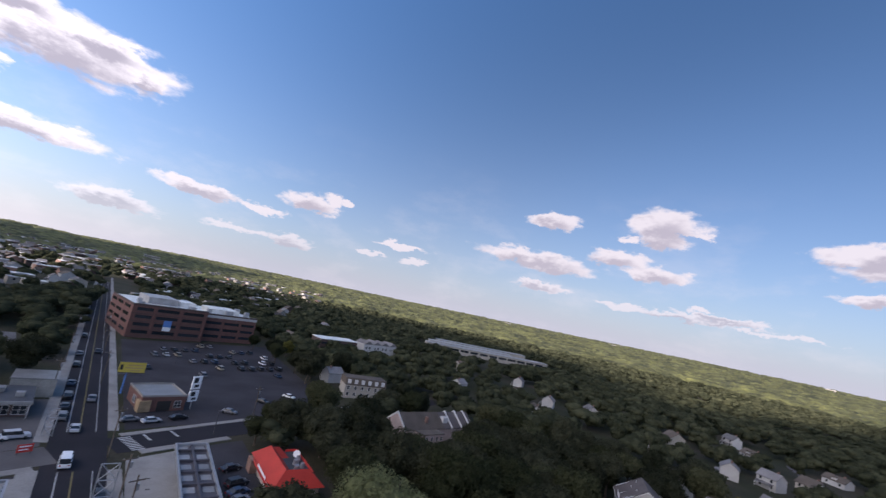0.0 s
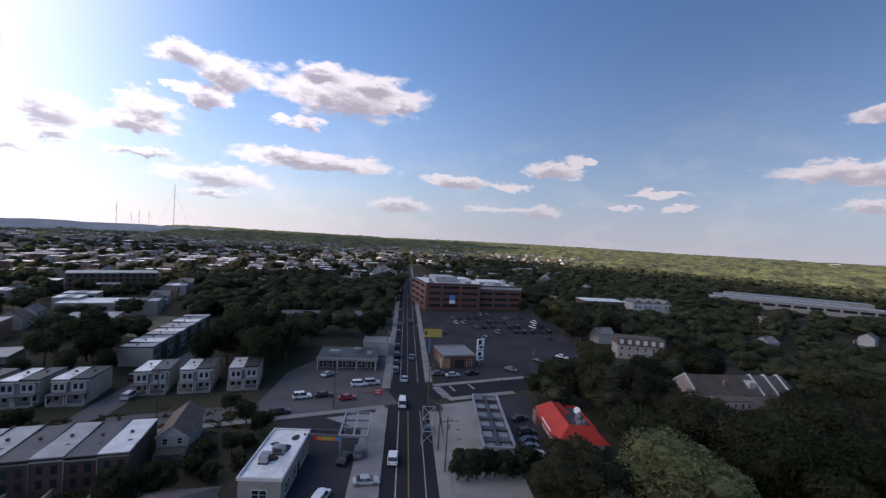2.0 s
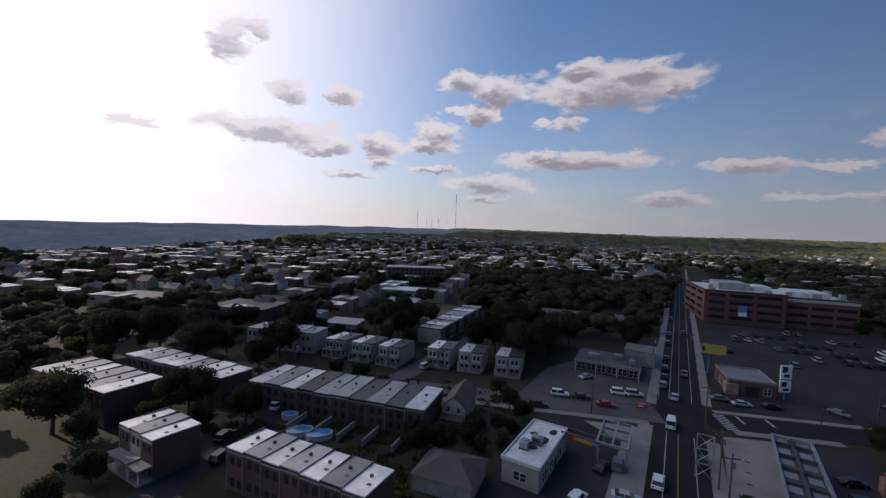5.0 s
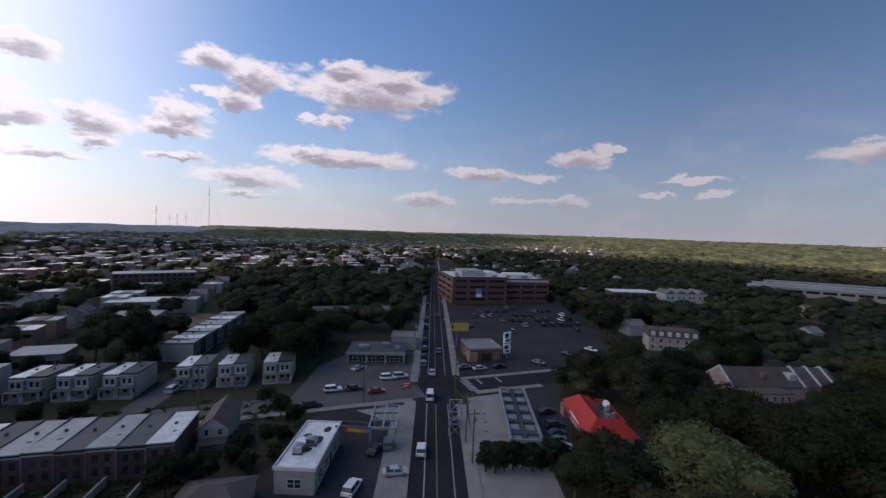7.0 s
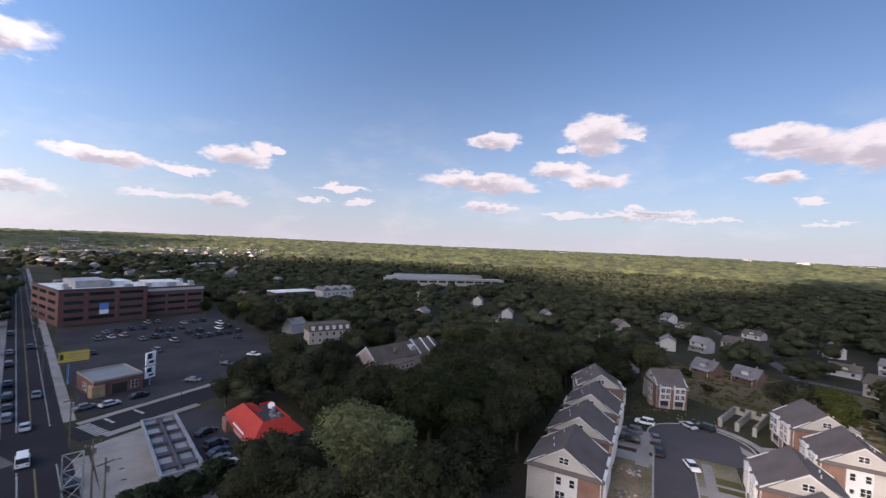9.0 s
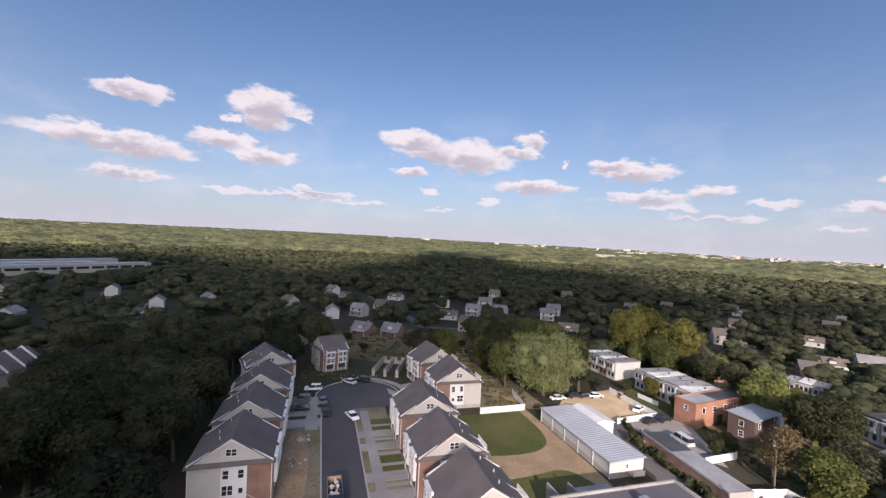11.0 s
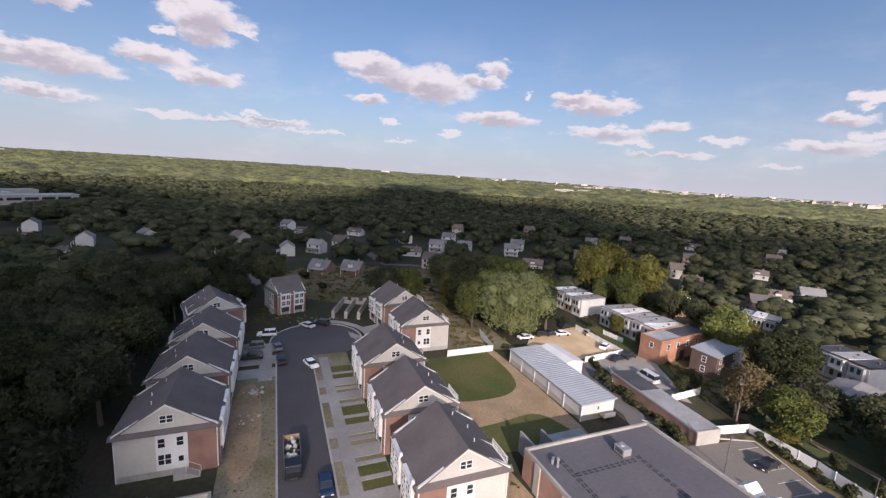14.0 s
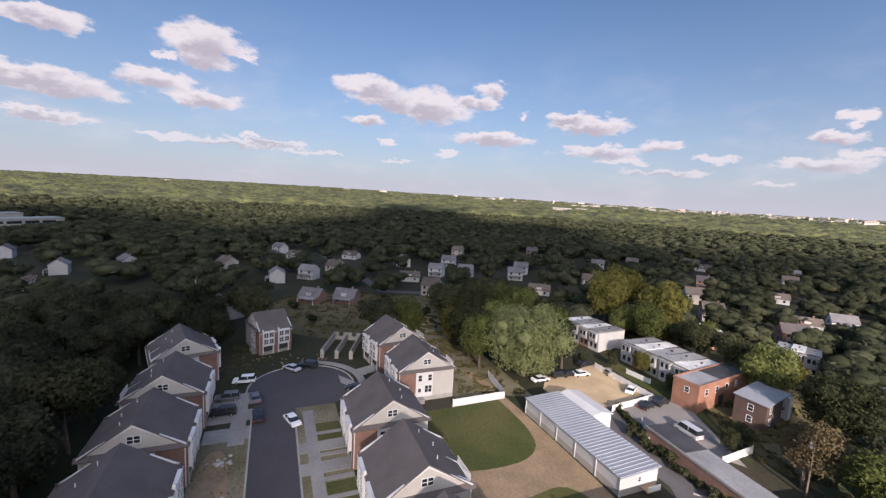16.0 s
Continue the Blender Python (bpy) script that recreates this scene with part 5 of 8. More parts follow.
def billboard_yellow():
    t = thing("yellow_billboard", "yellow billboard with dark unreadable writing on a steel post", "billboard", pose(5.0, 156.0, 0, 0, 0, 6))
    t.scale = (0.8, 1, 0.95)
    part("panel", soften(B((-4.2, -0.15, 6.6, 4.2, 0.15, 9.8)), 0.04), "yellow_sign", t, "yellow panel")
    part("frame", B((-4.35, -0.2, 6.4, 4.35, 0.2, 6.6), (-4.35, -0.2, 9.8, 4.35, 0.2, 9.95)), "dark_steel", t)
    for i, (z, a, b) in enumerate(((8.7, -1.6, 3.6), (7.9, -2.2, 3.6), (7.1, -0.6, 2.8))):
        part("writing_bar", B((a, -0.17, z, b, -0.15, z + 0.26)), "plank", t)
    part("picture_patch", B((-3.9, -0.17, 7.4, -2.9, -0.15, 9.0)), "black_ink", t)
    part("catwalk", B((-4.2, -0.9, 6.2, 4.2, -0.2, 6.28)), "dark_steel", t)
    part("post", tube(bmesh.new(), (-1.4, 0.1, 0), (-1.4, 0.1, 6.5), 0.3, n=12), "blue_sign", t)


billboard_yellow()


def sign_white():
    t = thing("white_pole_sign", "tall pole sign with two white panels and dark shapes", "sign", pose(20.9, 142.4, 0, 0, 0, 30))
    for z0, z1 in ((2.2, 5.4), (5.8, 9.6)):
        p = part("panel", soften(B((-1.5, -0.2, z0, 1.5, 0.2, z1)), 0.04), "white_sign", t, "white panel")
        for a, b, c, d in ((-1.1, 0.3, 0.5, 0.9), (-0.6, 0.9, 0.15, 0.35)):
            part("dark_shape", B((a, -0.215, z0 + (z1 - z0) * c, b, -0.2, z0 + (z1 - z0) * d)), "black_ink", p)
    part("post", tube(bmesh.new(), (0, 0, 0), (0, 0, 5.9), 0.16, n=10), "steel", t)


sign_white()


def hospital():
    t = thing("brick_hospital", "long five-storey red-brick hospital with white roof decks", "hospital", pose(4.5, 250.5, 0, 0, 0, 12))
    wings = ((0, 0, 35, 42, 15.6, "red_brick"), (35, 4, 65, 44, 14.4, "red_brick"))
    for x0, y0, x1, y1, h, m in wings:
        w = part("wing", B((x0, y0, 0, x1, y1, h)), m, t, "dark red brick wing")
        part("roof", B((x0 + 0.4, y0 + 0.4, h, x1 - 0.4, y1 - 0.4, h + 0.15)), "flat_white", w)
        part("parapet", B((x0 - 0.1, y0 - 0.1, h, x1 + 0.1, y0 + 0.3, h + 0.9), (x0 - 0.1, y0 + 0.3, h, x0 + 0.3, y1, h + 0.9)), "dark_brick", w, "dark brick parapet")
        part("coping", B((x0 - 0.14, y0 - 0.14, h + 0.9, x1 + 0.14, y0 + 0.34, h + 1.02)), "flat_grey", w, "thin pale coping")
    for k in range(4):
        z = 2.2 + k * 3.7
        for a, b in ((2, 9), (11, 21), (23, 33)):
            r = part("window_band", B((a, -0.06, z, b, 0.0, z + 1.5)), "glass", t, "dark window band")
            part("sill_band", B((a - 0.2, -0.12, z - 0.35, b + 0.2, 0.0, z - 0.05)), "dark_brick", t)
        for a, b in ((36.5, 45), (46.5, 55), (56.5, 64)):
            if k < 3:
                part("window_band", B((a, 3.94, z, b, 4.0, z + 1.5)), "glass", t, "dark window band")
        for a, b in ((4, 14), (18, 28), (31, 40)):
            part("window_band", B((-0.06, a, z, 0.0, b, z + 1.5)), "glass", t, "dark window band")
    part("penthouse", B((9, 12, 15.6, 23, 30, 19.2)), "flat_grey", t, "pale roof plant room")
    part("penthouse", B((25, 14, 15.6, 33, 26, 18.2)), "flat_white", t, "pale roof plant room")
    part("white_band", B((35.1, 3.86, 13.1, 65.1, 4.0, 14.5)), "white_siding", t, "white fascia band")
    part("penthouse", B((42, 14, 14.4, 58, 30, 16.9)), "flat_white", t)
    for x, y, a, b, h in ((3, 5, 3, 2.2, 1.6), (5, 14, 2, 2.4, 2.2), (27, 5, 3.4, 2.4, 1.8), (31, 31, 3, 3, 2.4), (38, 9, 2.2, 2.2, 1.6), (48, 8, 4, 2.2, 1.5), (60, 10, 2.4, 2.4, 1.9), (61, 24, 2, 5, 1.7)):
        part("roof_plant", soften(B((x, y, 14.5, x + a, y + b, 15.5 + h)), 0.06), "steel", t, "grey roof machine")
    for z in (0.6, 4.2, 7.9, 11.6):
        part("string_course", B((-0.09, -0.09, z, 35, 0, z + 0.3)), "dark_brick", t)
    for x in (9.6, 21.6, 33.6):
        part("pilaster", B((x, -0.2, 0, x + 1.0, 0, 15.6)), "red_brick", t)
    part("sign_panel", B((15.0, -0.25, 4.2, 18.6, -0.1, 9.4)), "blue_sign", t, "blue and white hanging sign")
    part("sign_lower", B((15.0, -0.27, 4.2, 18.6, -0.25, 6.2)), "white_sign", t)


hospital()
keep(38, 276, 38, 32, 14)


# ---------------------------------------------------------------- row houses and twins
def pane(parent, x, y, z, w, h, out):
    """A plain sash window: dark glass with a sill, as one mesh."""
    s = -1 if out[0] == "-" else 1
    if out[1] == "y":
        bm = B((x - w / 2, min(y, y + s * 0.04), z, x + w / 2, max(y, y + s * 0.04), z + h))
    else:
        bm = B((min(x, x + s * 0.04), y - w / 2, z, max(x, x + s * 0.04), y + w / 2, z + h))
    part("window", bm, "glass", parent)


def rowhouse(w, d, h, wall, roof, m, label, front="-y", porch=False, bay=False, category="house"):
    """One house of a row: front on -y, w wide along x, d deep."""
    t = thing("row_house", label, category, m, "brick row houses")
    part("wall", B((0.02, 0, 0, w - 0.02, d, h)), wall, t)
    bm = bmesh.new()
    pts = [(0.0, h), (w, h), (w, h + 0.22), (0, h + 0.22)]
    vs = [bm.verts.new((x, y, z + (0.35 if y < 1 else 0.0))) for y in (-0.15, d + 0.15) for x, z in pts]
    for f in ((0, 1, 2, 3), (7, 6, 5, 4), (0, 4, 5, 1), (1, 5, 6, 2), (2, 6, 7, 3), (3, 7, 4, 0)):
        bm.faces.new([vs[i] for i in f])
    bmesh.ops.recalc_face_normals(bm, faces=bm.faces[:])
    part("roof", bm, roof, t, "flat sloping roof")
    part("party_wall", B((-0.07, -0.2, h + 0.1, 0.07, d + 0.2, h + 0.5)), "flat_black", t, "low dark party wall")
    part("downpipe", tube(bmesh.new(), (0, -0.12, 0), (0, -0.12, h + 0.5), 0.06, n=6), "flat_grey", t, "pale downpipe")
    part("chimney", B((w * 0.45, d * 0.55, h, w * 0.45 + 0.42, d * 0.55 + 0.42, h + 0.75)), "dark_brick", t)
    part("skylight", soften(B((w * 0.6, d * 0.3, h + 0.1, w * 0.6 + 0.7, d * 0.3 + 0.6, h + 0.5)), 0.05), "dark_steel", t)
    for z in (1.0, h - 2.1):
        for x in (w * 0.3, w * 0.72):
            pane(t, x, 0, z, 0.85, 1.3, "-y")
    part("cornice", B((0, -0.2, h - 0.2, w, 0, h + 0.05)), "flat_grey" if not bay else "trim", t)
    if bay:
        for z0, z1 in ((2.9, h - 0.2),):
            b = part("bay", soften(B((w * 0.14, -0.75, z0, w * 0.86, 0, z1)), 0.06), "white_siding", t, "pale two-sash bay")
            part("bay_roof", B((w * 0.1, -0.9, z1, w * 0.9, 0.02, z1 + 0.2)), "flat_grey", b)
        for x in (w * 0.34, w * 0.66):
            pane(t, x, -0.75, h - 1.75, 0.75, 1.25, "-y")
    if porch:
        p = part("porch_roof", B((0.1, -2.2, 2.6, w - 0.1, -0.02, 2.85)), "grey_shingle", t, "porch roof")
        for x in (0.25, w - 0.25):
            part("porch_post", B((x - 0.09, -2.1, 0, x + 0.09, -1.92, 2.6)), "trim", p)
        part("porch_floor", B((0.1, -2.2, 0, w - 0.1, 0, 0.55)), "concrete", p)
    return t


def row(p, q, n, d, h, walls, roofs, label, porch=False, bay=False, z=0.0):
    """n houses side by side from p to q, their fronts on the right of that way."""
    ang = math.degrees(math.atan2(q[1] - p[1], q[0] - p[0]))
    L = math.hypot(q[0] - p[0], q[1] - p[1])
    w = L / n
    made = {}
    for i in range(n):
        x, y = p[0] + (q[0] - p[0]) * i / n, p[1] + (q[1] - p[1]) * i / n
        key = (walls[i % len(walls)], roofs[i % len(roofs)])
        m = pose(x, y, z + (0.18 if i % 2 else 0.0) - 0.18, 0, 0, ang)
        if key in made:
            copy_thing(made[key], m)
        else:
            tone = {"flat_white": "white-coated", "flat_grey": "grey", "flat_black": "black tar", "tin_roof": "pale metal"}[key[1]]
            made[key] = rowhouse(w, d, h, key[0], key[1], m, f"{label} with a {tone} roof", porch=porch, bay=bay)
    c, s = math.cos(radians(ang)), math.sin(radians(ang))
    keep((p[0] + q[0]) / 2 - s * d / 2, (p[1] + q[1]) / 2 + c * d / 2, L / 2 + 1, d / 2 + 2.5, ang)


row((-64.9, 38.2), (-38.6, 41.1), 7, 7.4, 6.6, ("dark_brick",), ("flat_white", "flat_grey", "flat_white", "flat_grey", "flat_white", "flat_grey", "flat_white"), "dark brick row house")
row((-90.1, 59.3), (-47.8, 69.7), 10, 13.0, 5.3, ("dark_brick",), ("flat_white", "flat_grey", "flat_white", "flat_black", "flat_grey", "flat_grey", "flat_black", "flat_grey", "flat_black", "flat_white"), "dark brick row house")
row((-87.0, 32.4), (-76.2, 32.6), 3, 7.8, 6.6, ("dark_brick", "stucco"), ("flat_white", "flat_grey", "flat_white"), "brick and stucco row house", porch=True)
row((-132, 33), (-103, 36.0), 6, 11.5, 6.6, ("dark_brick",), ("flat_grey", "flat_grey", "flat_white"), "dark brick row house")
row((-128, 50), (-93, 54.5), 7, 8.5, 6.6, ("dark_brick",), ("flat_white", "flat_grey", "flat_white"), "dark brick row house")
row((-130, 86), (-107, 94), 5, 10, 6.4, ("white_siding", "stucco"), ("flat_grey", "flat_white"), "pale twin house with a bay", bay=True)
for x, y, a in ((-62.0, 110.4, 14), (-71.6, 107.8, 14), (-51.2, 113.6, 14), (-84.8, 100.2, 10), (-94.0, 98.0, 10), (-103.2, 95.8, 10)):
    c, s = math.cos(radians(a)), math.sin(radians(a))
    row((x, y), (x + 7.6 * c, y + 7.6 * s), 2, 10, 5.3, ("stucco",), ("flat_white", "flat_black"), "greyish twin house with a white bay", porch=True, bay=True)
row((-79.5, 128.5), (-86.5, 178), 10, 9, 5.6, ("stucco", "dark_brick"), ("flat_grey", "flat_white", "flat_grey"), "grey row house on the slope")
sheet("works_yard", [(-125, 165), (-104, 160), (-100, 196), (-122, 200)], 0.05, "dry_grass", "dry grass plot between the works", "grass")
o = thing("long_grey_store", "long low store with a grey roof among trees", "shop", pose(-46, 203, 0, 0, 0, 12))
part("wall", B((-18, -5, 0, 18, 5, 3.8)), "stucco", o)
part("roof", profile(bmesh.new(), [(-5.5, 3.7), (0, 5.2), (5.5, 3.7), (5.5, 3.95), (0, 5.45), (-5.5, 3.95)], -18.4, 18.4), "grey_shingle", o)
for i in range(6):
    part("window", B((-15 + i * 5.5, -5.05, 1.0, -12.6 + i * 5.5, -5.0, 2.4)), "glass", o)
keep(-46, 200, 20, 9, 12)
keep(-112, 180, 11, 18)
o = thing("red_notice_board", "low red board with pale bars at the corner", "sign", pose(-11.3, 112.0, 0, 0, 0, 20))
part("board", soften(B((-1.2, -0.08, 0.5, 1.2, 0.08, 2.0)), 0.03), "red_sign", o)
part("writing_bar", B((-0.9, -0.1, 1.5, 0.9, -0.08, 1.75)), "white_sign", o)
part("writing_bar", B((-0.9, -0.1, 0.9, 0.5, -0.08, 1.1)), "white_sign", o)
for x in (-1.0, 1.0):
    part("leg", B((x - 0.06, -0.06, 0, x + 0.06, 0.06, 0.5)), "dark_steel", o)
# rows in the sun beyond the shed
row((131.0, -58.6), (111.3, -65.3), 5, 12, 5.7, ("white_siding", "pink_brick", "stucco"), ("flat_grey", "flat_white", "flat_grey", "flat_grey", "flat_white"), "pale row house with a bay", bay=True)
row((151, -48.6), (136.6, -54.4), 4, 10.5, 5.7, ("pink_brick", "white_siding"), ("flat_white", "flat_grey"), "brick row house with a bay", bay=True)
row((141.5, -89.1), (142.2, -96.7), 2, 9, 5.6, ("pink_brick",), ("flat_white",), "brick row house with a bay", bay=True)
row((129.4, -102.7), (122.0, -109.2), 3, 9, 5.7, ("white_siding", "dark_brick"), ("flat_grey", "flat_white"), "pale row house with a white bay", bay=True)
row((103.6, -102.0), (90.7, -103.6), 3, 10, 5.8, ("white_siding", "stucco"), ("flat_black", "flat_grey"), "pale row house with a white bay", bay=True)


def brick_hall():
    t = thing("orange_brick_hall", "two-storey orange-brick hall with a stained flat roof", "hall", pose(102.0, -61.2, 0, 0, 0, -64.5))
    part("wall", B((0, 0, 0, 20.2, 5.8, 5.9)), "orange_brick", t)
    part("roof", B((0.2, 0.2, 5.9, 9.0, 5.6, 6.05)), "flat_grey", t)
    part("roof", B((9.0, 0.2, 5.9, 20.0, 5.6, 6.04)), "flat_black", t)
    part("coping", B((-0.1, -0.1, 5.9, 20.3, 0.2, 6.3), (-0.1, 5.6, 5.9, 20.3, 5.9, 6.3), (-0.1, 0.2, 5.9, 0.2, 5.6, 6.3)), "orange_brick", t)
    for x in (3, 7, 11, 15):
        window(t, x, 0, 3.6, 1.0, 1.3, "-y", 1)
    part("brick_arch", B((8.2, -0.06, 0.1, 10.2, 0.0, 2.6)), "near_black", t)
    window(t, 0, 2.6, 3.8, 0.9, 1.2, "-x", 1)
    g = thing("brick_twin", "dark brick twin house with a pale sloping roof", "house", pose(95.0, -70.6, 0, 0, 0, -60))
    part("wall", B((0, 0, 0, 11.5, 5.8, 5.5)), "dark_brick", g)
    part("roof", profile(bmesh.new(), [(-0.3, 5.4), (6.1, 5.8), (6.1, 6.0), (-0.3, 5.6)], -0.3, 11.8), "tin_roof", g)
    for x in (2.0, 9.0):
        for z in (1.0, 3.5):
            window(g, x, 0, z, 0.9, 1.3, "-y", 1)
    for z in (1.0, 3.4):
        window(g, 0, 2.8, z, 0.9, 1.3, "-x", 1)
    part("bay", soften(B((9.8, -0.7, 0.2, 11.6, 0, 5.2)), 0.05), "white_siding", g)
    b = thing("brick_garage", "low brick garage with a flat roof", "garage", pose(51.0, -76.0, 0, 0, 0, 14))
    part("wall", B((-6, -5, 0, 6, 4, 4.2)), "pink_brick", b)
    part("roof", B((-6.2, -5.2, 4.2, 6.2, 4.2, 4.45)), "flat_grey", b)
    c = thing("flat_garage", "wide pale garage with a grey flat roof", "garage", pose(86.0, -95.0, 0, 0, 0, -62))
    part("wall", B((-6, -3.6, 0, 5.4, 3.6, 3.0)), "stucco", c)
    part("roof", profile(bmesh.new(), [(-4.0, 2.9), (0, 3.7), (4.0, 2.9), (4.0, 3.1), (0, 3.9), (-4.0, 3.1)], -6.3, 5.7), "grey_shingle", c)
    for x in (-3.6, 0, 3.4):
        part("garage_door", B((x - 1.2, -3.64, 0.1, x + 1.2, -3.6, 2.3)), "trim", c)


brick_hall()
keep(109, -70, 6, 12, -64)
keep(100, -76, 5, 9, -60)
keep(51, -76, 8, 7)
keep(86, -95, 8, 7, -62)


# ---------------------------------------------------------------- detached houses
def gable_house(w, d, h, rise, wall, roof, m, label, porch=False, dormer=False):
    """A house with its ridge along x and its front on -y."""
    t = thing("house", label, "house", m, "detached houses among the trees")
    part("wall", profile(bmesh.new(), [(-d / 2, -0.6), (d / 2, -0.6), (d / 2, h), (0, h + rise), (-d / 2, h)], -w / 2, w / 2), wall, t)
    k = rise / (d / 2)
    e = 0.4
    part("roof", profile(bmesh.new(), [(-d / 2 - e, h - k * e), (0, h + rise), (d / 2 + e, h - k * e), (d / 2 + e, h - k * e + 0.2), (0, h + rise + 0.2), (-d / 2 - e, h - k * e + 0.2)], -w / 2 - e, w / 2 + e), roof, t)
    part("chimney", B((w * 0.22, 0.3, h + rise * 0.5, w * 0.22 + 0.7, 1.0, h + rise + 0.9)), "brick", t)
    zs = (1.0, 3.6) if h > 4.5 else (1.0,)
    for z in zs:
        for x in (-w * 0.28, w * 0.28):
            pane(t, x, -d / 2, z, 1.1, 1.3, "-y")
        pane(t, -w / 2, 0, z, 1.0, 1.3, "-x")
    if porch:
        part("porch_roof", profile(bmesh.new(), [(-d / 2 - 2.2, 2.3), (-d / 2, 2.9), (-d / 2, 3.05), (-d / 2 - 2.2, 2.45)], -w * 0.42, w * 0.42), roof, t)
        for x in (-w * 0.4, w * 0.4):
            part("porch_post", B((x - 0.1, -d / 2 - 2.1, 0, x + 0.1, -d / 2 - 1.9, 2.35)), "trim", t)
    if dormer:
        q = part("dormer", B((-1.2, -d / 2 + 0.3, h - 0.1, 1.2, 0, h + rise * 0.75)), "white_siding", t)
        part("dormer_roof", profile(bmesh.new(), [(-1.5, h + rise * 0.7), (0, h + rise * 1.05), (1.5, h + rise * 0.7), (1.5, h + rise * 0.62), (-1.5, h + rise * 0.62)], -d / 2 + 0.1, 0, "y"), roof, q)
    return t


styles = [
    (9, 7.5, 5.2, 2.6, "white_siding", "grey_shingle", "white clapboard house with a grey gabled roof", True, False),
    (9.5, 8, 3.0, 3.2, "brick", "grey_shingle", "red-brick cottage with a grey gabled roof", True, True),
    (8.5, 9, 5.4, 3.0, "stucco", "brown_shingle", "beige rendered house with a brown roof", False, False),
    (11, 8, 3.0, 2.4, "white_siding", "brown_shingle", "low white bungalow with a brown roof", False, True),
    (9, 8, 5.2, 2.8, "pink_brick", "shingle", "pink-brick house with a dark roof", True, False),
]
protos = {}


def house(kind, x, y, turn, z=None, near=True):
    m = pose(x, y, height(x, y) if z is None else z, 0, 0, turn)
    if kind in protos:
        ob = copy_thing(protos[kind], m)
    else:
        w, d, h, r, a, b, label, p, q = styles[kind]
        ob = protos[kind] = gable_house(w, d, h, r, a, b, m, label + " among trees", p, q)
    ob.scale = (0.87, 0.87, 0.87)
    if near:
        keep(x, y, 9.5, 9.5, turn)
        keep(x * 0.965, y * 0.965, 4.5, 4.5, turn)
    return ob


EAST_HOUSES = [(3, 186, 146, 230), (0, 214, 64, 200), (1, 182, 40, 252), (1, 183, 27, 255), (2, 201, -7, 250), (2, 158, 62, 240), (0, 165, 186, 200), (0, 85.5, 188, 190), (0, 213, 158, 210), (3, 168, -150, 240), (0, 166, -163, 240), (2, 205, -130, 250), (4, 150, -128, 245), (2, 176, -118, 245), (4, 190, -96, 245), (3, 210, -58, 250), (3, 212, -178, 235)]
LANE_HOUSES = [(2, 238, 42, 250), (3, 229, 3, 265), (0, 244, -11, 255), (0, 224, 52, 250), (0, 270, 8, 200), (0, 231, 141, 230), (2, 220, 250, 190), (3, 290, 42, 250), (0, 300, 90, 240), (3, 215, 184, 210), (0, 245, 210, 210), (2, 236, 96, 235), (3, 280, 74, 240)]
SOUTH_HOUSES = [(0, 243, -54, 260), (0, 245, -27, 250), (2, 229, -90, 255), (3, 302, -203, 230), (3, 328, -212, 230), (0, 262, -62, 250), (0, 288, -120, 250), (0, 276, -20, 250), (2, 322, -30, 250), (4, 340, -90, 245), (2, 300, -150, 240), (4, 240, -160, 240), (2, 250, -220, 235), (0, 280, -250, 230)]
for kind, x, y, a in EAST_HOUSES + LANE_HOUSES + SOUTH_HOUSES:
    house(kind, x, y, a)


def small_house():
    t = thing("cream_gabled_house", "narrow cream house with brown gabled roof", "house", pose(-46.8, 83.0, 0, 0, 0, 14))
    t.scale = (0.85, 0.8, 0.8)
    part("wall", B((-3.0, -7, 0, 3.0, 7, 5.6)), "stucco", t)
    for y0 in (-7, 6.85):
        part("gable", profile(bmesh.new(), [(-3.0, 5.6), (3.0, 5.6), (0, 8.0)], y0, y0 + 0.15, "y"), "white_siding", t)
    part("roof", profile(bmesh.new(), [(-3.4, 5.3), (0, 8.05), (3.4, 5.3), (3.4, 5.5), (0, 8.25), (-3.4, 5.5)], -7.4, 7.4, "y"), "brown_shingle", t)
    part("porch_roof", profile(bmesh.new(), [(-9.4, 2.5), (-7, 3.1), (-7, 3.25), (-9.4, 2.65)], -2.9, 2.9), "brown_shingle", t)
    for x in (-2.7, 2.7):
        part("porch_post", B((x - 0.1, -9.3, 0, x + 0.1, -9.1, 2.6)), "trim", t)
    for x in (-1.4, 1.4):
        window(t, x, -7, 3.9, 0.9, 1.3, "-y", 1)
    for y in (-4, 0, 4):
        window(t, 3.0, y, 3.6, 0.9, 1.3, "+x", 1)
    g = thing("grey_roofed_garage", "low garage with a broad grey hipped roof", "garage", pose(-36.0, 60.0, 0, 0, 0, 10))
    part("wall", B((-5, -4.5, 0, 5, 4.5, 2.8)), "block", g)
    bm = bmesh.new()
    lo = [bm.verts.new(p) for p in ((-5.4, -4.9, 2.8), (5.4, -4.9, 2.8), (5.4, 4.9, 2.8), (-5.4, 4.9, 2.8))]
    hi = [bm.verts.new((-1.5, 0, 4.6)), bm.verts.new((1.5, 0, 4.6))]
    for f in ((lo[0], lo[1], hi[1], hi[0]), (lo[1], lo[2], hi[1]), (lo[2], lo[3], hi[0], hi[1]), (lo[3], lo[0], hi[0]), (lo[3], lo[2], lo[1], lo[0])):
        bm.faces.new(f)
    part("roof", bm, "shingle", g)


small_house()
keep(-46, 83, 5, 10, 14)
keep(-36, 60, 7, 6, 10)


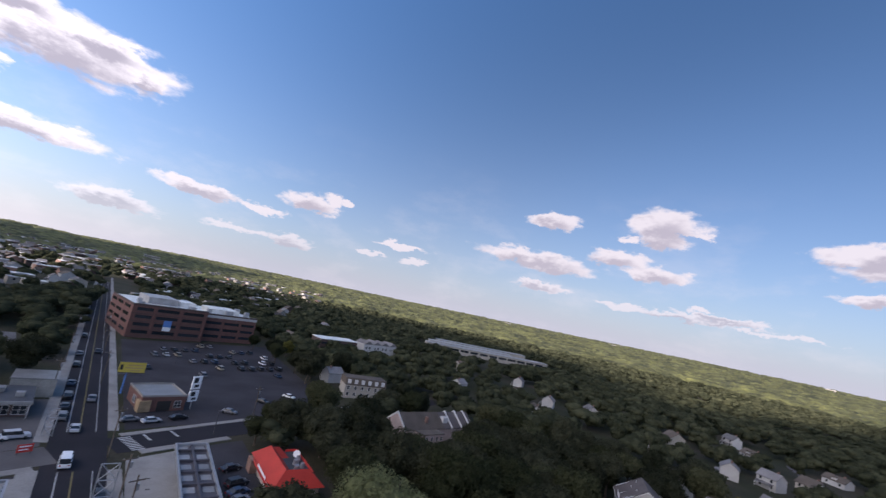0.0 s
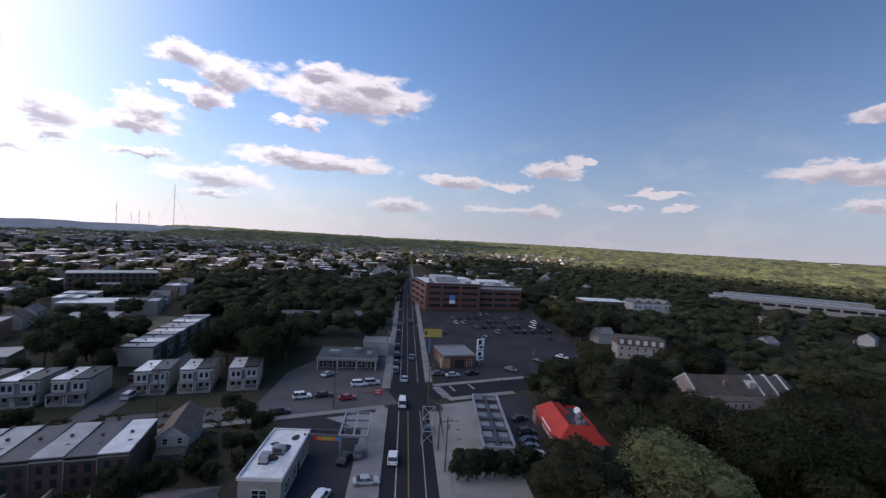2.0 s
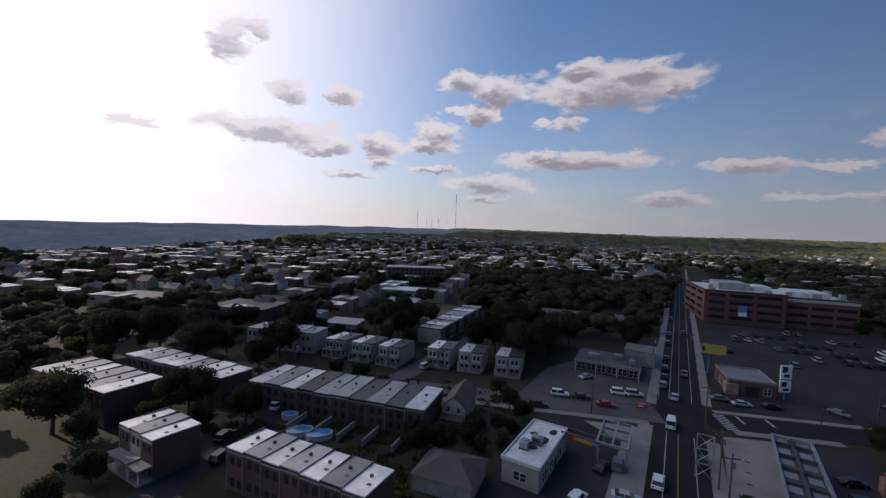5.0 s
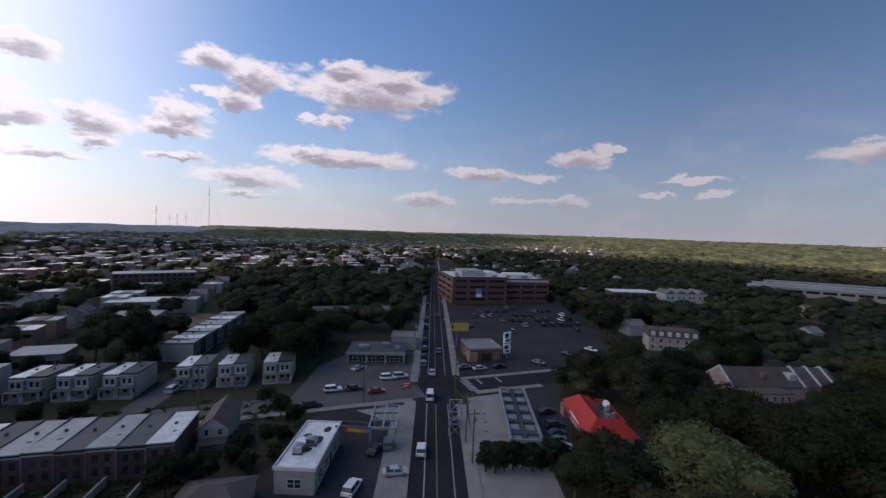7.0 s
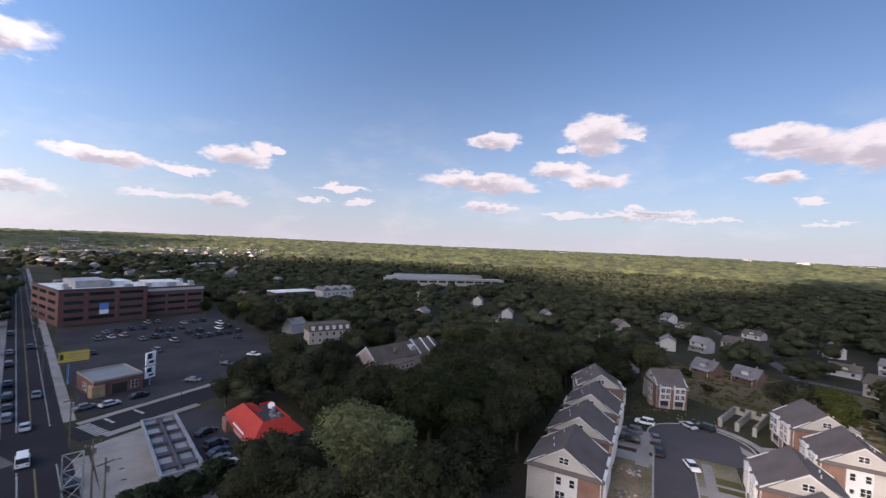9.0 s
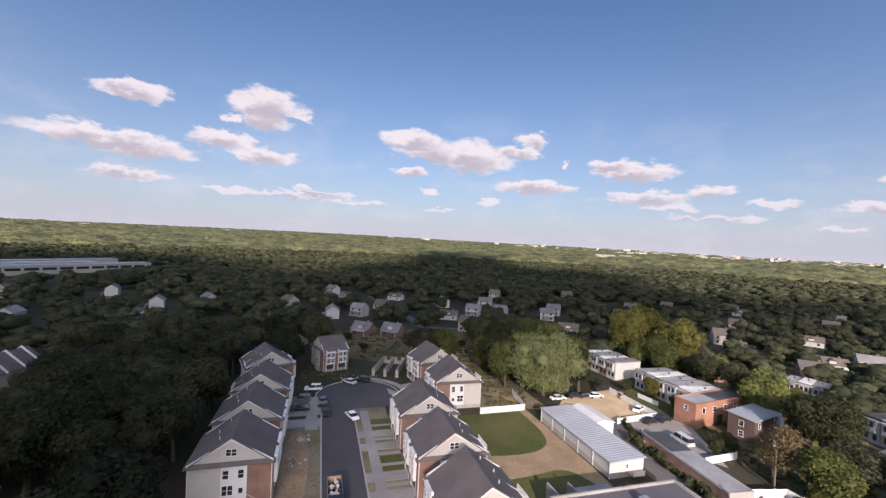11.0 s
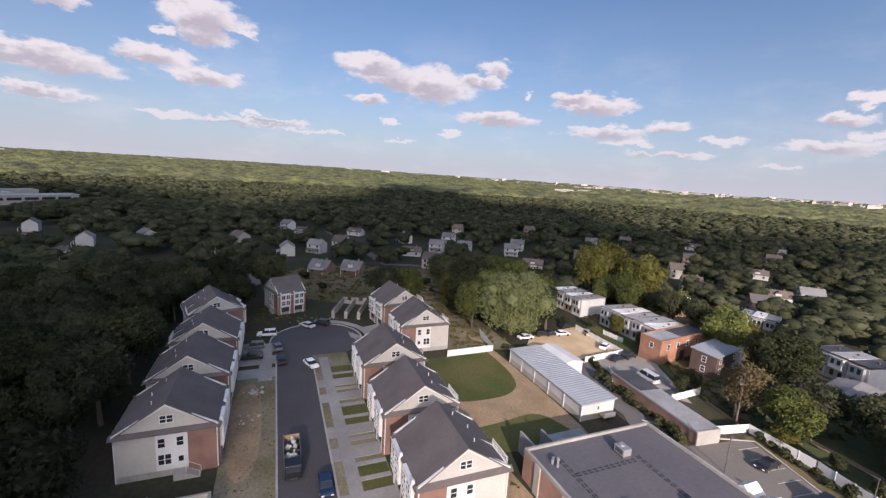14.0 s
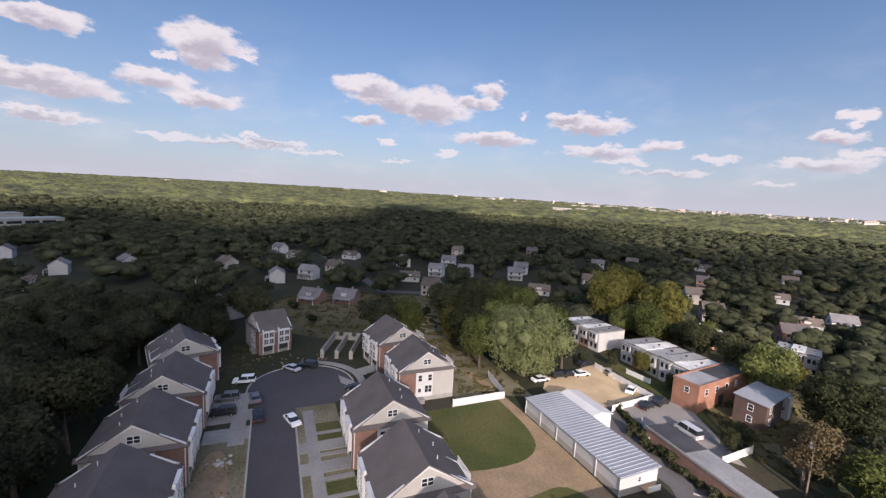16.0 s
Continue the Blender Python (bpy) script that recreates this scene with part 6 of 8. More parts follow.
def mansion():
    """The big old house among the trees, and the solar-framed block behind it."""
    t = thing("long_gabled_hall", "long pinkish old building with brown roof and white raised gable edges", "hall", pose(93, 117.5, 0, 0, 0, 4))
    t.scale = (0.88, 0.85, 0.82)
    part("wall", B((-18, -6, 0, 19, 6, 5.2)), "pale_pink", t)
    part("gable", profile(bmesh.new(), [(-6, 5.2), (6, 5.2), (0, 9.8)], -18, -17.7), "pale_pink", t)
    part("gable", profile(bmesh.new(), [(-6, 5.2), (6, 5.2), (0, 9.8)], 18.7, 19), "pale_pink", t)
    part("roof", profile(bmesh.new(), [(-6.4, 4.9), (0, 9.8), (6.4, 4.9), (6.4, 5.15), (0, 10.05), (-6.4, 5.15)], -17.7, 2.0), "brown_shingle", t)
    part("roof", profile(bmesh.new(), [(-6.4, 4.9), (0, 9.8), (6.4, 4.9), (6.4, 5.12), (0, 10.02), (-6.4, 5.12)], 2.0, 18.7), "shingle", t)
    for x0 in (-18.15, 6.0, 11.5, 16.5):
        part("rake", profile(bmesh.new(), [(-6.6, 4.8), (0, 9.9), (6.6, 4.8), (6.6, 5.5), (0, 10.6), (-6.6, 5.5)], x0, x0 + 0.45), "trim", t, "white raised gable edge")
    part("annex", B((-13, -11.5, 0, -2.5, -6, 4.8)), "pale_pink", t, "pinkish low front wing")
    part("annex_roof", B((-13.2, -11.7, 4.8, -2.3, -5.6, 5.05)), "brown_shingle", t)
    for x in (-11, -8.5, -6, -3.8):
        window(t, x, -11.5, 2.6, 0.9, 1.3, "-y", 1)
    part("chimney", B((-6.5, -4.2, 5.5, -5.5, -3.2, 9.2)), "brick", t)
    part("dormer", B((2.5, -4.4, 5.8, 5.0, -1.5, 8.8)), "white_siding", t, "white dormer")
    a = thing("beige_apartments", "long beige apartment house with a mansard roof", "apartment house", pose(89.5, 164, 0, 0, 0, -12))
    part("wall", B((-9, -4.5, 0, 9, 4.5, 5.4)), "stucco", a)
    part("mansard", profile(bmesh.new(), [(-4.7, 5.4), (4.7, 5.4), (3.7, 8.2), (-3.7, 8.2)], -9.1, 9.1), "brown_shingle", a)
    for i in range(6):
        x = -7.5 + i * 3
        window(a, x, -4.5, 1.0, 1.0, 1.3, "-y", 1), window(a, x, -4.5, 3.6, 1.0, 1.3, "-y", 1)
        part("dormer", B((x - 0.7, -4.5, 5.8, x + 0.7, -3.4, 7.6)), "trim", a)
    s = thing("long_school", "long low white-roofed school among the trees", "school", pose(340, 350, height(340, 350), 0, 0, -25))
    for x0, y0, x1, y1, h in ((-70, -24, 70, -8, 7), (-62, 0, 36, 15, 7.5), (-48, 24, 64, 38, 8), (-10, -8.4, 6, 24, 6.4)):
        part("wall", B((x0, y0, 0, x1, y1, h)), "stucco", s)
        part("roof", B((x0 - 0.4, y0 - 0.4, h, x1 + 0.4, y1 + 0.4, h + 0.5)), "flat_grey", s)
    for i in range(12):
        part("window_band", B((-66 + i * 11, -24.1, 3.5, -57 + i * 11, -24.0, 5.6)), "glass", s)
    g = thing("grey_apartments", "pale grey apartment block with white gables", "apartment house", pose(160, 280, 0, 0, 0, 6))
    part("wall", B((-15, -6, 0, 15, 6, 8)), "white_siding", g)
    for i in range(4):
        x = -15 + i * 7.5
        part("roof", profile(bmesh.new(), [(x, 8), (x + 3.75, 10.5), (x + 7.5, 8)], -6.3, 6.3, "y"), "grey_shingle", g)
        window(g, x + 2.2, -6, 4.6, 1.4, 1.6, "-y", 2), window(g, x + 5.2, -6, 4.6, 1.4, 1.6, "-y", 2)
    r = thing("brick_medical_block", "low dark brick block with a pale flat roof", "office", pose(124, 276, 0, 0, 0, 4))
    part("wall", B((-14, -7, 0, 14, 7, 8.5)), "dark_brick", r)
    part("roof", B((-14.2, -7.2, 8.5, 14.2, 7.2, 8.9)), "flat_white", r)
    for k in (2.0, 5.4):
        part("window_band", B((-13, -7.06, k, 13, -7.0, k + 1.4)), "glass", r)


mansion()
for r in ((93, 113, 21, 12, 4), (78, 98, 16, 11, 30), (89.5, 161, 12, 10, -12), (340, 350, 76, 44, -25), (318, 305, 50, 22, -25), (160, 280, 18, 9, 0), (124, 276, 16, 9, 0)):
    keep(*r)


# ---------------------------------------------------------------- the town to the west and north
rnd = random.Random(7)


def town():
    """Streets of houses and rows on the grid, further off."""
    for i in range(-9, 14):
        for j in range(0, 30):
            # rows along the tilted grid
            u, v = -330 + 29 * i * 1.15, 150 + 15 * j + rnd.uniform(-2, 2)
            x, y = u * GU[0] - v * GU[1] * 0.9 + 60, u * GU[1] + v * GU[0] + 30
            r, yaw = math.hypot(x, y), math.degrees(math.atan2(-x, y))
            if not (110 < r < 640 and 6 < yaw < 82) or blocked(x, y, 3):
                continue
            if r < 230 and yaw < 40 or r < 400 and yaw < 26:
                continue
            if rnd.random() < 0.25:
                continue
            yield x, y, r, yaw


TOWN = [(x, y) for x, y, r, yaw in town()]
row_protos = {}


def town_block(wall, roof, m):
    key = (wall, roof)
    if key in row_protos:
        return copy_thing(row_protos[key], m)
    tone = {"flat_white": "white", "flat_grey": "grey", "tin_roof": "pale metal", "flat_black": "black"}[roof]
    t = thing("row_block", f"short brick row of the town with {tone} flat roof", "house", m, "rows of the town")
    part("wall", B((-9, -5, -1, 9, 5, 6.2)), wall, t)
    other = {"flat_white": "flat_grey", "flat_grey": "flat_black", "tin_roof": "flat_white"}[roof]
    for k, (x0, x1) in enumerate(((-9.2, -3.1), (-3.1, 3.1), (3.1, 9.2))):
        part("roof", B((x0, -5.2, 6.2, x1 - 0.12, 5.2, 6.45 + 0.18 * (k % 2))), other if k == 1 else roof, t)
    for x in (-6.0, 6.0):
        part("window", B((x - 1.6, -5.05, 3.7, x + 1.6, -5.0, 5.0)), "glass", t)
    row_protos[key] = t
    return t


for wx, wy, wt in ((-66, 52.5, 100), (-60.5, 53.8, 100), (-55, 55, 100), (-72, 51, 100), (-49, 56.5, 100)):
    o = thing("garden_wall", "low grey block wall between back gardens", "wall", pose(wx - 1.2, wy + 8.0, 0, 0, 0, wt), "garden walls")
    part("block_wall", B((-3.2, -0.12, 0, 3.2, 0.12, 1.3)), "block", o)
    part("coping", B((-3.3, -0.18, 1.3, 3.3, 0.18, 1.4)), "concrete", o)
for x, y in TOWN:
    z = height(x, y)
    pick = rnd.random()
    if pick < 0.62:
        block = town_block(rnd.choice(("dark_brick", "stucco", "pink_brick")), rnd.choice(("flat_white", "flat_grey", "tin_roof", "flat_white")), pose(x, y, z, 0, 0, 20 + rnd.choice((0, 180)) + rnd.uniform(-3, 3)))
        block.scale = (rnd.uniform(0.55, 1.0), rnd.uniform(0.65, 0.95), rnd.uniform(0.8, 1.05))
        keep(x, y, 10, 6, 20)
    else:
        house(rnd.choice((0, 2, 4, 0)), x, y, 20 + rnd.choice((0, 90, 180, 270)), z)
# houses along the hill road beyond the hospital
for i in range(44):
    y = rnd.uniform(300, 640)
    x = -0.1 * y + rnd.uniform(-110, 210)
    if blocked(x, y, 5) or (abs(x - road_x(y)) < 12):
        continue
    house(rnd.choice((0, 0, 2, 3)), x, y, rnd.choice((15, 105, 195, 285)), height(x, y))


def brick_mill():
    t = thing("old_brick_mill", "long four-storey old brick mill with many windows", "mill", pose(-182, 262, height(-182, 262), 0, 0, 35))
    t.scale = (0.82, 0.9, 0.85)
    part("wall", B((-26, -8, 0, 26, 8, 13)), "dark_brick", t)
    part("roof", B((-26.3, -8.3, 13, 26.3, 8.3, 13.6)), "flat_grey", t)
    for k in range(4):
        for i in range(13):
            part("window", B((-24.6 + i * 3.9, -8.06, 1.4 + k * 3.1, -22.6 + i * 3.9, -8.0, 3.3 + k * 3.1)), "glass", t)
    for x, y, w, d, h, m in ((-150, 205, 13, 7, 4.2, "stucco"), (-128, 172, 8, 6, 4.6, "white_siding"), (-118, 120, 6.5, 5, 4.4, "stucco"), (-172, 116, 13, 9, 4.6, "dark_brick"), (-225, 96, 13, 8, 5.0, "dark_brick")):
        o = thing("flat_works", "low pale works building with a flat roof", "workshop", pose(x, y, 0, 0, 0, 20), "works buildings")
        part("wall", B((-w, -d, 0, w, d, h)), m, o)
        part("roof", B((-w - 0.3, -d - 0.3, h, w + 0.3, d + 0.3, h + 0.4)), "flat_white" if m == "stucco" and w > 10 else "flat_grey" if m != "dark_brick" else "flat_black", o)
        for i in range(5):
            part("window", B((-w + 1.5 + i * w * 0.38, -d - 0.06, 1.2, -w + 3.6 + i * w * 0.38, -d, 2.8)), "glass", o)
        keep(x, y, w + 1, d + 1, 20)


brick_mill()
keep(-182, 262, 28, 11, 35)


# ---------------------------------------------------------------- cars
car_protos = {}
PAINT = {"white": "white", "silver": "silver", "black": "black", "grey": "dark grey", "blue": "dark blue", "red": "dark red", "tan": "tan"}


def car(colour, kind, x, y, turn, z=0.05, where="parked on asphalt"):
    m = pose(x, y, z, 0, 0, turn)
    close = math.hypot(x, y) < 118
    key = (colour, kind, close)
    if key in car_protos:
        return tagged(copy_thing(car_protos[key], m), f"{PAINT[colour]} {kind} {where}")
    L, W = {"sedan": (4.6, 0.9), "suv": (4.7, 0.95), "van": (5.2, 1.0)}[kind]
    t = thing("car", f"{PAINT[colour]} {kind} {where}", "car", m, "cars")
    hood, roof = {"sedan": (0.95, 1.42), "suv": (1.05, 1.75), "van": (1.15, 2.1)}[kind]
    h = L / 2
    low = [(-h, 0.35), (-h + 0.05, hood - 0.12), (-h + 0.3, hood), (h - 0.35, hood - 0.1), (h, hood - 0.3), (h, 0.35)]
    bm = bmesh.new()
    lo = [bm.verts.new((p, -W, z)) for p, z in low]
    hi = [bm.verts.new((p, W, z)) for p, z in low]
    bm.faces.new(lo), bm.faces.new(hi[::-1])
    for i in range(len(low)):
        j = (i + 1) % len(low)
        bm.faces.new((lo[j], lo[i], hi[i], hi[j]))
    bmesh.ops.recalc_face_normals(bm, faces=bm.faces[:])
    bmesh.ops.bevel(bm, geom=bm.edges[:], offset=0.08, segments=2, affect="EDGES", profile=0.6)
    part("body", bm, "paint_" + colour, t)
    a, b, c, d = {"sedan": (-1.75, -1.05, 0.45, 1.25), "suv": (-2.2, -1.95, 0.5, 1.2), "van": (-2.5, -2.35, 1.3, 1.9)}[kind]
    bm = bmesh.new()
    lo = [bm.verts.new(p) for p in ((a, -W + 0.06, hood - 0.04), (d, -W + 0.06, hood - 0.06), (d, W - 0.06, hood - 0.06), (a, W - 0.06, hood - 0.04))]
    hi = [bm.verts.new(p) for p in ((b, -W + 0.22, roof - 0.06), (c, -W + 0.22, roof - 0.06), (c, W - 0.22, roof - 0.06), (b, W - 0.22, roof - 0.06))]
    for i in range(4):
        bm.faces.new((lo[i], lo[(i + 1) % 4], hi[(i + 1) % 4], hi[i]))
    bm.faces.new(hi), bm.faces.new(lo[::-1])
    g = part("cabin_glass", bm, "glass", t, "dark cabin glass")
    part("roof_panel", soften(B((b - 0.06, -W + 0.2, roof - 0.07, c + 0.06, W - 0.2, roof)), 0.03), "paint_" + colour, t)
    if close:
        part("pillar", B(((b + c) / 2 - 0.06, -W + 0.1, hood - 0.05, (b + c) / 2 + 0.06, W - 0.1, roof - 0.05)), "paint_" + colour, g)
    for px in (-h + 0.85, h - 0.9):
        for sy in (-1, 1):
            w = part("wheel", tube(bmesh.new(), (px, sy * (W - 0.2), 0.33), (px, sy * (W + 0.02), 0.33), 0.33, n=14), "tyre", t)
            if not close:
                continue
            part("rim", tube(bmesh.new(), (px, sy * (W + 0.02), 0.33), (px, sy * (W + 0.035), 0.33), 0.2, n=10), "rim", w)
    for sy in (-1, 1) if close else ():
        part("headlight", B((h - 0.06, sy * 0.62 - 0.18, hood - 0.42, h + 0.02, sy * 0.62 + 0.18, hood - 0.27)), "lamp_glass", t)
        part("tail_light", B((-h - 0.02, sy * 0.66 - 0.16, hood - 0.4, -h + 0.06, sy * 0.66 + 0.16, hood - 0.2)), "tail_glass", t)
    car_protos[key] = t
    return t


for c, k, x, y, a in (("white", "suv", -30.5, 108.6, 20), ("black", "sedan", -25.4, 110.2, 20), ("white", "suv", -17.2, 119.2, 15), ("silver", "suv", -13.8, 120.6, 15), ("red", "sedan", -19, 108.8, 18), ("silver", "sedan", -27.5, 126.5, 60),
                      ("white", "suv", -16.5, 66.8, 78), ("silver", "sedan", -9.8, 71.8, 10), ("black", "sedan", -14.8, 79.0, 80), ("grey", "suv", -12.4, 81.5, 95), ("black", "suv", -33, 98.5, 30),
                      ("grey", "sedan", 5.9, 131.3, 18), ("silver", "sedan", 10.6, 130.4, 18), ("black", "sedan", 17.0, 133.0, 20), ("grey", "sedan", 31.2, 138.6, -35), ("white", "sedan", 55.6, 157.3, -50), ("black", "sedan", 44.0, 150.0, -50),
                      ("blue", "sedan", 23.5, 88.5, 20), ("black", "suv", 24.0, 92.2, 20), ("grey", "sedan", 23.0, 85.4, 20), ("black", "sedan", 24.2, 99.5, 20), ("silver", "sedan", 23.4, 82.4, 20)):
    car(c, k, x, y, a)
for c, k, x, y, a in (("black", "sedan", 64.8, -57.8, 112), ("black", "suv", 56.3, -58.7, 112), ("black", "suv", 51.5, -59.0, 112),
                      ("black", "sedan", 104.0, -51.3, -60), ("black", "suv", 105.8, -55.4, -60), ("silver", "van", 93.9, -54.0, 15), ("black", "suv", 118.8, -36.5, -75), ("black", "sedan", 119.4, -39.4, -75), ("white", "sedan", 119.8, -42.6, -75), ("black", "sedan", 126.5, -46.0, -60),
                      ("white", "sedan", 116.0, -31.0, -70), ("white", "sedan", 111.5, -51.6, -40), ("tan", "sedan", 121.5, -50.5, 0)):
    car(c, k, x, y, a)
for c, k, u, v, a in (("blue", "sedan", 59.5, -8.1, 180), ("white", "sedan", 97.6, -9.0, 200), ("white", "suv", 117.5, 0.3, 85), ("silver", "sedan", 121.8, -9.8, 40), ("black", "suv", 122.6, -13.6, 60), ("black", "sedan", 101.0, -2.9, 5),
                      ("black", "suv", 104.0, 3.2, 88), ("grey", "suv", 110.0, 3.0, 88), ("grey", "sedan", 108.5, -2.2, 10), ("black", "sedan", 107.5, -22.6, 60)):
    x, y = uv(u, v)
    car(c, k, x, y, TILT + a, 0.06, "parked on the new street")
car("white", "van", road_x(106) + 0.9 - 2.4, 106.4, 90, 0.05, "driving on the main road")
car("white", "suv", road_x(80) - 3.4 + 0.4, 79.6, 90, 0.05, "driving on the main road")
car("silver", "sedan", road_x(124) - 1.0, 125, 90, 0.05, "on the main road")
for i, y in enumerate((92, 133, 141, 150, 163, 186, 204, 240)):
    car(("black", "grey", "black", "black", "blue")[i % 5], ("sedan", "suv")[i % 2], road_x(y) + (4.1 if y < 100 else -3.9), y, 90, 0.05, "parked along the main road")
for i, y in enumerate((148, 210)):
    car(("grey", "black")[i], "sedan", road_x(y) + 1.4, y, -90, 0.05, "on the main road")
for k in range(6):
    for i in range(13):
        if rnd.random() < 0.26 + (0.2 if k in (1, 2, 3) else 0):
            x, y = 12 + i * 4.4 - k * 0.4, 178 + k * 11.5 + i * 1.0
            car(rnd.choice(("white", "silver", "black", "grey", "black", "blue", "tan", "black")), rnd.choice(("sedan", "suv")), x, y, 100 + rnd.uniform(-3, 3), 0.06, "parked in the large lot")
for x, y, a in ((-79.5, 47, 110), (-73.4, 42.5, 110), (-70.5, 105, 92), (-70.8, 112, 92), (-71, 122, 92), (-77.5, 118, 92), (-83, 62, 110), (-66, 24, 110)):
    car(rnd.choice(("white", "silver", "black", "white")), "suv", x, y, a, 0.05, "parked along a narrow street")

t = thing("dump_truck", "dark tipper truck loaded with rubble, seen on the new street", "truck", uvm(66.0, -4.0, 180))
part("chassis", B((-3.9, -0.5, 0.5, 4.2, 0.5, 0.9)), "dark_steel", t)
part("cab", soften(B((2.3, -1.15, 0.7, 4.3, 1.15, 2.7)), 0.12, 2), "paint_black", t)
part("windscreen", B((4.26, -0.95, 1.7, 4.33, 0.95, 2.45)), "glass", t)
for q in ((-3.9, -1.2, 0.95, 2.1, -1.1, 2.3), (-3.9, 1.1, 0.95, 2.1, 1.2, 2.3), (2.0, -1.1, 0.95, 2.1, 1.1, 2.5), (-3.9, -1.1, 0.95, -3.8, 1.1, 2.2)):
    part("tipper_side", B(q), "plank" if q[0] < -3.8 and q[3] < -3 else "paint_grey", t)
part("tipper_floor", B((-3.8, -1.1, 0.95, 2.0, 1.1, 1.1)), "dark_steel", t)
for px in (-2.9, -1.8, 3.2):
    for sy in (-1, 1):
        part("wheel", tube(bmesh.new(), (px, sy * 0.75, 0.5), (px, sy * 1.15, 0.5), 0.5, n=14), "tyre", t)
rub = random.Random(3)
for i in range(26):
    bm = bmesh.new()
    bmesh.ops.create_icosphere(bm, subdivisions=1, radius=rub.uniform(0.22, 0.5))
    for v in bm.verts:
        v.co *= rub.uniform(0.7, 1.2)
    bmesh.ops.translate(bm, verts=bm.verts[:], vec=(rub.uniform(-3.4, 1.6), rub.uniform(-0.8, 0.8), 1.4 + rub.uniform(0, 0.6)))
    part("rubble", bm, "rubble" if i % 3 else "near_black", t, "broken rubble")
t = thing("portable_toilet", "blue plastic portable toilet with a pale roof", "toilet", uvm(52.6, -0.6))
part("cabin", soften(B((-0.6, -0.6, 0.05, 0.6, 0.6, 2.1)), 0.05), "blue_plastic", t)
part("roof", soften(B((-0.65, -0.65, 2.1, 0.65, 0.65, 2.3)), 0.08), "trim", t)
part("door", B((-0.63, -0.45, 0.15, -0.6, 0.45, 1.95)), "blue_sign", t)


def heap(x, y, n, spread, size, material, label, z=0.0):
    r = random.Random(int(x * 7 + y))
    bm = bmesh.new()
    for i in range(n):
        b2 = bmesh.new()
        bmesh.ops.create_icosphere(b2, subdivisions=1, radius=r.uniform(0.5, 1.0) * size)
        for v in b2.verts:
            v.co *= r.uniform(0.7, 1.2)
            v.co.z *= 0.6
        bmesh.ops.translate(b2, verts=b2.verts[:], vec=(x + r.gauss(0, spread), y + r.gauss(0, spread), z + size * 0.3 + r.random() * 0.3))
        me = bpy.data.meshes.new("tmp")
        b2.to_mesh(me)
        bm.from_mesh(me)
        bpy.data.meshes.remove(me)
        b2.free()
    tagged(part("rubble_heap", bm, material), label, "rubble", kind="stuff")


for u, v, n, s, q, m, lab in ((88.5, 1.8, 14, 0.9, 0.5, "rubble", "heap of pale bags and stones on bare earth"), (80, 2.8, 12, 1.4, 0.3, "rubble", "scattered stones on bare earth"), (128, -9, 12, 2.0, 0.34, "earth", "heap of dug earth and stones"),
                              (127, -17, 10, 1.8, 0.3, "earth", "heap of dug earth and stones"), (130, -3, 8, 1.6, 0.3, "earth", "heap of dug earth"), (123, 17, 10, 1.5, 0.5, "rubble", "pale building rubble by the end house")):
    heap(*uv(u, v), n, s, q, m, lab)


# ---------------------------------------------------------------- poles, wires, masts
def pole(x, y, h, arms=True, lean=0.0):
    t = thing("utility_pole", "dark wooden utility pole with crossarm", "pole", pose(x, y, 0, 0, lean, 20), "utility poles")
    part("post", tube(bmesh.new(), (0, 0, 0), (0, 0, h), 0.17, 0.11, 8), "wood_pole", t)
    if arms:
        part("crossarm", B((-1.2, -0.06, h - 0.9, 1.2, 0.06, h - 0.75)), "wood_pole", t)
        for a in (-1.05, 1.05):
            part("insulator", tube(bmesh.new(), (a, 0, h - 0.75), (a, 0, h - 0.5), 0.05), "steel", t)
        part("transformer", tube(bmesh.new(), (0.35, 0.2, h - 2.4), (0.35, 0.2, h - 1.4), 0.28, n=12), "steel", t)
    return t


p0 = pole(-21.3, 102.6, 10.5)
for x, y in ((3.4, 84), (4.2, 76), (2.0, 109), (-1.2, 165), (-2.2, 205), (-3, 250), (-11.5, 150), (-12, 190), (-13, 235), (-59, 96), (-94, 76), (154, 66), (171, 78), (36, 131), (77, -62), (80, -64)):
    copy_thing(p0, pose(x, y, 0, 0, 0, 20))


def truss(x, y, turn, h, w):
    t = thing("lattice_mast", "flat grey steel lattice mast beside the road", "mast", pose(x, y, 0, 0, 0, turn), "lattice masts")
    for a in (-w / 2, w / 2):
        part("chord", tube(bmesh.new(), (a, 0, 0), (a, 0, h), 0.1, n=6), "steel", t)
    n = 3
    for i in range(n):
        z0, z1 = h * i / n, h * (i + 1) / n
        part("brace", tube(bmesh.new(), (-w / 2, 0, z0), (w / 2, 0, z1), 0.07, n=6), "steel", t)
        part("brace", tube(bmesh.new(), (w / 2, 0.08, z0), (-w / 2, 0.08, z1), 0.07, n=6), "steel", t)
        part("rung", tube(bmesh.new(), (-w / 2, 0, z1), (w / 2, 0, z1), 0.08, n=6), "steel", t)
    return t


truss(1.2, 86.6, 0, 8.0, 2.6)
truss(-9.0, 121.5, 0, 6.0, 1.8)


def lamp(x, y, turn):
    t = thing("street_lamp", "dark slim lamp post with a flat head", "lamp post", pose(x, y, 0, 0, 0, turn), "lamp posts")
    part("post", tube(bmesh.new(), (0, 0, 0), (0, 0, 6.0), 0.09, 0.07), "dark_steel", t)
    part("head", B((-0.1, -0.15, 5.95, 0.8, 0.15, 6.08)), "dark_steel", t)
    return t


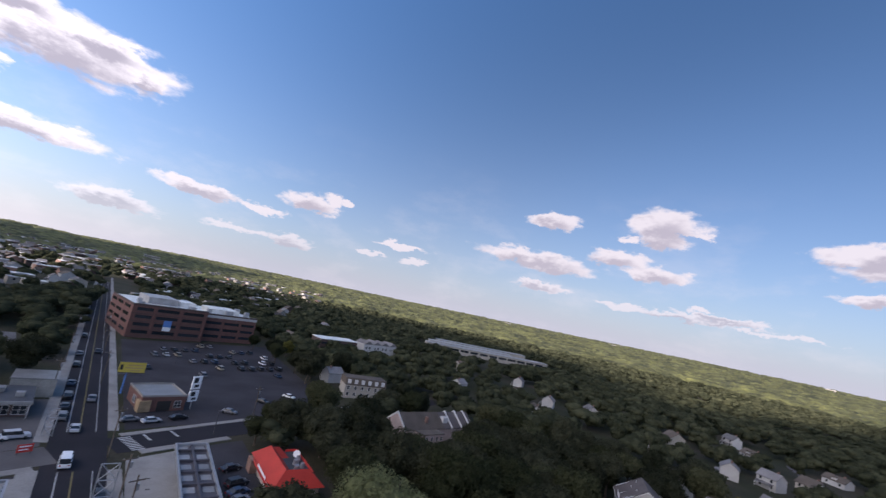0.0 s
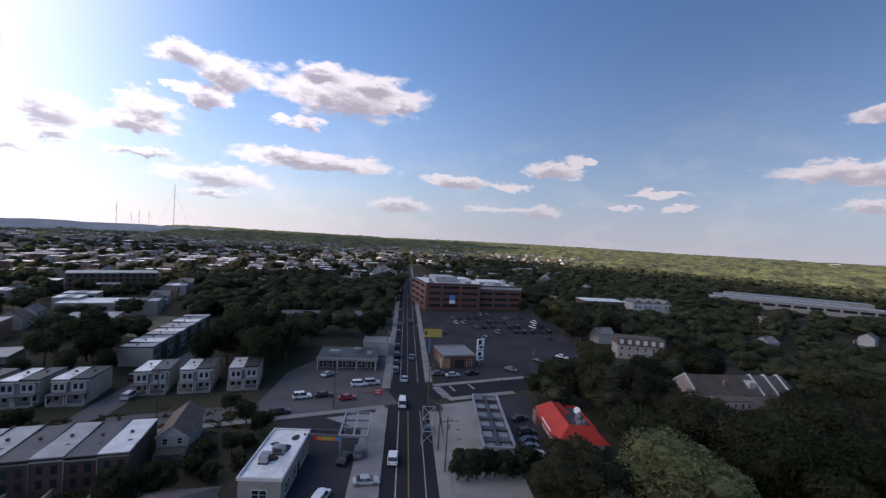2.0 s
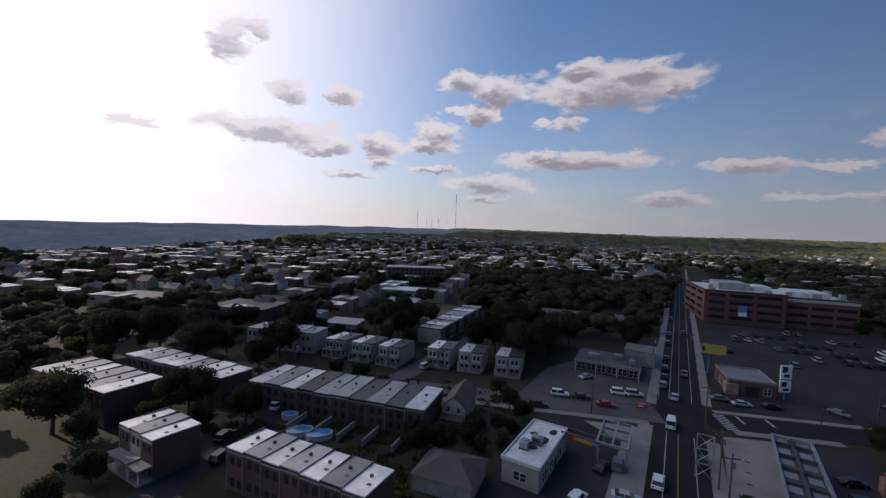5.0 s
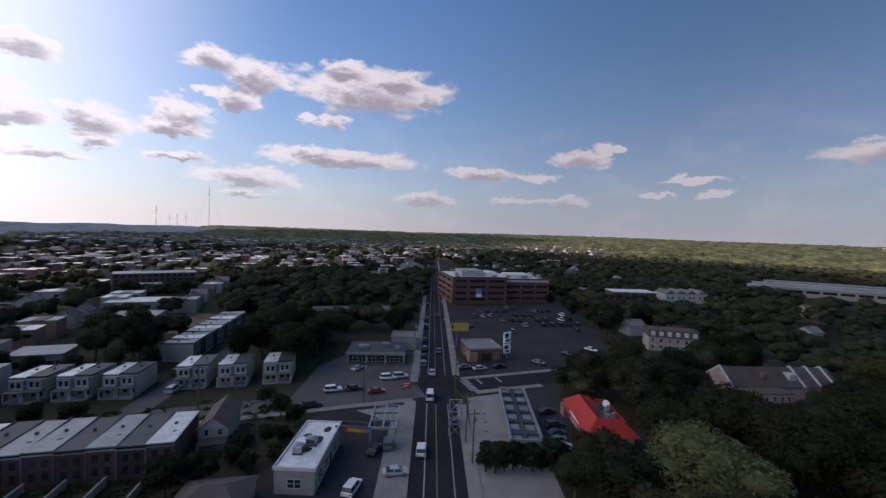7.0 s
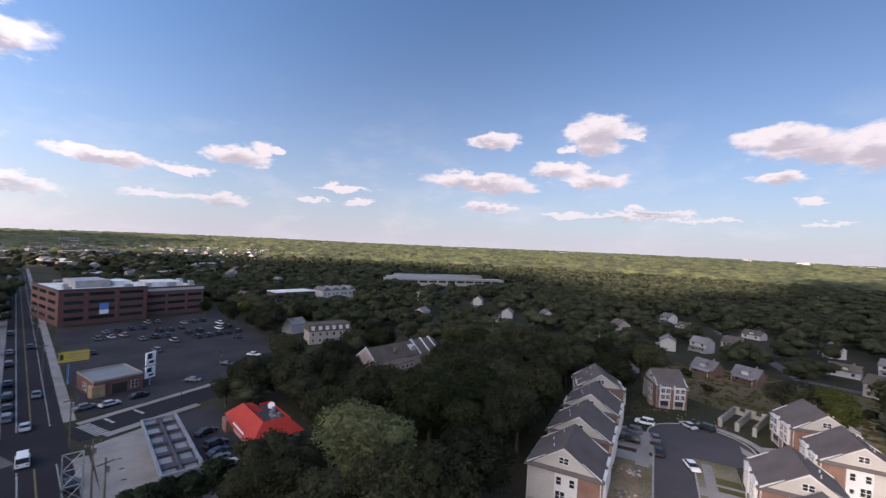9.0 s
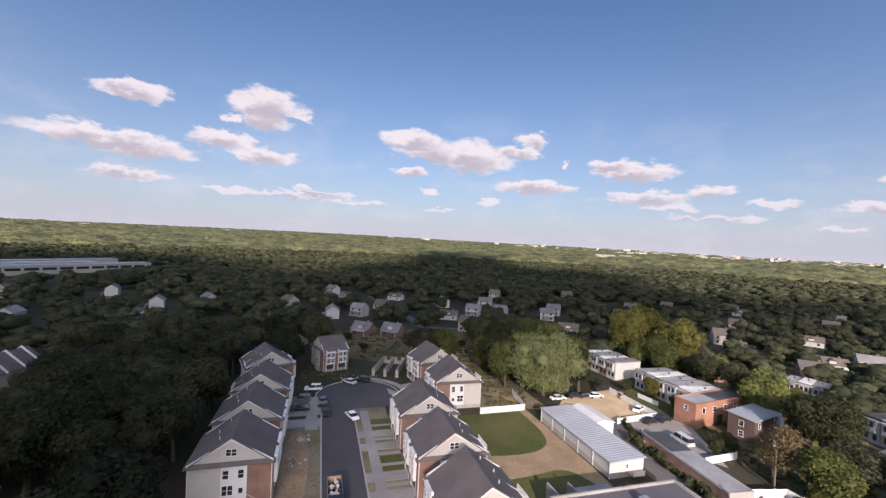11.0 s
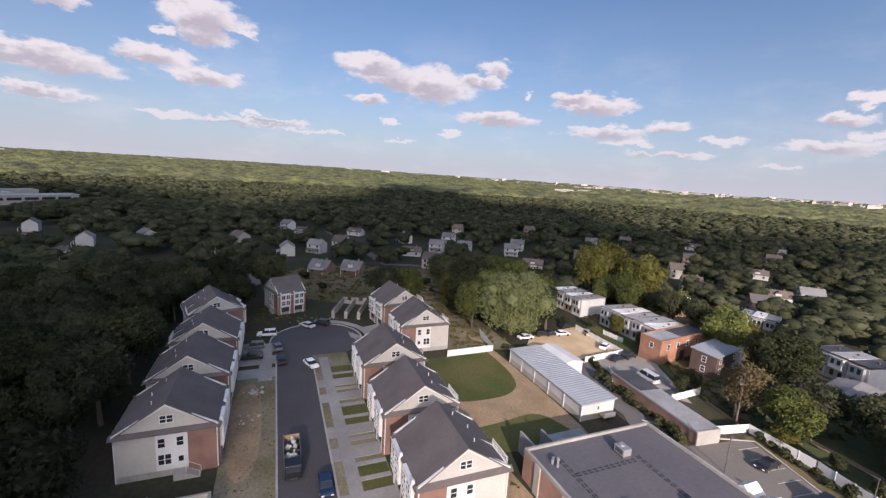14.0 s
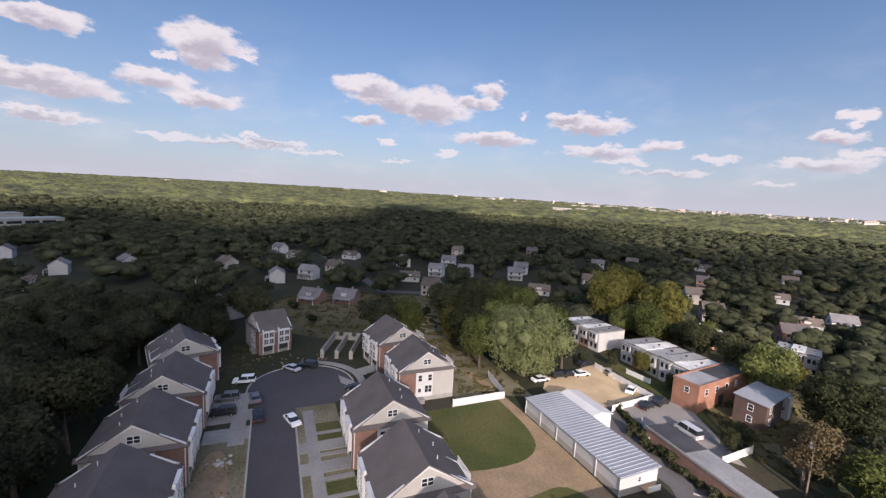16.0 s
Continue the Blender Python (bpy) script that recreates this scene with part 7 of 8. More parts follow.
l0 = lamp(63.4, -49.6, -60)
for x, y in ((46, -52), (55, -64.5), (35.5, 129.4), (22, 200), (45, 206), (70, 213), (24.2, 121.5)):
    copy_thing(l0, pose(x, y, 0, 0, 0, 20))
g = thing("garden_trestle", "small yellow wooden frame in the planting bed", "garden ornament", pose(75.2, -47.2, 0, 0, 0, 30))
part("leg", tube(bmesh.new(), (-0.7, 0, 0), (0, 0, 1.7), 0.09), "yellow_plastic", g)
part("leg", tube(bmesh.new(), (0.7, 0, 0), (0, 0, 1.7), 0.09), "yellow_plastic", g)
part("cross_bar", tube(bmesh.new(), (-0.5, 0, 0.6), (0.5, 0, 0.6), 0.07), "yellow_plastic", g)


def pool(x, y, turn, a=2.6, b=1.7):
    t = thing("garden_pool", "oval above-ground pool with blue water", "pool", pose(x, y, 0, 0, 0, turn), "garden pools")
    n = 24
    ring = [(a * math.cos(math.tau * i / n), b * math.sin(math.tau * i / n)) for i in range(n)]
    bm = bmesh.new()
    rows = [[bm.verts.new((px * k, py * k, z)) for px, py in ring] for k, z in ((1, 0), (1, 1.2), (0.93, 1.2), (0.93, 0.9))]
    for r0, r1 in zip(rows, rows[1:]):
        for i in range(n):
            bm.faces.new((r0[i], r0[(i + 1) % n], r1[(i + 1) % n], r1[i]))
    part("wall", bm, "trim", t, "white pool wall")
    part("water", prism(bmesh.new(), [(px * 0.93, py * 0.93) for px, py in ring], 0.8, 1.05), "pool_water", t, "blue water")


pool(-69.2, 56.4, 50)
pool(-64.9, 57.6, 50)
pool(-76.5, 60.0, 30, 1.8, 1.3)


def far_town(n=900):
    """The town's far streets, too many houses to count, in one mesh."""
    r2 = random.Random(41)
    slots = ("white_siding", "stucco", "dark_brick", "pink_brick", "flat_white", "flat_grey", "grey_shingle", "brown_shingle", "glass")
    verts, faces, mats = [], [], []
    done = 0
    while done < n:
        yaw, r = r2.uniform(-22, 66), math.sqrt(r2.uniform(330 ** 2, 1250 ** 2))
        x, y = -math.sin(radians(yaw)) * r, math.cos(radians(yaw)) * r
        if yaw < -6 and (r < 420 or r2.random() < 0.6) or yaw > 45 and r > 700:
            continue
        if blocked(x, y, 4) or abs(x - road_x(y)) < 12:
            continue
        done += 1
        a = radians(TILT + r2.choice((0, 90)) + r2.uniform(-4, 4))
        w, d, h, rise = r2.uniform(3.6, 5), r2.uniform(4, 5.5), r2.uniform(5.2, 6.6), r2.uniform(2.0, 3.2)
        flat = r2.random() < 0.5
        if flat:
            w, rise = w * r2.uniform(1.2, 3.0), 0.3
        z = height(x, y) + (min(1.0, max(0.0, (r - 780) / 140)) * 5 if r > 780 else 0)
        b = len(verts)
        pts = [(-w, -d, -2), (w, -d, -2), (w, d, -2), (-w, d, -2), (-w, -d, h), (w, -d, h), (w, d, h), (-w, d, h), (-w - 0.3, 0, h + rise), (w + 0.3, 0, h + rise),
               (-w - 0.3, -d - 0.4, h - 0.1), (w + 0.3, -d - 0.4, h - 0.1), (w + 0.3, d + 0.4, h - 0.1), (-w - 0.3, d + 0.4, h - 0.1)]
        for k in (-0.5, 0.5):
            pts += [(w * k - 0.7, -d - 0.05, h - 2.2), (w * k + 0.7, -d - 0.05, h - 2.2), (w * k + 0.7, -d - 0.05, h - 0.8), (w * k - 0.7, -d - 0.05, h - 0.8)]
        c, s = math.cos(a), math.sin(a)
        verts += [(x + px * c - py * s, y + px * s + py * c, z + pz) for px, py, pz in pts]
        wall, roof = r2.choice((0, 1, 1, 2, 2, 3)), r2.choice((4, 5, 5)) if flat else r2.choice((6, 6, 7))
        for f, k in (((0, 1, 5, 4), wall), ((1, 2, 6, 5), wall), ((2, 3, 7, 6), wall), ((3, 0, 4, 7), wall), ((4, 8, 7), wall), ((5, 6, 9), wall),
                     ((10, 11, 9, 8), roof), ((12, 13, 8, 9), roof), ((14, 15, 16, 17), 8), ((18, 19, 20, 21), 8)):
            faces.append(tuple(b + i for i in f))
            mats.append(k)
    me = bpy.data.meshes.new("far_town")
    me.from_pydata(verts, [], faces)
    for q in slots:
        me.materials.append(M[q])
    me.polygons.foreach_set("material_index", mats)
    me.update()
    tagged(new("far_town", me), "far streets of small pale houses with white and grey roofs", "houses", kind="stuff")


def radio_mast(yaw, dist, h):
    x, y = -math.sin(radians(yaw)) * dist, math.cos(radians(yaw)) * dist
    z = height(x, y)
    t = thing("radio_mast", "very tall slim red and white radio mast on the far hill", "mast", pose(x, y, z), "radio masts")
    for i in range(6):
        part("section", tube(bmesh.new(), (0, 0, h * i / 6), (0, 0, h * (i + 1) / 6), 1.25, n=5), "trim" if i % 2 else "red_sign", t)
    for k in range(3):
        a = k * math.tau / 3
        part("guy_wire", tube(bmesh.new(), (0, 0, h * 0.9), (h * 0.35 * math.cos(a), h * 0.35 * math.sin(a), 0), 0.25, n=4), "steel", t)


for yaw, d, h in ((29.1, 2900, 270), (34.3, 3600, 210), (32.3, 4100, 150), (31.4, 4300, 150), (33.0, 4200, 140)):
    radio_mast(yaw, d, h)
for yaw, d, w, h in ((-85.3, 3300, 60, 26), (-80.6, 3200, 40, 18), (-100, 3000, 50, 20), (-101.2, 3100, 26, 34), (-109, 1500, 60, 12), (-111.4, 1650, 40, 10), (-60.4, 2800, 70, 14), (-115, 3300, 60, 16), (-119, 3400, 90, 14), (-124, 3500, 120, 16),
                     (-128, 3600, 140, 18), (-132, 3400, 120, 16), (-95, 3400, 40, 22), (-47, 2900, 40, 14), (-2.5, 1500, 40, 12), (-90, 3500, 70, 14)) + tuple((-96 - 1.45 * i - rnd.uniform(0, 0.8), rnd.uniform(2500, 4200), rnd.uniform(18, 70), rnd.uniform(3, 13)) for i in range(30)):
    x, y = -math.sin(radians(yaw)) * d, math.cos(radians(yaw)) * d
    o = thing("far_building", "pale block far off above the woods", "building", pose(x, y, height(x, y), 0, 0, yaw), "far pale buildings")
    part("wall", B((-w / 2, -10, 0, w / 2, 10, h * 0.6 + 10)), "block", o)
    part("roof", B((-w / 2 - 1, -11, h * 0.6 + 10, w / 2 + 1, 11, h * 0.6 + 10.8)), "flat_grey", o)
    part("window_band", B((-w / 2 + 2, -10.3, h * 0.6 + 6, w / 2 - 2, -10, h * 0.6 + 7.6)), "glass", o)



def far_city(n=420):
    """The pale blocks of a far city on the plain, too many to count."""
    r2 = random.Random(52)
    slots = ("stucco", "flat_grey", "block", "pale_pink", "glass")
    verts, faces, mats = [], [], []
    for _ in range(n):
        yaw, r = -94 - 50 * math.sqrt(r2.random()), r2.uniform(2600, 4700)
        x, y = -math.sin(radians(yaw)) * r, math.cos(radians(yaw)) * r
        w, d, h = r2.uniform(6, 26), r2.uniform(6, 16), r2.uniform(11, 18) if r2.random() < 0.93 else r2.uniform(20, 32)
        a, b, z = radians(yaw + r2.uniform(-30, 30)), len(verts), height(x, y)
        c, s = math.cos(a), math.sin(a)
        pts = [(px, py, pz) for pz in (0, h) for px, py in ((-w, -d), (w, -d), (w, d), (-w, d))]
        pts += [(-w * 0.85, -d - 0.3, h - 4), (w * 0.85, -d - 0.3, h - 4), (w * 0.85, -d - 0.3, h - 2.4), (-w * 0.85, -d - 0.3, h - 2.4)]
        verts += [(x + px * c - py * s, y + px * s + py * c, z + pz) for px, py, pz in pts]
        wall = r2.choice((0, 0, 1, 2, 3))
        for f, k in (((0, 1, 5, 4), wall), ((1, 2, 6, 5), wall), ((2, 3, 7, 6), wall), ((3, 0, 4, 7), wall), ((4, 5, 6, 7), 1), ((8, 9, 10, 11), 4)):
            faces.append(tuple(b + i for i in f))
            mats.append(k)
    me = bpy.data.meshes.new("far_city")
    me.from_pydata(verts, [], faces)
    for q in slots:
        me.materials.append(M[q])
    me.polygons.foreach_set("material_index", mats)
    me.update()
    tagged(new("far_city", me), "pale far-off city blocks on the plain", "buildings", kind="stuff")


far_town()
far_city()


# ---------------------------------------------------------------- trees
def ico(sub):
    bm = bmesh.new()
    bmesh.ops.create_icosphere(bm, subdivisions=sub, radius=1.0)
    v = np.array([x.co[:] for x in bm.verts])
    f = np.array([[q.index for q in p.verts] for p in bm.faces])
    bm.free()
    return v, f


ICO1, ICO2, ICO3 = ico(1), ico(2), ico(3)


def crown_arrays(rng, R, H, n, size, lobes, base=0.28, core=0.72, droop=0.0, ico_core=ICO2, wild=0.6):
    """Leaf clumps on the lobes of a crown: R wide, from base * H up to H. Verts, triangles and quads."""
    mid = H * (base + 1) / 2
    half = H * (1 - base) / 2
    cs, rs = [], []
    for i in range(lobes):
        a, k = rng.uniform(0, math.tau), rng.uniform(-0.75, 0.8)
        w = math.sqrt(max(0.05, 1 - k * k)) * (0.85 if k < 0 else 1.0)
        d = rng.uniform(0.35, 0.66 if lobes < 22 else 0.76) * w
        cs.append((R * d * math.cos(a), R * d * math.sin(a), mid + half * k * 0.68))
        rs.append(R * rng.uniform(0.34, 0.5) * min(1.0, (15 / lobes) ** 0.3))
    cs.append((0, 0, mid)), rs.append(R * 0.62)
    cs, rs = np.array(cs), np.array(rs)
    pick = rng.choice(len(rs), n, p=rs ** 2 / (rs ** 2).sum())
    d = rng.normal(size=(n, 3))
    d[:, 2] = d[:, 2] * 0.9 + 0.18
    d /= np.linalg.norm(d, axis=1, keepdims=True)
    sq = np.array([1, 1, min(1.25, half / (R * 0.95))])
    c = cs[pick] + d * rs[pick][:, None] * sq * rng.uniform(0.74, 1.1, (n, 1))
    nrm = d * 0.8 + rng.normal(size=(n, 3)) * wild
    nrm[:, 2] += 0.15 - droop
    nrm /= np.linalg.norm(nrm, axis=1, keepdims=True)
    t1 = np.cross(nrm, rng.normal(size=(n, 3)))
    t1 /= np.linalg.norm(t1, axis=1, keepdims=True)
    t2 = np.cross(nrm, t1)
    if droop:
        t1 = t1 * (1 - droop) + np.array([0, 0, -1.0]) * droop
    s = size * rng.uniform(0.6, 1.3, (n, 1))
    bend = nrm * s * 0.25
    q = np.stack([c - t1 * s - bend, c - t2 * s * 0.5, c + t1 * s - bend, c + t2 * s * 0.5], 1).reshape(-1, 3)
    iv, jf = ico_core
    k = len(cs)
    cv = (cs[:, None] + iv[None] * (rs * core)[:, None, None] * sq * (1 + 0.09 * rng.normal(size=(k, len(iv), 1)))).reshape(-1, 3)
    quads = np.arange(4 * n).reshape(n, 4)
    tris = (jf[None] + (np.arange(k) * len(iv))[:, None, None]).reshape(-1, 3) + 4 * n
    return np.concatenate([q, cv]), quads, tris


def tree(kind, leaf, R, H, n, size, lobes, seed, label, m, base=0.28, core=0.6, droop=0.0):
    rng = np.random.default_rng(seed)
    t = thing("tree", label, "tree", m, "trees")
    r0 = 0.028 * H
    bm = tube(bmesh.new(), (0, 0, -0.3), (0.02 * H, 0, H * 0.34), r0, r0 * 0.7, 9)
    tube(bm, (0.02 * H, 0, H * 0.33), (0, 0.02 * H, H * 0.75), r0 * 0.7, r0 * 0.25, 7)
    for i in range(5):
        a = i * 1.26 + 0.4
        z = H * (0.3 + 0.06 * i)
        tube(bm, (0.015 * H, 0, z), (R * 0.55 * math.cos(a), R * 0.55 * math.sin(a), z + H * 0.2), r0 * 0.42, r0 * 0.12, 6)
    part("trunk", bm, "bark", t, "grey-brown trunk and limbs")
    v, q, f = crown_arrays(rng, R, H, n, size, lobes, base, core, droop)
    ob = new("crown", mesh_from("crown", v.tolist(), q.tolist() + f.tolist(), leaf, True))
    ob.parent = t
    return t


GREEN = "leafy dark green deciduous tree in full crown"
kinds = {}


def stand(kind, x, y, scale=1.0, tall=1.0, turn=None):
    """A tree of the kind at x, y."""
    a = rnd.uniform(0, 360) if turn is None else turn
    m = pose(x, y, height(x, y), 0, 0, a)
    if kind not in kinds:
        leaf, R, H, n, size, lobes, label, extra = KINDS[kind]
        kinds[kind] = tree(kind, leaf, R, H, n, size, lobes, len(kinds) + 11, label, m, **extra)
        ob = kinds[kind]
    else:
        ob = copy_thing(kinds[kind], m)
    ob.scale = (scale, scale, scale * tall)
    return ob


KINDS = {
    "oak": ("leaf_dark", 6.4, 13.0, 6500, 0.36, 18, GREEN, {}),
    "maple": ("leaf_mid", 5.9, 14.0, 6000, 0.35, 16, "leafy mid-green deciduous tree with an uneven crown", {}),
    "ash": ("leaf_dark", 5.0, 15.0, 5600, 0.34, 14, "tall narrow dark green deciduous tree", {"base": 0.22}),
    "lime": ("leaf_light", 8.2, 15.5, 26000, 0.24, 60, "large pale green round-crowned tree", {"base": -0.02, "core": 0.5}),
    # like the pale tree, with shade put into its leaf colour
    "lime_shaded": ("leaf_shaded", 8.2, 15.5, 24000, 0.23, 40, "large grey-green round-crowned tree, leaves darkened for shade", {"base": 0.02, "core": 0.5}),
    "big": ("leaf_mid", 8.0, 16.0, 15000, 0.32, 26, "large spreading green tree with a lumpy crown", {"base": 0.2}),
    # same sort of tree in the lighter, sunlit leaf colour
    "sunny": ("leaf_sunlit", 5.9, 13.5, 7000, 0.32, 17, "leafy green tree with a lumpy crown, leaves lightened for sunlight", {"base": 0.15}),
    "gold": ("leaf_olive", 5.6, 11.5, 6000, 0.32, 16, "yellowing olive-green tree in early autumn", {"base": 0.2}),
    "brown": ("leaf_brown", 4.2, 10.5, 3000, 0.24, 11, "thin half-bare tree with brown leaves", {"base": 0.2, "core": 0.12}),
    "conifer": ("leaf_conifer", 2.6, 12.0, 2400, 0.42, 18, "dense dark evergreen tree", {"base": -0.06, "droop": 0.3}),
    "shrub": ("leaf_mid", 1.2, 1.7, 260, 0.28, 6, "rounded green shrub in a planting bed", {"base": 0.05}),
    "small": ("leaf_mid", 3.0, 7.0, 2600, 0.28, 11, "small green garden tree", {"base": 0.2}),
}
# the trees that stand out
stand("lime", 119.0, -27.4, 1.4, 0.92)
stand("conifer", 124, -39, 1.25, 1.05), stand("conifer", 128, -36, 1.2, 0.95)
stand("big", 88.5, -80.5, 1.0, 0.92), stand("oak", 70, -92, 0.8, 0.75)
stand("brown", 79.0, -63.3, 1.1), stand("brown", 83, -65.5, 0.8), stand("small", 90, -62, 0.7), stand("small", 88.5, -58, 0.6)
stand("sunny", 71.5, -67.2, 0.92, 0.85), stand("oak", 60, -92, 1.0, 0.8), stand("sunny", 52, -94, 1.0, 0.8), stand("oak", 78, -108, 0.9)
stand("gold", 161, -67, 1.5, 1.25), stand("gold", 169, -77, 1.6, 1.2), stand("gold", 150, -82, 1.55, 1.15), stand("gold", 143, -78, 0.9), stand("small", 120, -92, 1.0), stand("gold", 115, -95, 0.7), stand("small", 126, -54, 0.55), stand("small", 128, -46, 0.45), stand("small", 112, -62, 0.7), stand("gold", 122, -60, 0.55)
for x, y, k, s in ((130, -15, "maple", 1.1), (138, -12, "gold", 1.1), (146, -18, "maple", 1.2), (152, -10, "maple", 1.2), (141, -24, "sunny", 1.1), (134, -31, "oak", 0.9), (151, -30, "sunny", 1.2), (160, -22, "maple", 1.2)):
    stand(k, x, y, s)
stand("oak", 74, 97, 0.62, 0.75), stand("oak", 83, 97, 0.6, 0.7), stand("maple", 92, 99, 0.78, 0.8), stand("oak", 100, 101, 0.9, 0.85), stand("maple", 104, 104, 0.85, 0.8), stand("oak", 111, 106, 0.9, 0.8), stand("lime_shaded", 38.5, 58.8, 1.32, 0.86), stand("big", 58.5, 64, 1.15, 0.92), stand("oak", 56, 50, 0.9, 0.9), stand("big", 72, 62, 0.95), stand("maple", 58, 80, 0.7, 0.8)
stand("oak", 25.5, 70.5, 0.95, 0.8), stand("maple", 20.5, 66, 0.7, 0.8), stand("oak", 30, 72, 0.75, 0.7), stand("oak", 40, 112, 1.0), stand("oak", 47, 104, 1.05), stand("maple", 32.5, 113.0, 0.75, 0.8), stand("maple", 37.5, 118, 0.7)
for i in range(9):
    stand("conifer", 6.4 + i * 1.75, 73.6 + 0.2 * i + rnd.uniform(-0.8, 0.8), rnd.uniform(0.62, 0.85), rnd.uniform(0.5, 0.72))
for x, y, k, s in ((76, 190, "oak", 1.05), (71, 198, "oak", 0.8), (66, 214, "maple", 0.8), (84, 212, "maple", 0.8), (70, 232, "oak", 0.8), (80, 240, "gold", 0.8), (64, 250, "maple", 0.6), (70, 180, "oak", 0.95), (93, 196, "oak", 1.0)):
    stand(k, x, y, s)
for x, y, k, s in ((-124, 68, "oak", 1.05), (-145, 66, "big", 0.95), (-133, 72, "oak", 1.0), (-104, 72, "maple", 0.8), (-110, 62, "small", 1.0), 
                   (-45, 63, "oak", 0.55), (-41, 66, "oak", 0.5), (-33.5, 88, "small", 0.8), (-38, 92, "small", 0.9), (-36, 80, "small", 0.7), (-40, 74, "shrub", 2.0), (-36, 72, "shrub", 1.8), (-33, 76, "shrub", 1.6), (-41, 80, "shrub", 2.0), (-34, 83, "shrub", 1.7), (-44, 98, "small", 0.8), (-82, 53, "oak", 0.66),
                   (-47, 126, "maple", 1.0), (-52, 132, "oak", 1.0), (-78, 84, "small", 0.9), (-85, 82, "small", 0.9), (62, 96, "oak", 0.7)):
    stand(k, x, y, s)
# shrubs along the garage row and the lot
stand("oak", 76, -75.5, 0.95, 0.8), stand("big", 66.5, -80.5, 0.92, 0.78), stand("maple", 58, -77, 0.9, 0.8), stand("oak", 52, -83, 1.0, 0.85), stand("small", 63.5, -68.6, 0.5), stand("small", 58, -69.5, 0.5), stand("gold", 70, -65.2, 0.4)
for i in range(15):
    q = i / 14
    stand("shrub", 70.5 + 22.5 * q + rnd.uniform(-0.5, 0.5), -47.3 + 4.8 * q + rnd.uniform(-0.5, 0.5), rnd.uniform(0.7, 1.2), rnd.uniform(0.8, 1.5))
for i in range(9):
    q = i / 8
    stand("shrub", 72 - 18 * q, -62.8 - 3.0 * q + rnd.uniform(-0.6, 0.6), rnd.uniform(0.6, 1.0), rnd.uniform(0.8, 1.4))
for i in range(10):
    stand("shrub", 92 + 11 * i / 9, -43.9 - 0.4 * rnd.random() - 0.0 * i, rnd.uniform(0.5, 0.8), 1.3)

# gardens behind the rows
for i in range(26):
    q = rnd.random()
    x, y = 86 + 40 * q + rnd.uniform(-4, 4), -60 - 5 * q + rnd.uniform(-7, 5)
    if not blocked(x, y, -2.0):
        stand("shrub", x, y, rnd.uniform(0.6, 1.3), rnd.uniform(0.8, 1.4))
for x, y in ((150, 12), (156, 34), (163, 6), (170, 44), (176, 20), (168, -4), (186, 12), (160, 46)):
    stand("shrub", x, y, rnd.uniform(1.0, 2.0), 1.0)
# the woods near the street, tree by tree
keep(42, 58, 14, 11)
keep(-64, 101, 30, 8, 14)
keep(-96, 60, 12, 9, 10)
keep(-92, 90, 16, 7, 10)
keep(94, -98, 12, 9)
keep(84, -86, 8, 6)
keep(126, -98, 10, 6, 40)
keep(24, 113, 9, 9)
keep(21, 133, 12, 22)
keep(78, 102, 9, 9, 30)
spots = [(ob.matrix_basis.translation.x, ob.matrix_basis.translation.y) for ob in scene.objects if ob.name.startswith("tree")]


def free_spot(x, y, gap):
    return all((x - a) ** 2 + (y - b) ** 2 > gap * gap for a, b in spots)


def wooded(x, y):
    """How likely a tree is to stand here."""
    yaw = math.degrees(math.atan2(-x, y))
    r = math.hypot(x, y)
    if blocked(x, y, 2.5):
        return 0.0
    if yaw < -2 or yaw > 170:
        if x < 20 and y < 66:
            return 0.0
        if y < -62 and x < 45:
            return 0.3
        if 100 < x < 165 and -62 < y < 0 and x - y * 0.2 < 165:
            return 0.02
        if 140 < x < 185 and 8 < y < 36:
            return 0.15
        if 165 < x < 345 and -270 < y < 120:
            return 0.66
        if 95 < x < 300 and 140 < y < 300:
            return 0.6
        if 240 < x < 262 and -5 < y < 45:
            return 0.2
        return 1.0
    if -190 < x < -12 and 122 < y < 400 and x > -50 - (y - 120) * 0.72:
        return 1.0
    if r > 480:
        return 0.4
    if y > 300 and yaw < 12:
        return 0.5
    return 0.62 if r > 150 else 0.26


near = []
tries = 0
while len(near) < 215 and tries < 40000:
    tries += 1
    a, r = radians(rnd.uniform(-128, 76)), math.sqrt(rnd.uniform(50 ** 2, 165 ** 2))
    x, y = -math.sin(a) * r, math.cos(a) * r
    if rnd.random() > wooded(x, y) or not free_spot(x, y, 7.2):
        continue
    spots.append((x, y))
    near.append((x, y))
    k = rnd.choices(("oak", "maple", "ash", "gold", "small"), (5, 4, 3, 0.05, 0.8))[0]
    if x > 60 and y < -8:
        k = rnd.choice(("sunny", "sunny", "maple", "oak"))
    elif x > 140 and y < 20:
        k = "sunny"
    if x < -8 and y < 122:
        if x > -76 and y < 66:
            continue
        k = rnd.choice(("small", "small", "oak", "shrub"))
    stand(k, x, y, rnd.uniform(0.8, 1.12), rnd.uniform(0.85, 1.1))


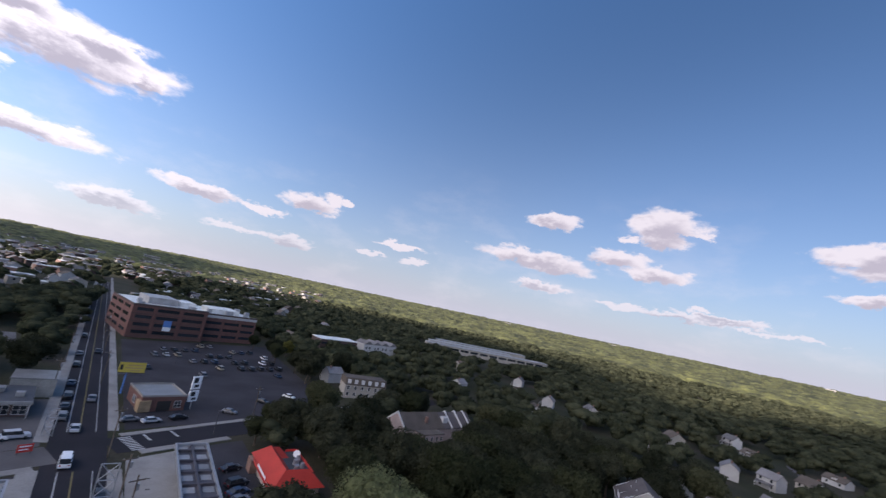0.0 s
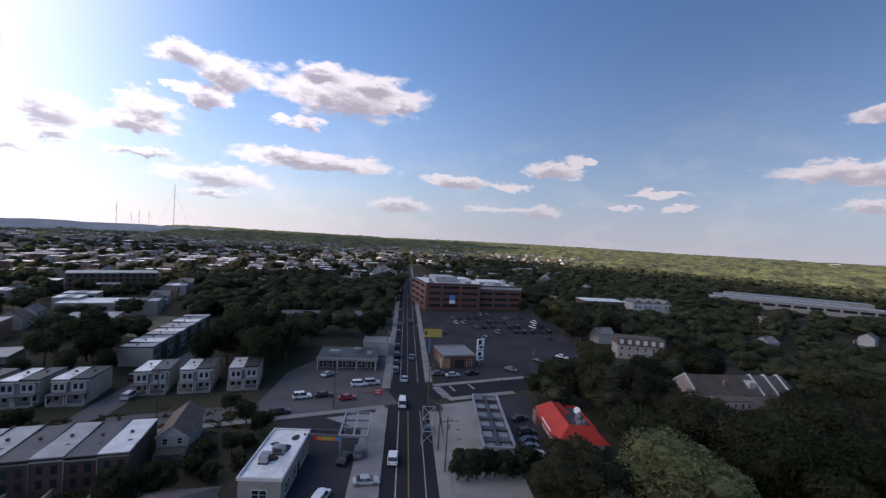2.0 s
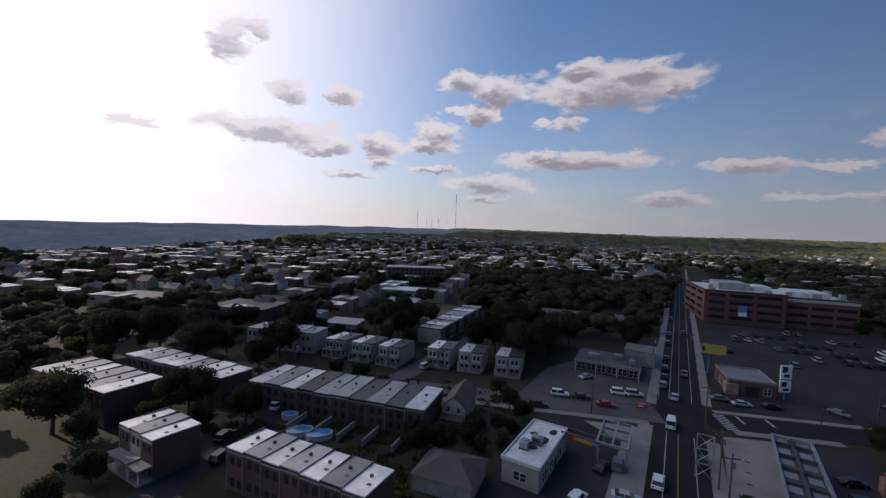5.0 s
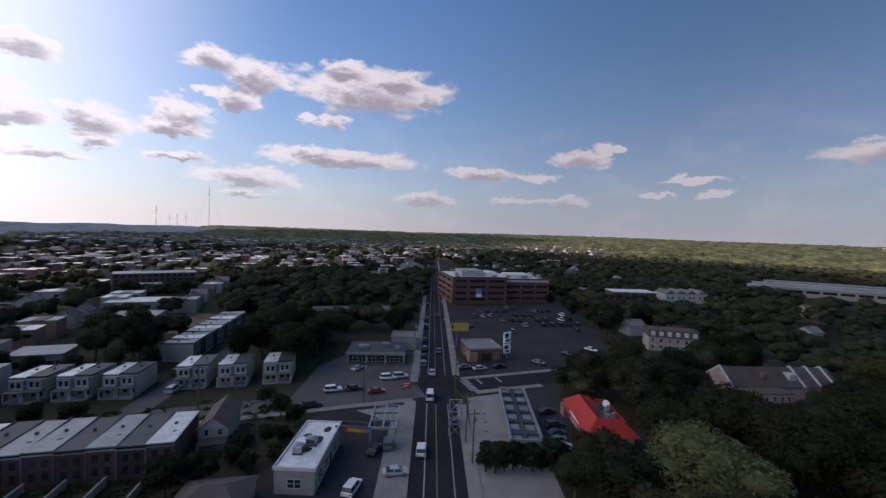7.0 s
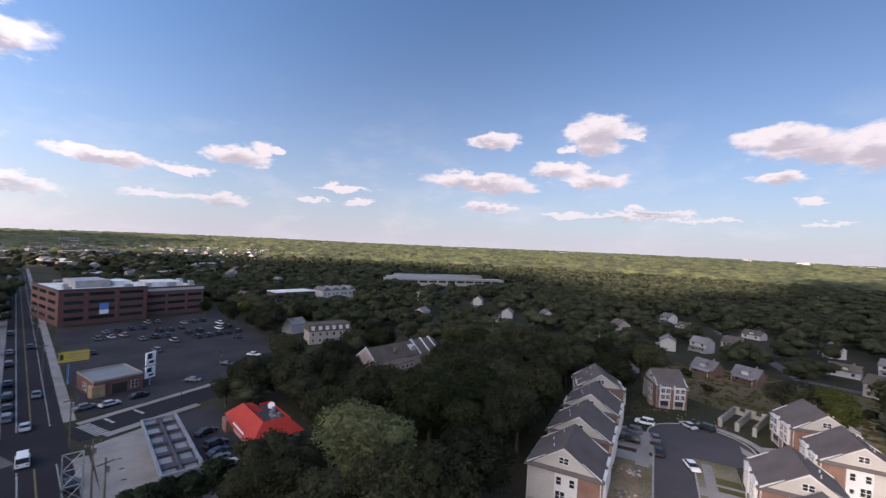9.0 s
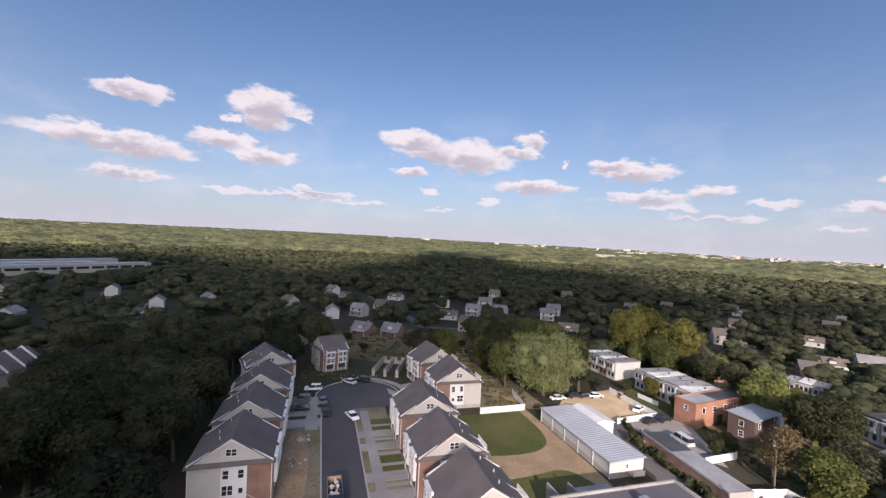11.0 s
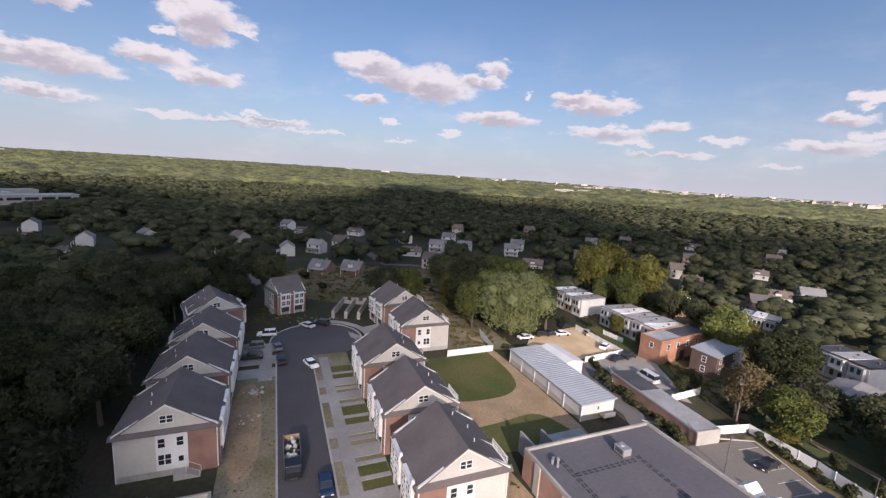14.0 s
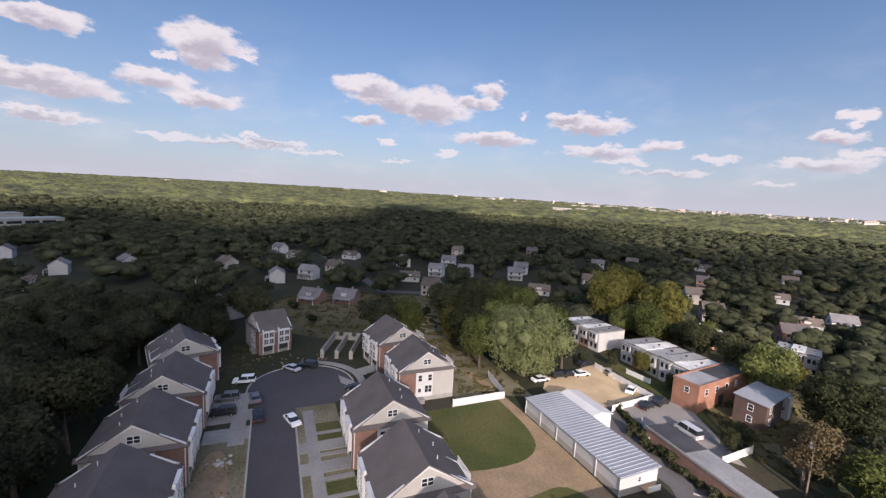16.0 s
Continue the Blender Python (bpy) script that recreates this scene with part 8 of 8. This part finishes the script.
def forest(name, r0, r1, gap, quads, size, sub, label, yaw0=-142, yaw1=84, seed=5, R=(4.2, 6.4)):
    """Woods too many to count: whole crowns joined in one mesh."""
    rng = np.random.default_rng(seed)
    r2 = random.Random(seed)
    types = [crown_arrays(rng, 5.2, r2.uniform(11.5, 14), quads, size, 7 if r0 < 300 else 5, 0.15, 0.9, ico_core=sub, wild=0.4) for _ in range(5)]
    cell = {}
    vs, fs, base = [], [], 0
    area = math.pi * (r1 ** 2 - r0 ** 2) * (yaw1 - yaw0) / 360
    for _ in range(int(area / (gap * gap) * 1.9)):
        a, r = radians(r2.uniform(yaw0, yaw1)), math.sqrt(r2.uniform(r0 * r0, r1 * r1))
        x, y = -math.sin(a) * r, math.cos(a) * r
        key = (int(x // gap), int(y // gap))
        if key in cell or r2.random() > wooded(x, y):
            continue
        if any((x - a) ** 2 + (y - b) ** 2 < 30 for a, b in near) if r < 180 else False:
            continue
        cell[key] = 1
        v, q, f = types[r2.randrange(5)]
        t, s, tall = r2.uniform(0, math.tau), r2.uniform(R[0], R[1]) / 5.2, r2.uniform(0.62, 0.92)
        if wooded(x, y) < 0.7 or blocked(x, y, 8):
            s, tall = s * 0.68, tall * 0.95
        c, si = math.cos(t) * s, math.sin(t) * s
        w = np.stack([v[:, 0] * c - v[:, 1] * si + x, v[:, 0] * si + v[:, 1] * c + y, v[:, 2] * tall + height(x, y) - 0.5], 1)
        vs.append(w)
        fs += (q + base).tolist() + (f + base).tolist()
        base += len(w)
    ob = new(name, mesh_from(name, np.concatenate(vs).tolist(), fs, "leaf_far", True))
    tagged(ob, label, "woods", kind="stuff")


forest("woods", 110, 420, 11.2, 300, 0.6, ICO1, "dense dark green woods of many rounded crowns", seed=5, R=(8.0, 11.8))
forest("far_woods", 420, 900, 15.0, 60, 1.3, ICO1, "dense green woods stretching away", seed=6, R=(9.5, 14.0))


def canopy():
    """The closed roof of leaves of the far hills."""
    rng = np.random.default_rng(9)
    rings = [790 * 1.0105 ** i for i in range(174)]
    n = 620
    a0, a1 = radians(-150), radians(95)
    verts, faces = [], []
    for r in rings:
        for i in range(n):
            a = a0 + (a1 - a0) * i / (n - 1)
            x, y = -math.sin(a) * r, math.cos(a) * r
            b = noise.noise((x / 23, y / 23, 0.3)) * 5 + noise.noise((x / 90, y / 90, 4.1)) * 6
            edge = min(1.0, (r - 780) / 140)
            verts.append((x, y, height(x, y) - 6 + 15 * edge + b * edge + rng.uniform(-0.42, 0.42) * r * 0.007))
    for k in range(len(rings) - 1):
        o = k * n
        faces += [(o + i + 1, o + i, o + n + i, o + n + i + 1) for i in range(n - 1)]
    ob = new("hill_woods", mesh_from("hill_woods", verts, faces, "leaf_hill", True))
    tagged(ob, "unbroken green woods covering the far low hills", "woods", kind="stuff")


def hill_leaf():
    m = surface("leaf_hill", (0.028, 0.034, 0.012), 0.95, 0.6, 0.022, 0.1, 1.0, second=(0.128, 0.134, 0.044), spread=0.5)
    for n in m.node_tree.nodes:
        if n.bl_idname == "ShaderNodeBump":
            n.inputs["Distance"].default_value = 6.0
    return m


M["leaf_hill"] = hill_leaf()
canopy()


def weeds(name, areas, label, seed):
    """Tufts of rough grass and weeds over bare plots, too many to count."""
    rng = np.random.default_rng(seed)
    vs, fs = [], []
    for pts, n, size in areas:
        lo, hi = np.min(pts, 0), np.max(pts, 0)
        left = n
        while left:
            x, y = rng.uniform(lo[0], hi[0]), rng.uniform(lo[1], hi[1])
            inside = False
            for (ax, ay), (bx, by) in zip(pts, pts[1:] + pts[:1]):
                if (ay > y) != (by > y) and x < (bx - ax) * (y - ay) / (by - ay) + ax:
                    inside = not inside
            if not inside or noise.noise((x / 3.5, y / 3.5, seed)) < 0.0:
                continue
            left -= 1
            s = size * rng.uniform(0.4, 1.3)
            for k in range(3):
                a, b = rng.uniform(0, math.tau), len(vs)
                c, d = math.cos(a) * s, math.sin(a) * s
                vs += [(x - c, y - d, 0.02), (x + c, y + d, 0.02), (x + c * 0.7 - d * 0.4, y + d * 0.7 + c * 0.4, s * rng.uniform(0.5, 1.1)), (x - c * 0.7 - d * 0.4, y - d * 0.7 + c * 0.4, s * rng.uniform(0.5, 1.1))]
                fs.append((b, b + 1, b + 2, b + 3))
    tagged(new(name, mesh_from(name, vs, fs, "leaf_weed")), label, "weeds", kind="stuff")


M["leaf_weed"] = foliage("leaf_weed", (0.07, 0.066, 0.03), (0.15, 0.135, 0.065), 0.2, patch=1.0)
weeds("verge_weeds", [(uvpoly((20, -1.5), (92, -1.5), (92, 5.6), (20, 5.6)), 900, 0.13), (uvpoly((112, 1.5), (128, -4), (138, -14), (142, 4), (126, 8)), 500, 0.22), (uvpoly((36, -34), (58, -34), (60, -30), (46, -30)), 160, 0.3)],
      "rough weeds and tufts on the churned verge", 21)
weeds("yard_weeds", [([(-92, 46), (-40, 49), (-36, 66), (-48, 69), (-90, 59)], 2600, 0.32), ([(-40, 88), (-34, 100), (-60, 100), (-60, 90)], 700, 0.3), ([(-110, 72), (-60, 84), (-66, 96), (-112, 80)], 1200, 0.32)], "dark rough grass in the back gardens", 23)
weeds("field_weeds", [([(137, -14), (160, -22), (196, -14), (199, 20), (190, 52), (158, 56), (146, 42), (139, 20)], 2600, 0.4), (uvpoly((94, -60), (160, -60), (160, -46), (130, -30), (100, -42)), 1100, 0.5),
                      ([(84, -62), (100, -62), (112, -70), (136, -56), (160, -46), (176, -52), (160, -76), (142, -74), (128, -86), (100, -100), (74, -84), (70, -70)], 2200, 0.55)],
      "tall rough grass on the slope and in the gardens", 22)


# ---------------------------------------------------------------- unseen clouds, set to shade the land
def cloud(gx, gy, rx, ry, seed, alt=1100, n=46, r=0.30):
    """A broad unseen cumulus set sunward of gx, gy to shade the land there."""
    rng = np.random.default_rng(seed)
    iv, jf = ICO2
    c = Vector((gx, gy, 0)) + SUN_DIR * (alt / SUN_DIR.z)
    vs, fs, base = [], [], 0
    for i in range(n):
        a, q = rng.uniform(0, math.tau), math.sqrt(rng.uniform(0, 1)) * (1 - r * 0.8)
        s = min(rx, ry) * r * rng.uniform(0.7, 1.2)
        v = iv * (1 + 0.15 * rng.normal(size=(len(iv), 1))) * np.array([s, s, 24]) + np.array([rx * q * math.cos(a), ry * q * math.sin(a), rng.uniform(-6, 6)])
        vs.append(v)
        fs += (jf + base).tolist()
        base += len(v)
    ob = new("cloud", mesh_from("cloud", np.concatenate(vs).tolist(), fs, "cloud", True))
    ob.matrix_basis = pose(*c)
    tagged(ob, "broad unseen cumulus cloud placed to shade the land", "cloud", kind="structure")


cloud(150, 336, 285, 330, 301, n=80)
cloud(-45, 190, 135, 140, 302)


def bank(outline, seed, alt=2200, step=52.0, puff_size=44.0):
    """A ragged bank of unseen cloud, set to shade the land inside the outline."""
    rng = np.random.default_rng(seed)
    iv, jf = ICO1
    c = SUN_DIR * (alt / SUN_DIR.z)
    vs, fs, base = [], [], 0
    lo, hi = np.min(outline, 0), np.max(outline, 0)
    for gx in np.arange(lo[0], hi[0], step):
        for gy in np.arange(lo[1], hi[1], step):
            x, y = gx + rng.uniform(-0.23, 0.23) * step, gy + rng.uniform(-0.23, 0.23) * step
            inside = False
            for (ax, ay), (bx, by) in zip(outline, outline[1:] + outline[:1]):
                if (ay > y) != (by > y) and x < (bx - ax) * (y - ay) / (by - ay) + ax:
                    inside = not inside
            if not inside:
                continue
            v = iv * (1 + 0.12 * rng.normal(size=(len(iv), 1))) * np.array([puff_size, puff_size, puff_size * 0.6]) * rng.uniform(0.9, 1.2) + np.array([x, y, rng.uniform(-8, 8)])
            vs.append(v)
            fs += (jf + base).tolist()
            base += len(v)
    ob = new("cloud", mesh_from("cloud", np.concatenate(vs).tolist(), fs, "cloud", True))
    ob.matrix_basis = pose(*c)
    tagged(ob, "broad unseen cumulus bank placed to shade outlined land", "cloud", kind="structure")


def polar(*rows):
    return [(-math.sin(radians(a)) * r, math.cos(radians(a)) * r) for a, r in rows]


bank([(330, -470), (285, -340), (258, -250), (225, -150), (212, -80), (208, 0), (230, 120), (150, 560), (60, 700)]
     + polar((-4, 860), (-9, 930), (-17, 780), (-28, 730), (-40, 760), (-47, 690), (-57, 625), (-64, 545), (-67, 375), (-73, 365), (-77, 500), (-82, 640), (-86, 980), (-90, 1180), (-93, 1030), (-95, 700), (-100, 620), (-106, 740), (-110, 590),
             (-114, 510), (-119, 400), (-128, 420), (-135, 500), (-140, 565)), 303)
# unseen bank added to darken the hills beyond the northern town
bank(polar((48, 760), (48, 2700), (20, 3000), (-4, 2900), (-9, 1700), (-6, 1000), (8, 800)), 307, alt=3200, step=115.0, puff_size=100.0)
# small unseen bank, outlined to shade the new street
bank(uvpoly((12, -7), (60, -8), (100, -10), (118, -19), (136, -12), (136, 52), (8, 52)), 306, step=13.0, puff_size=11.0)
# unseen, past the far clip; added to darken the far western hills
cloud(-2200, 1500, 1250, 1700, 304, alt=3000, n=170)
cloud(-300, 2300, 900, 1200, 305, alt=3000, n=120)
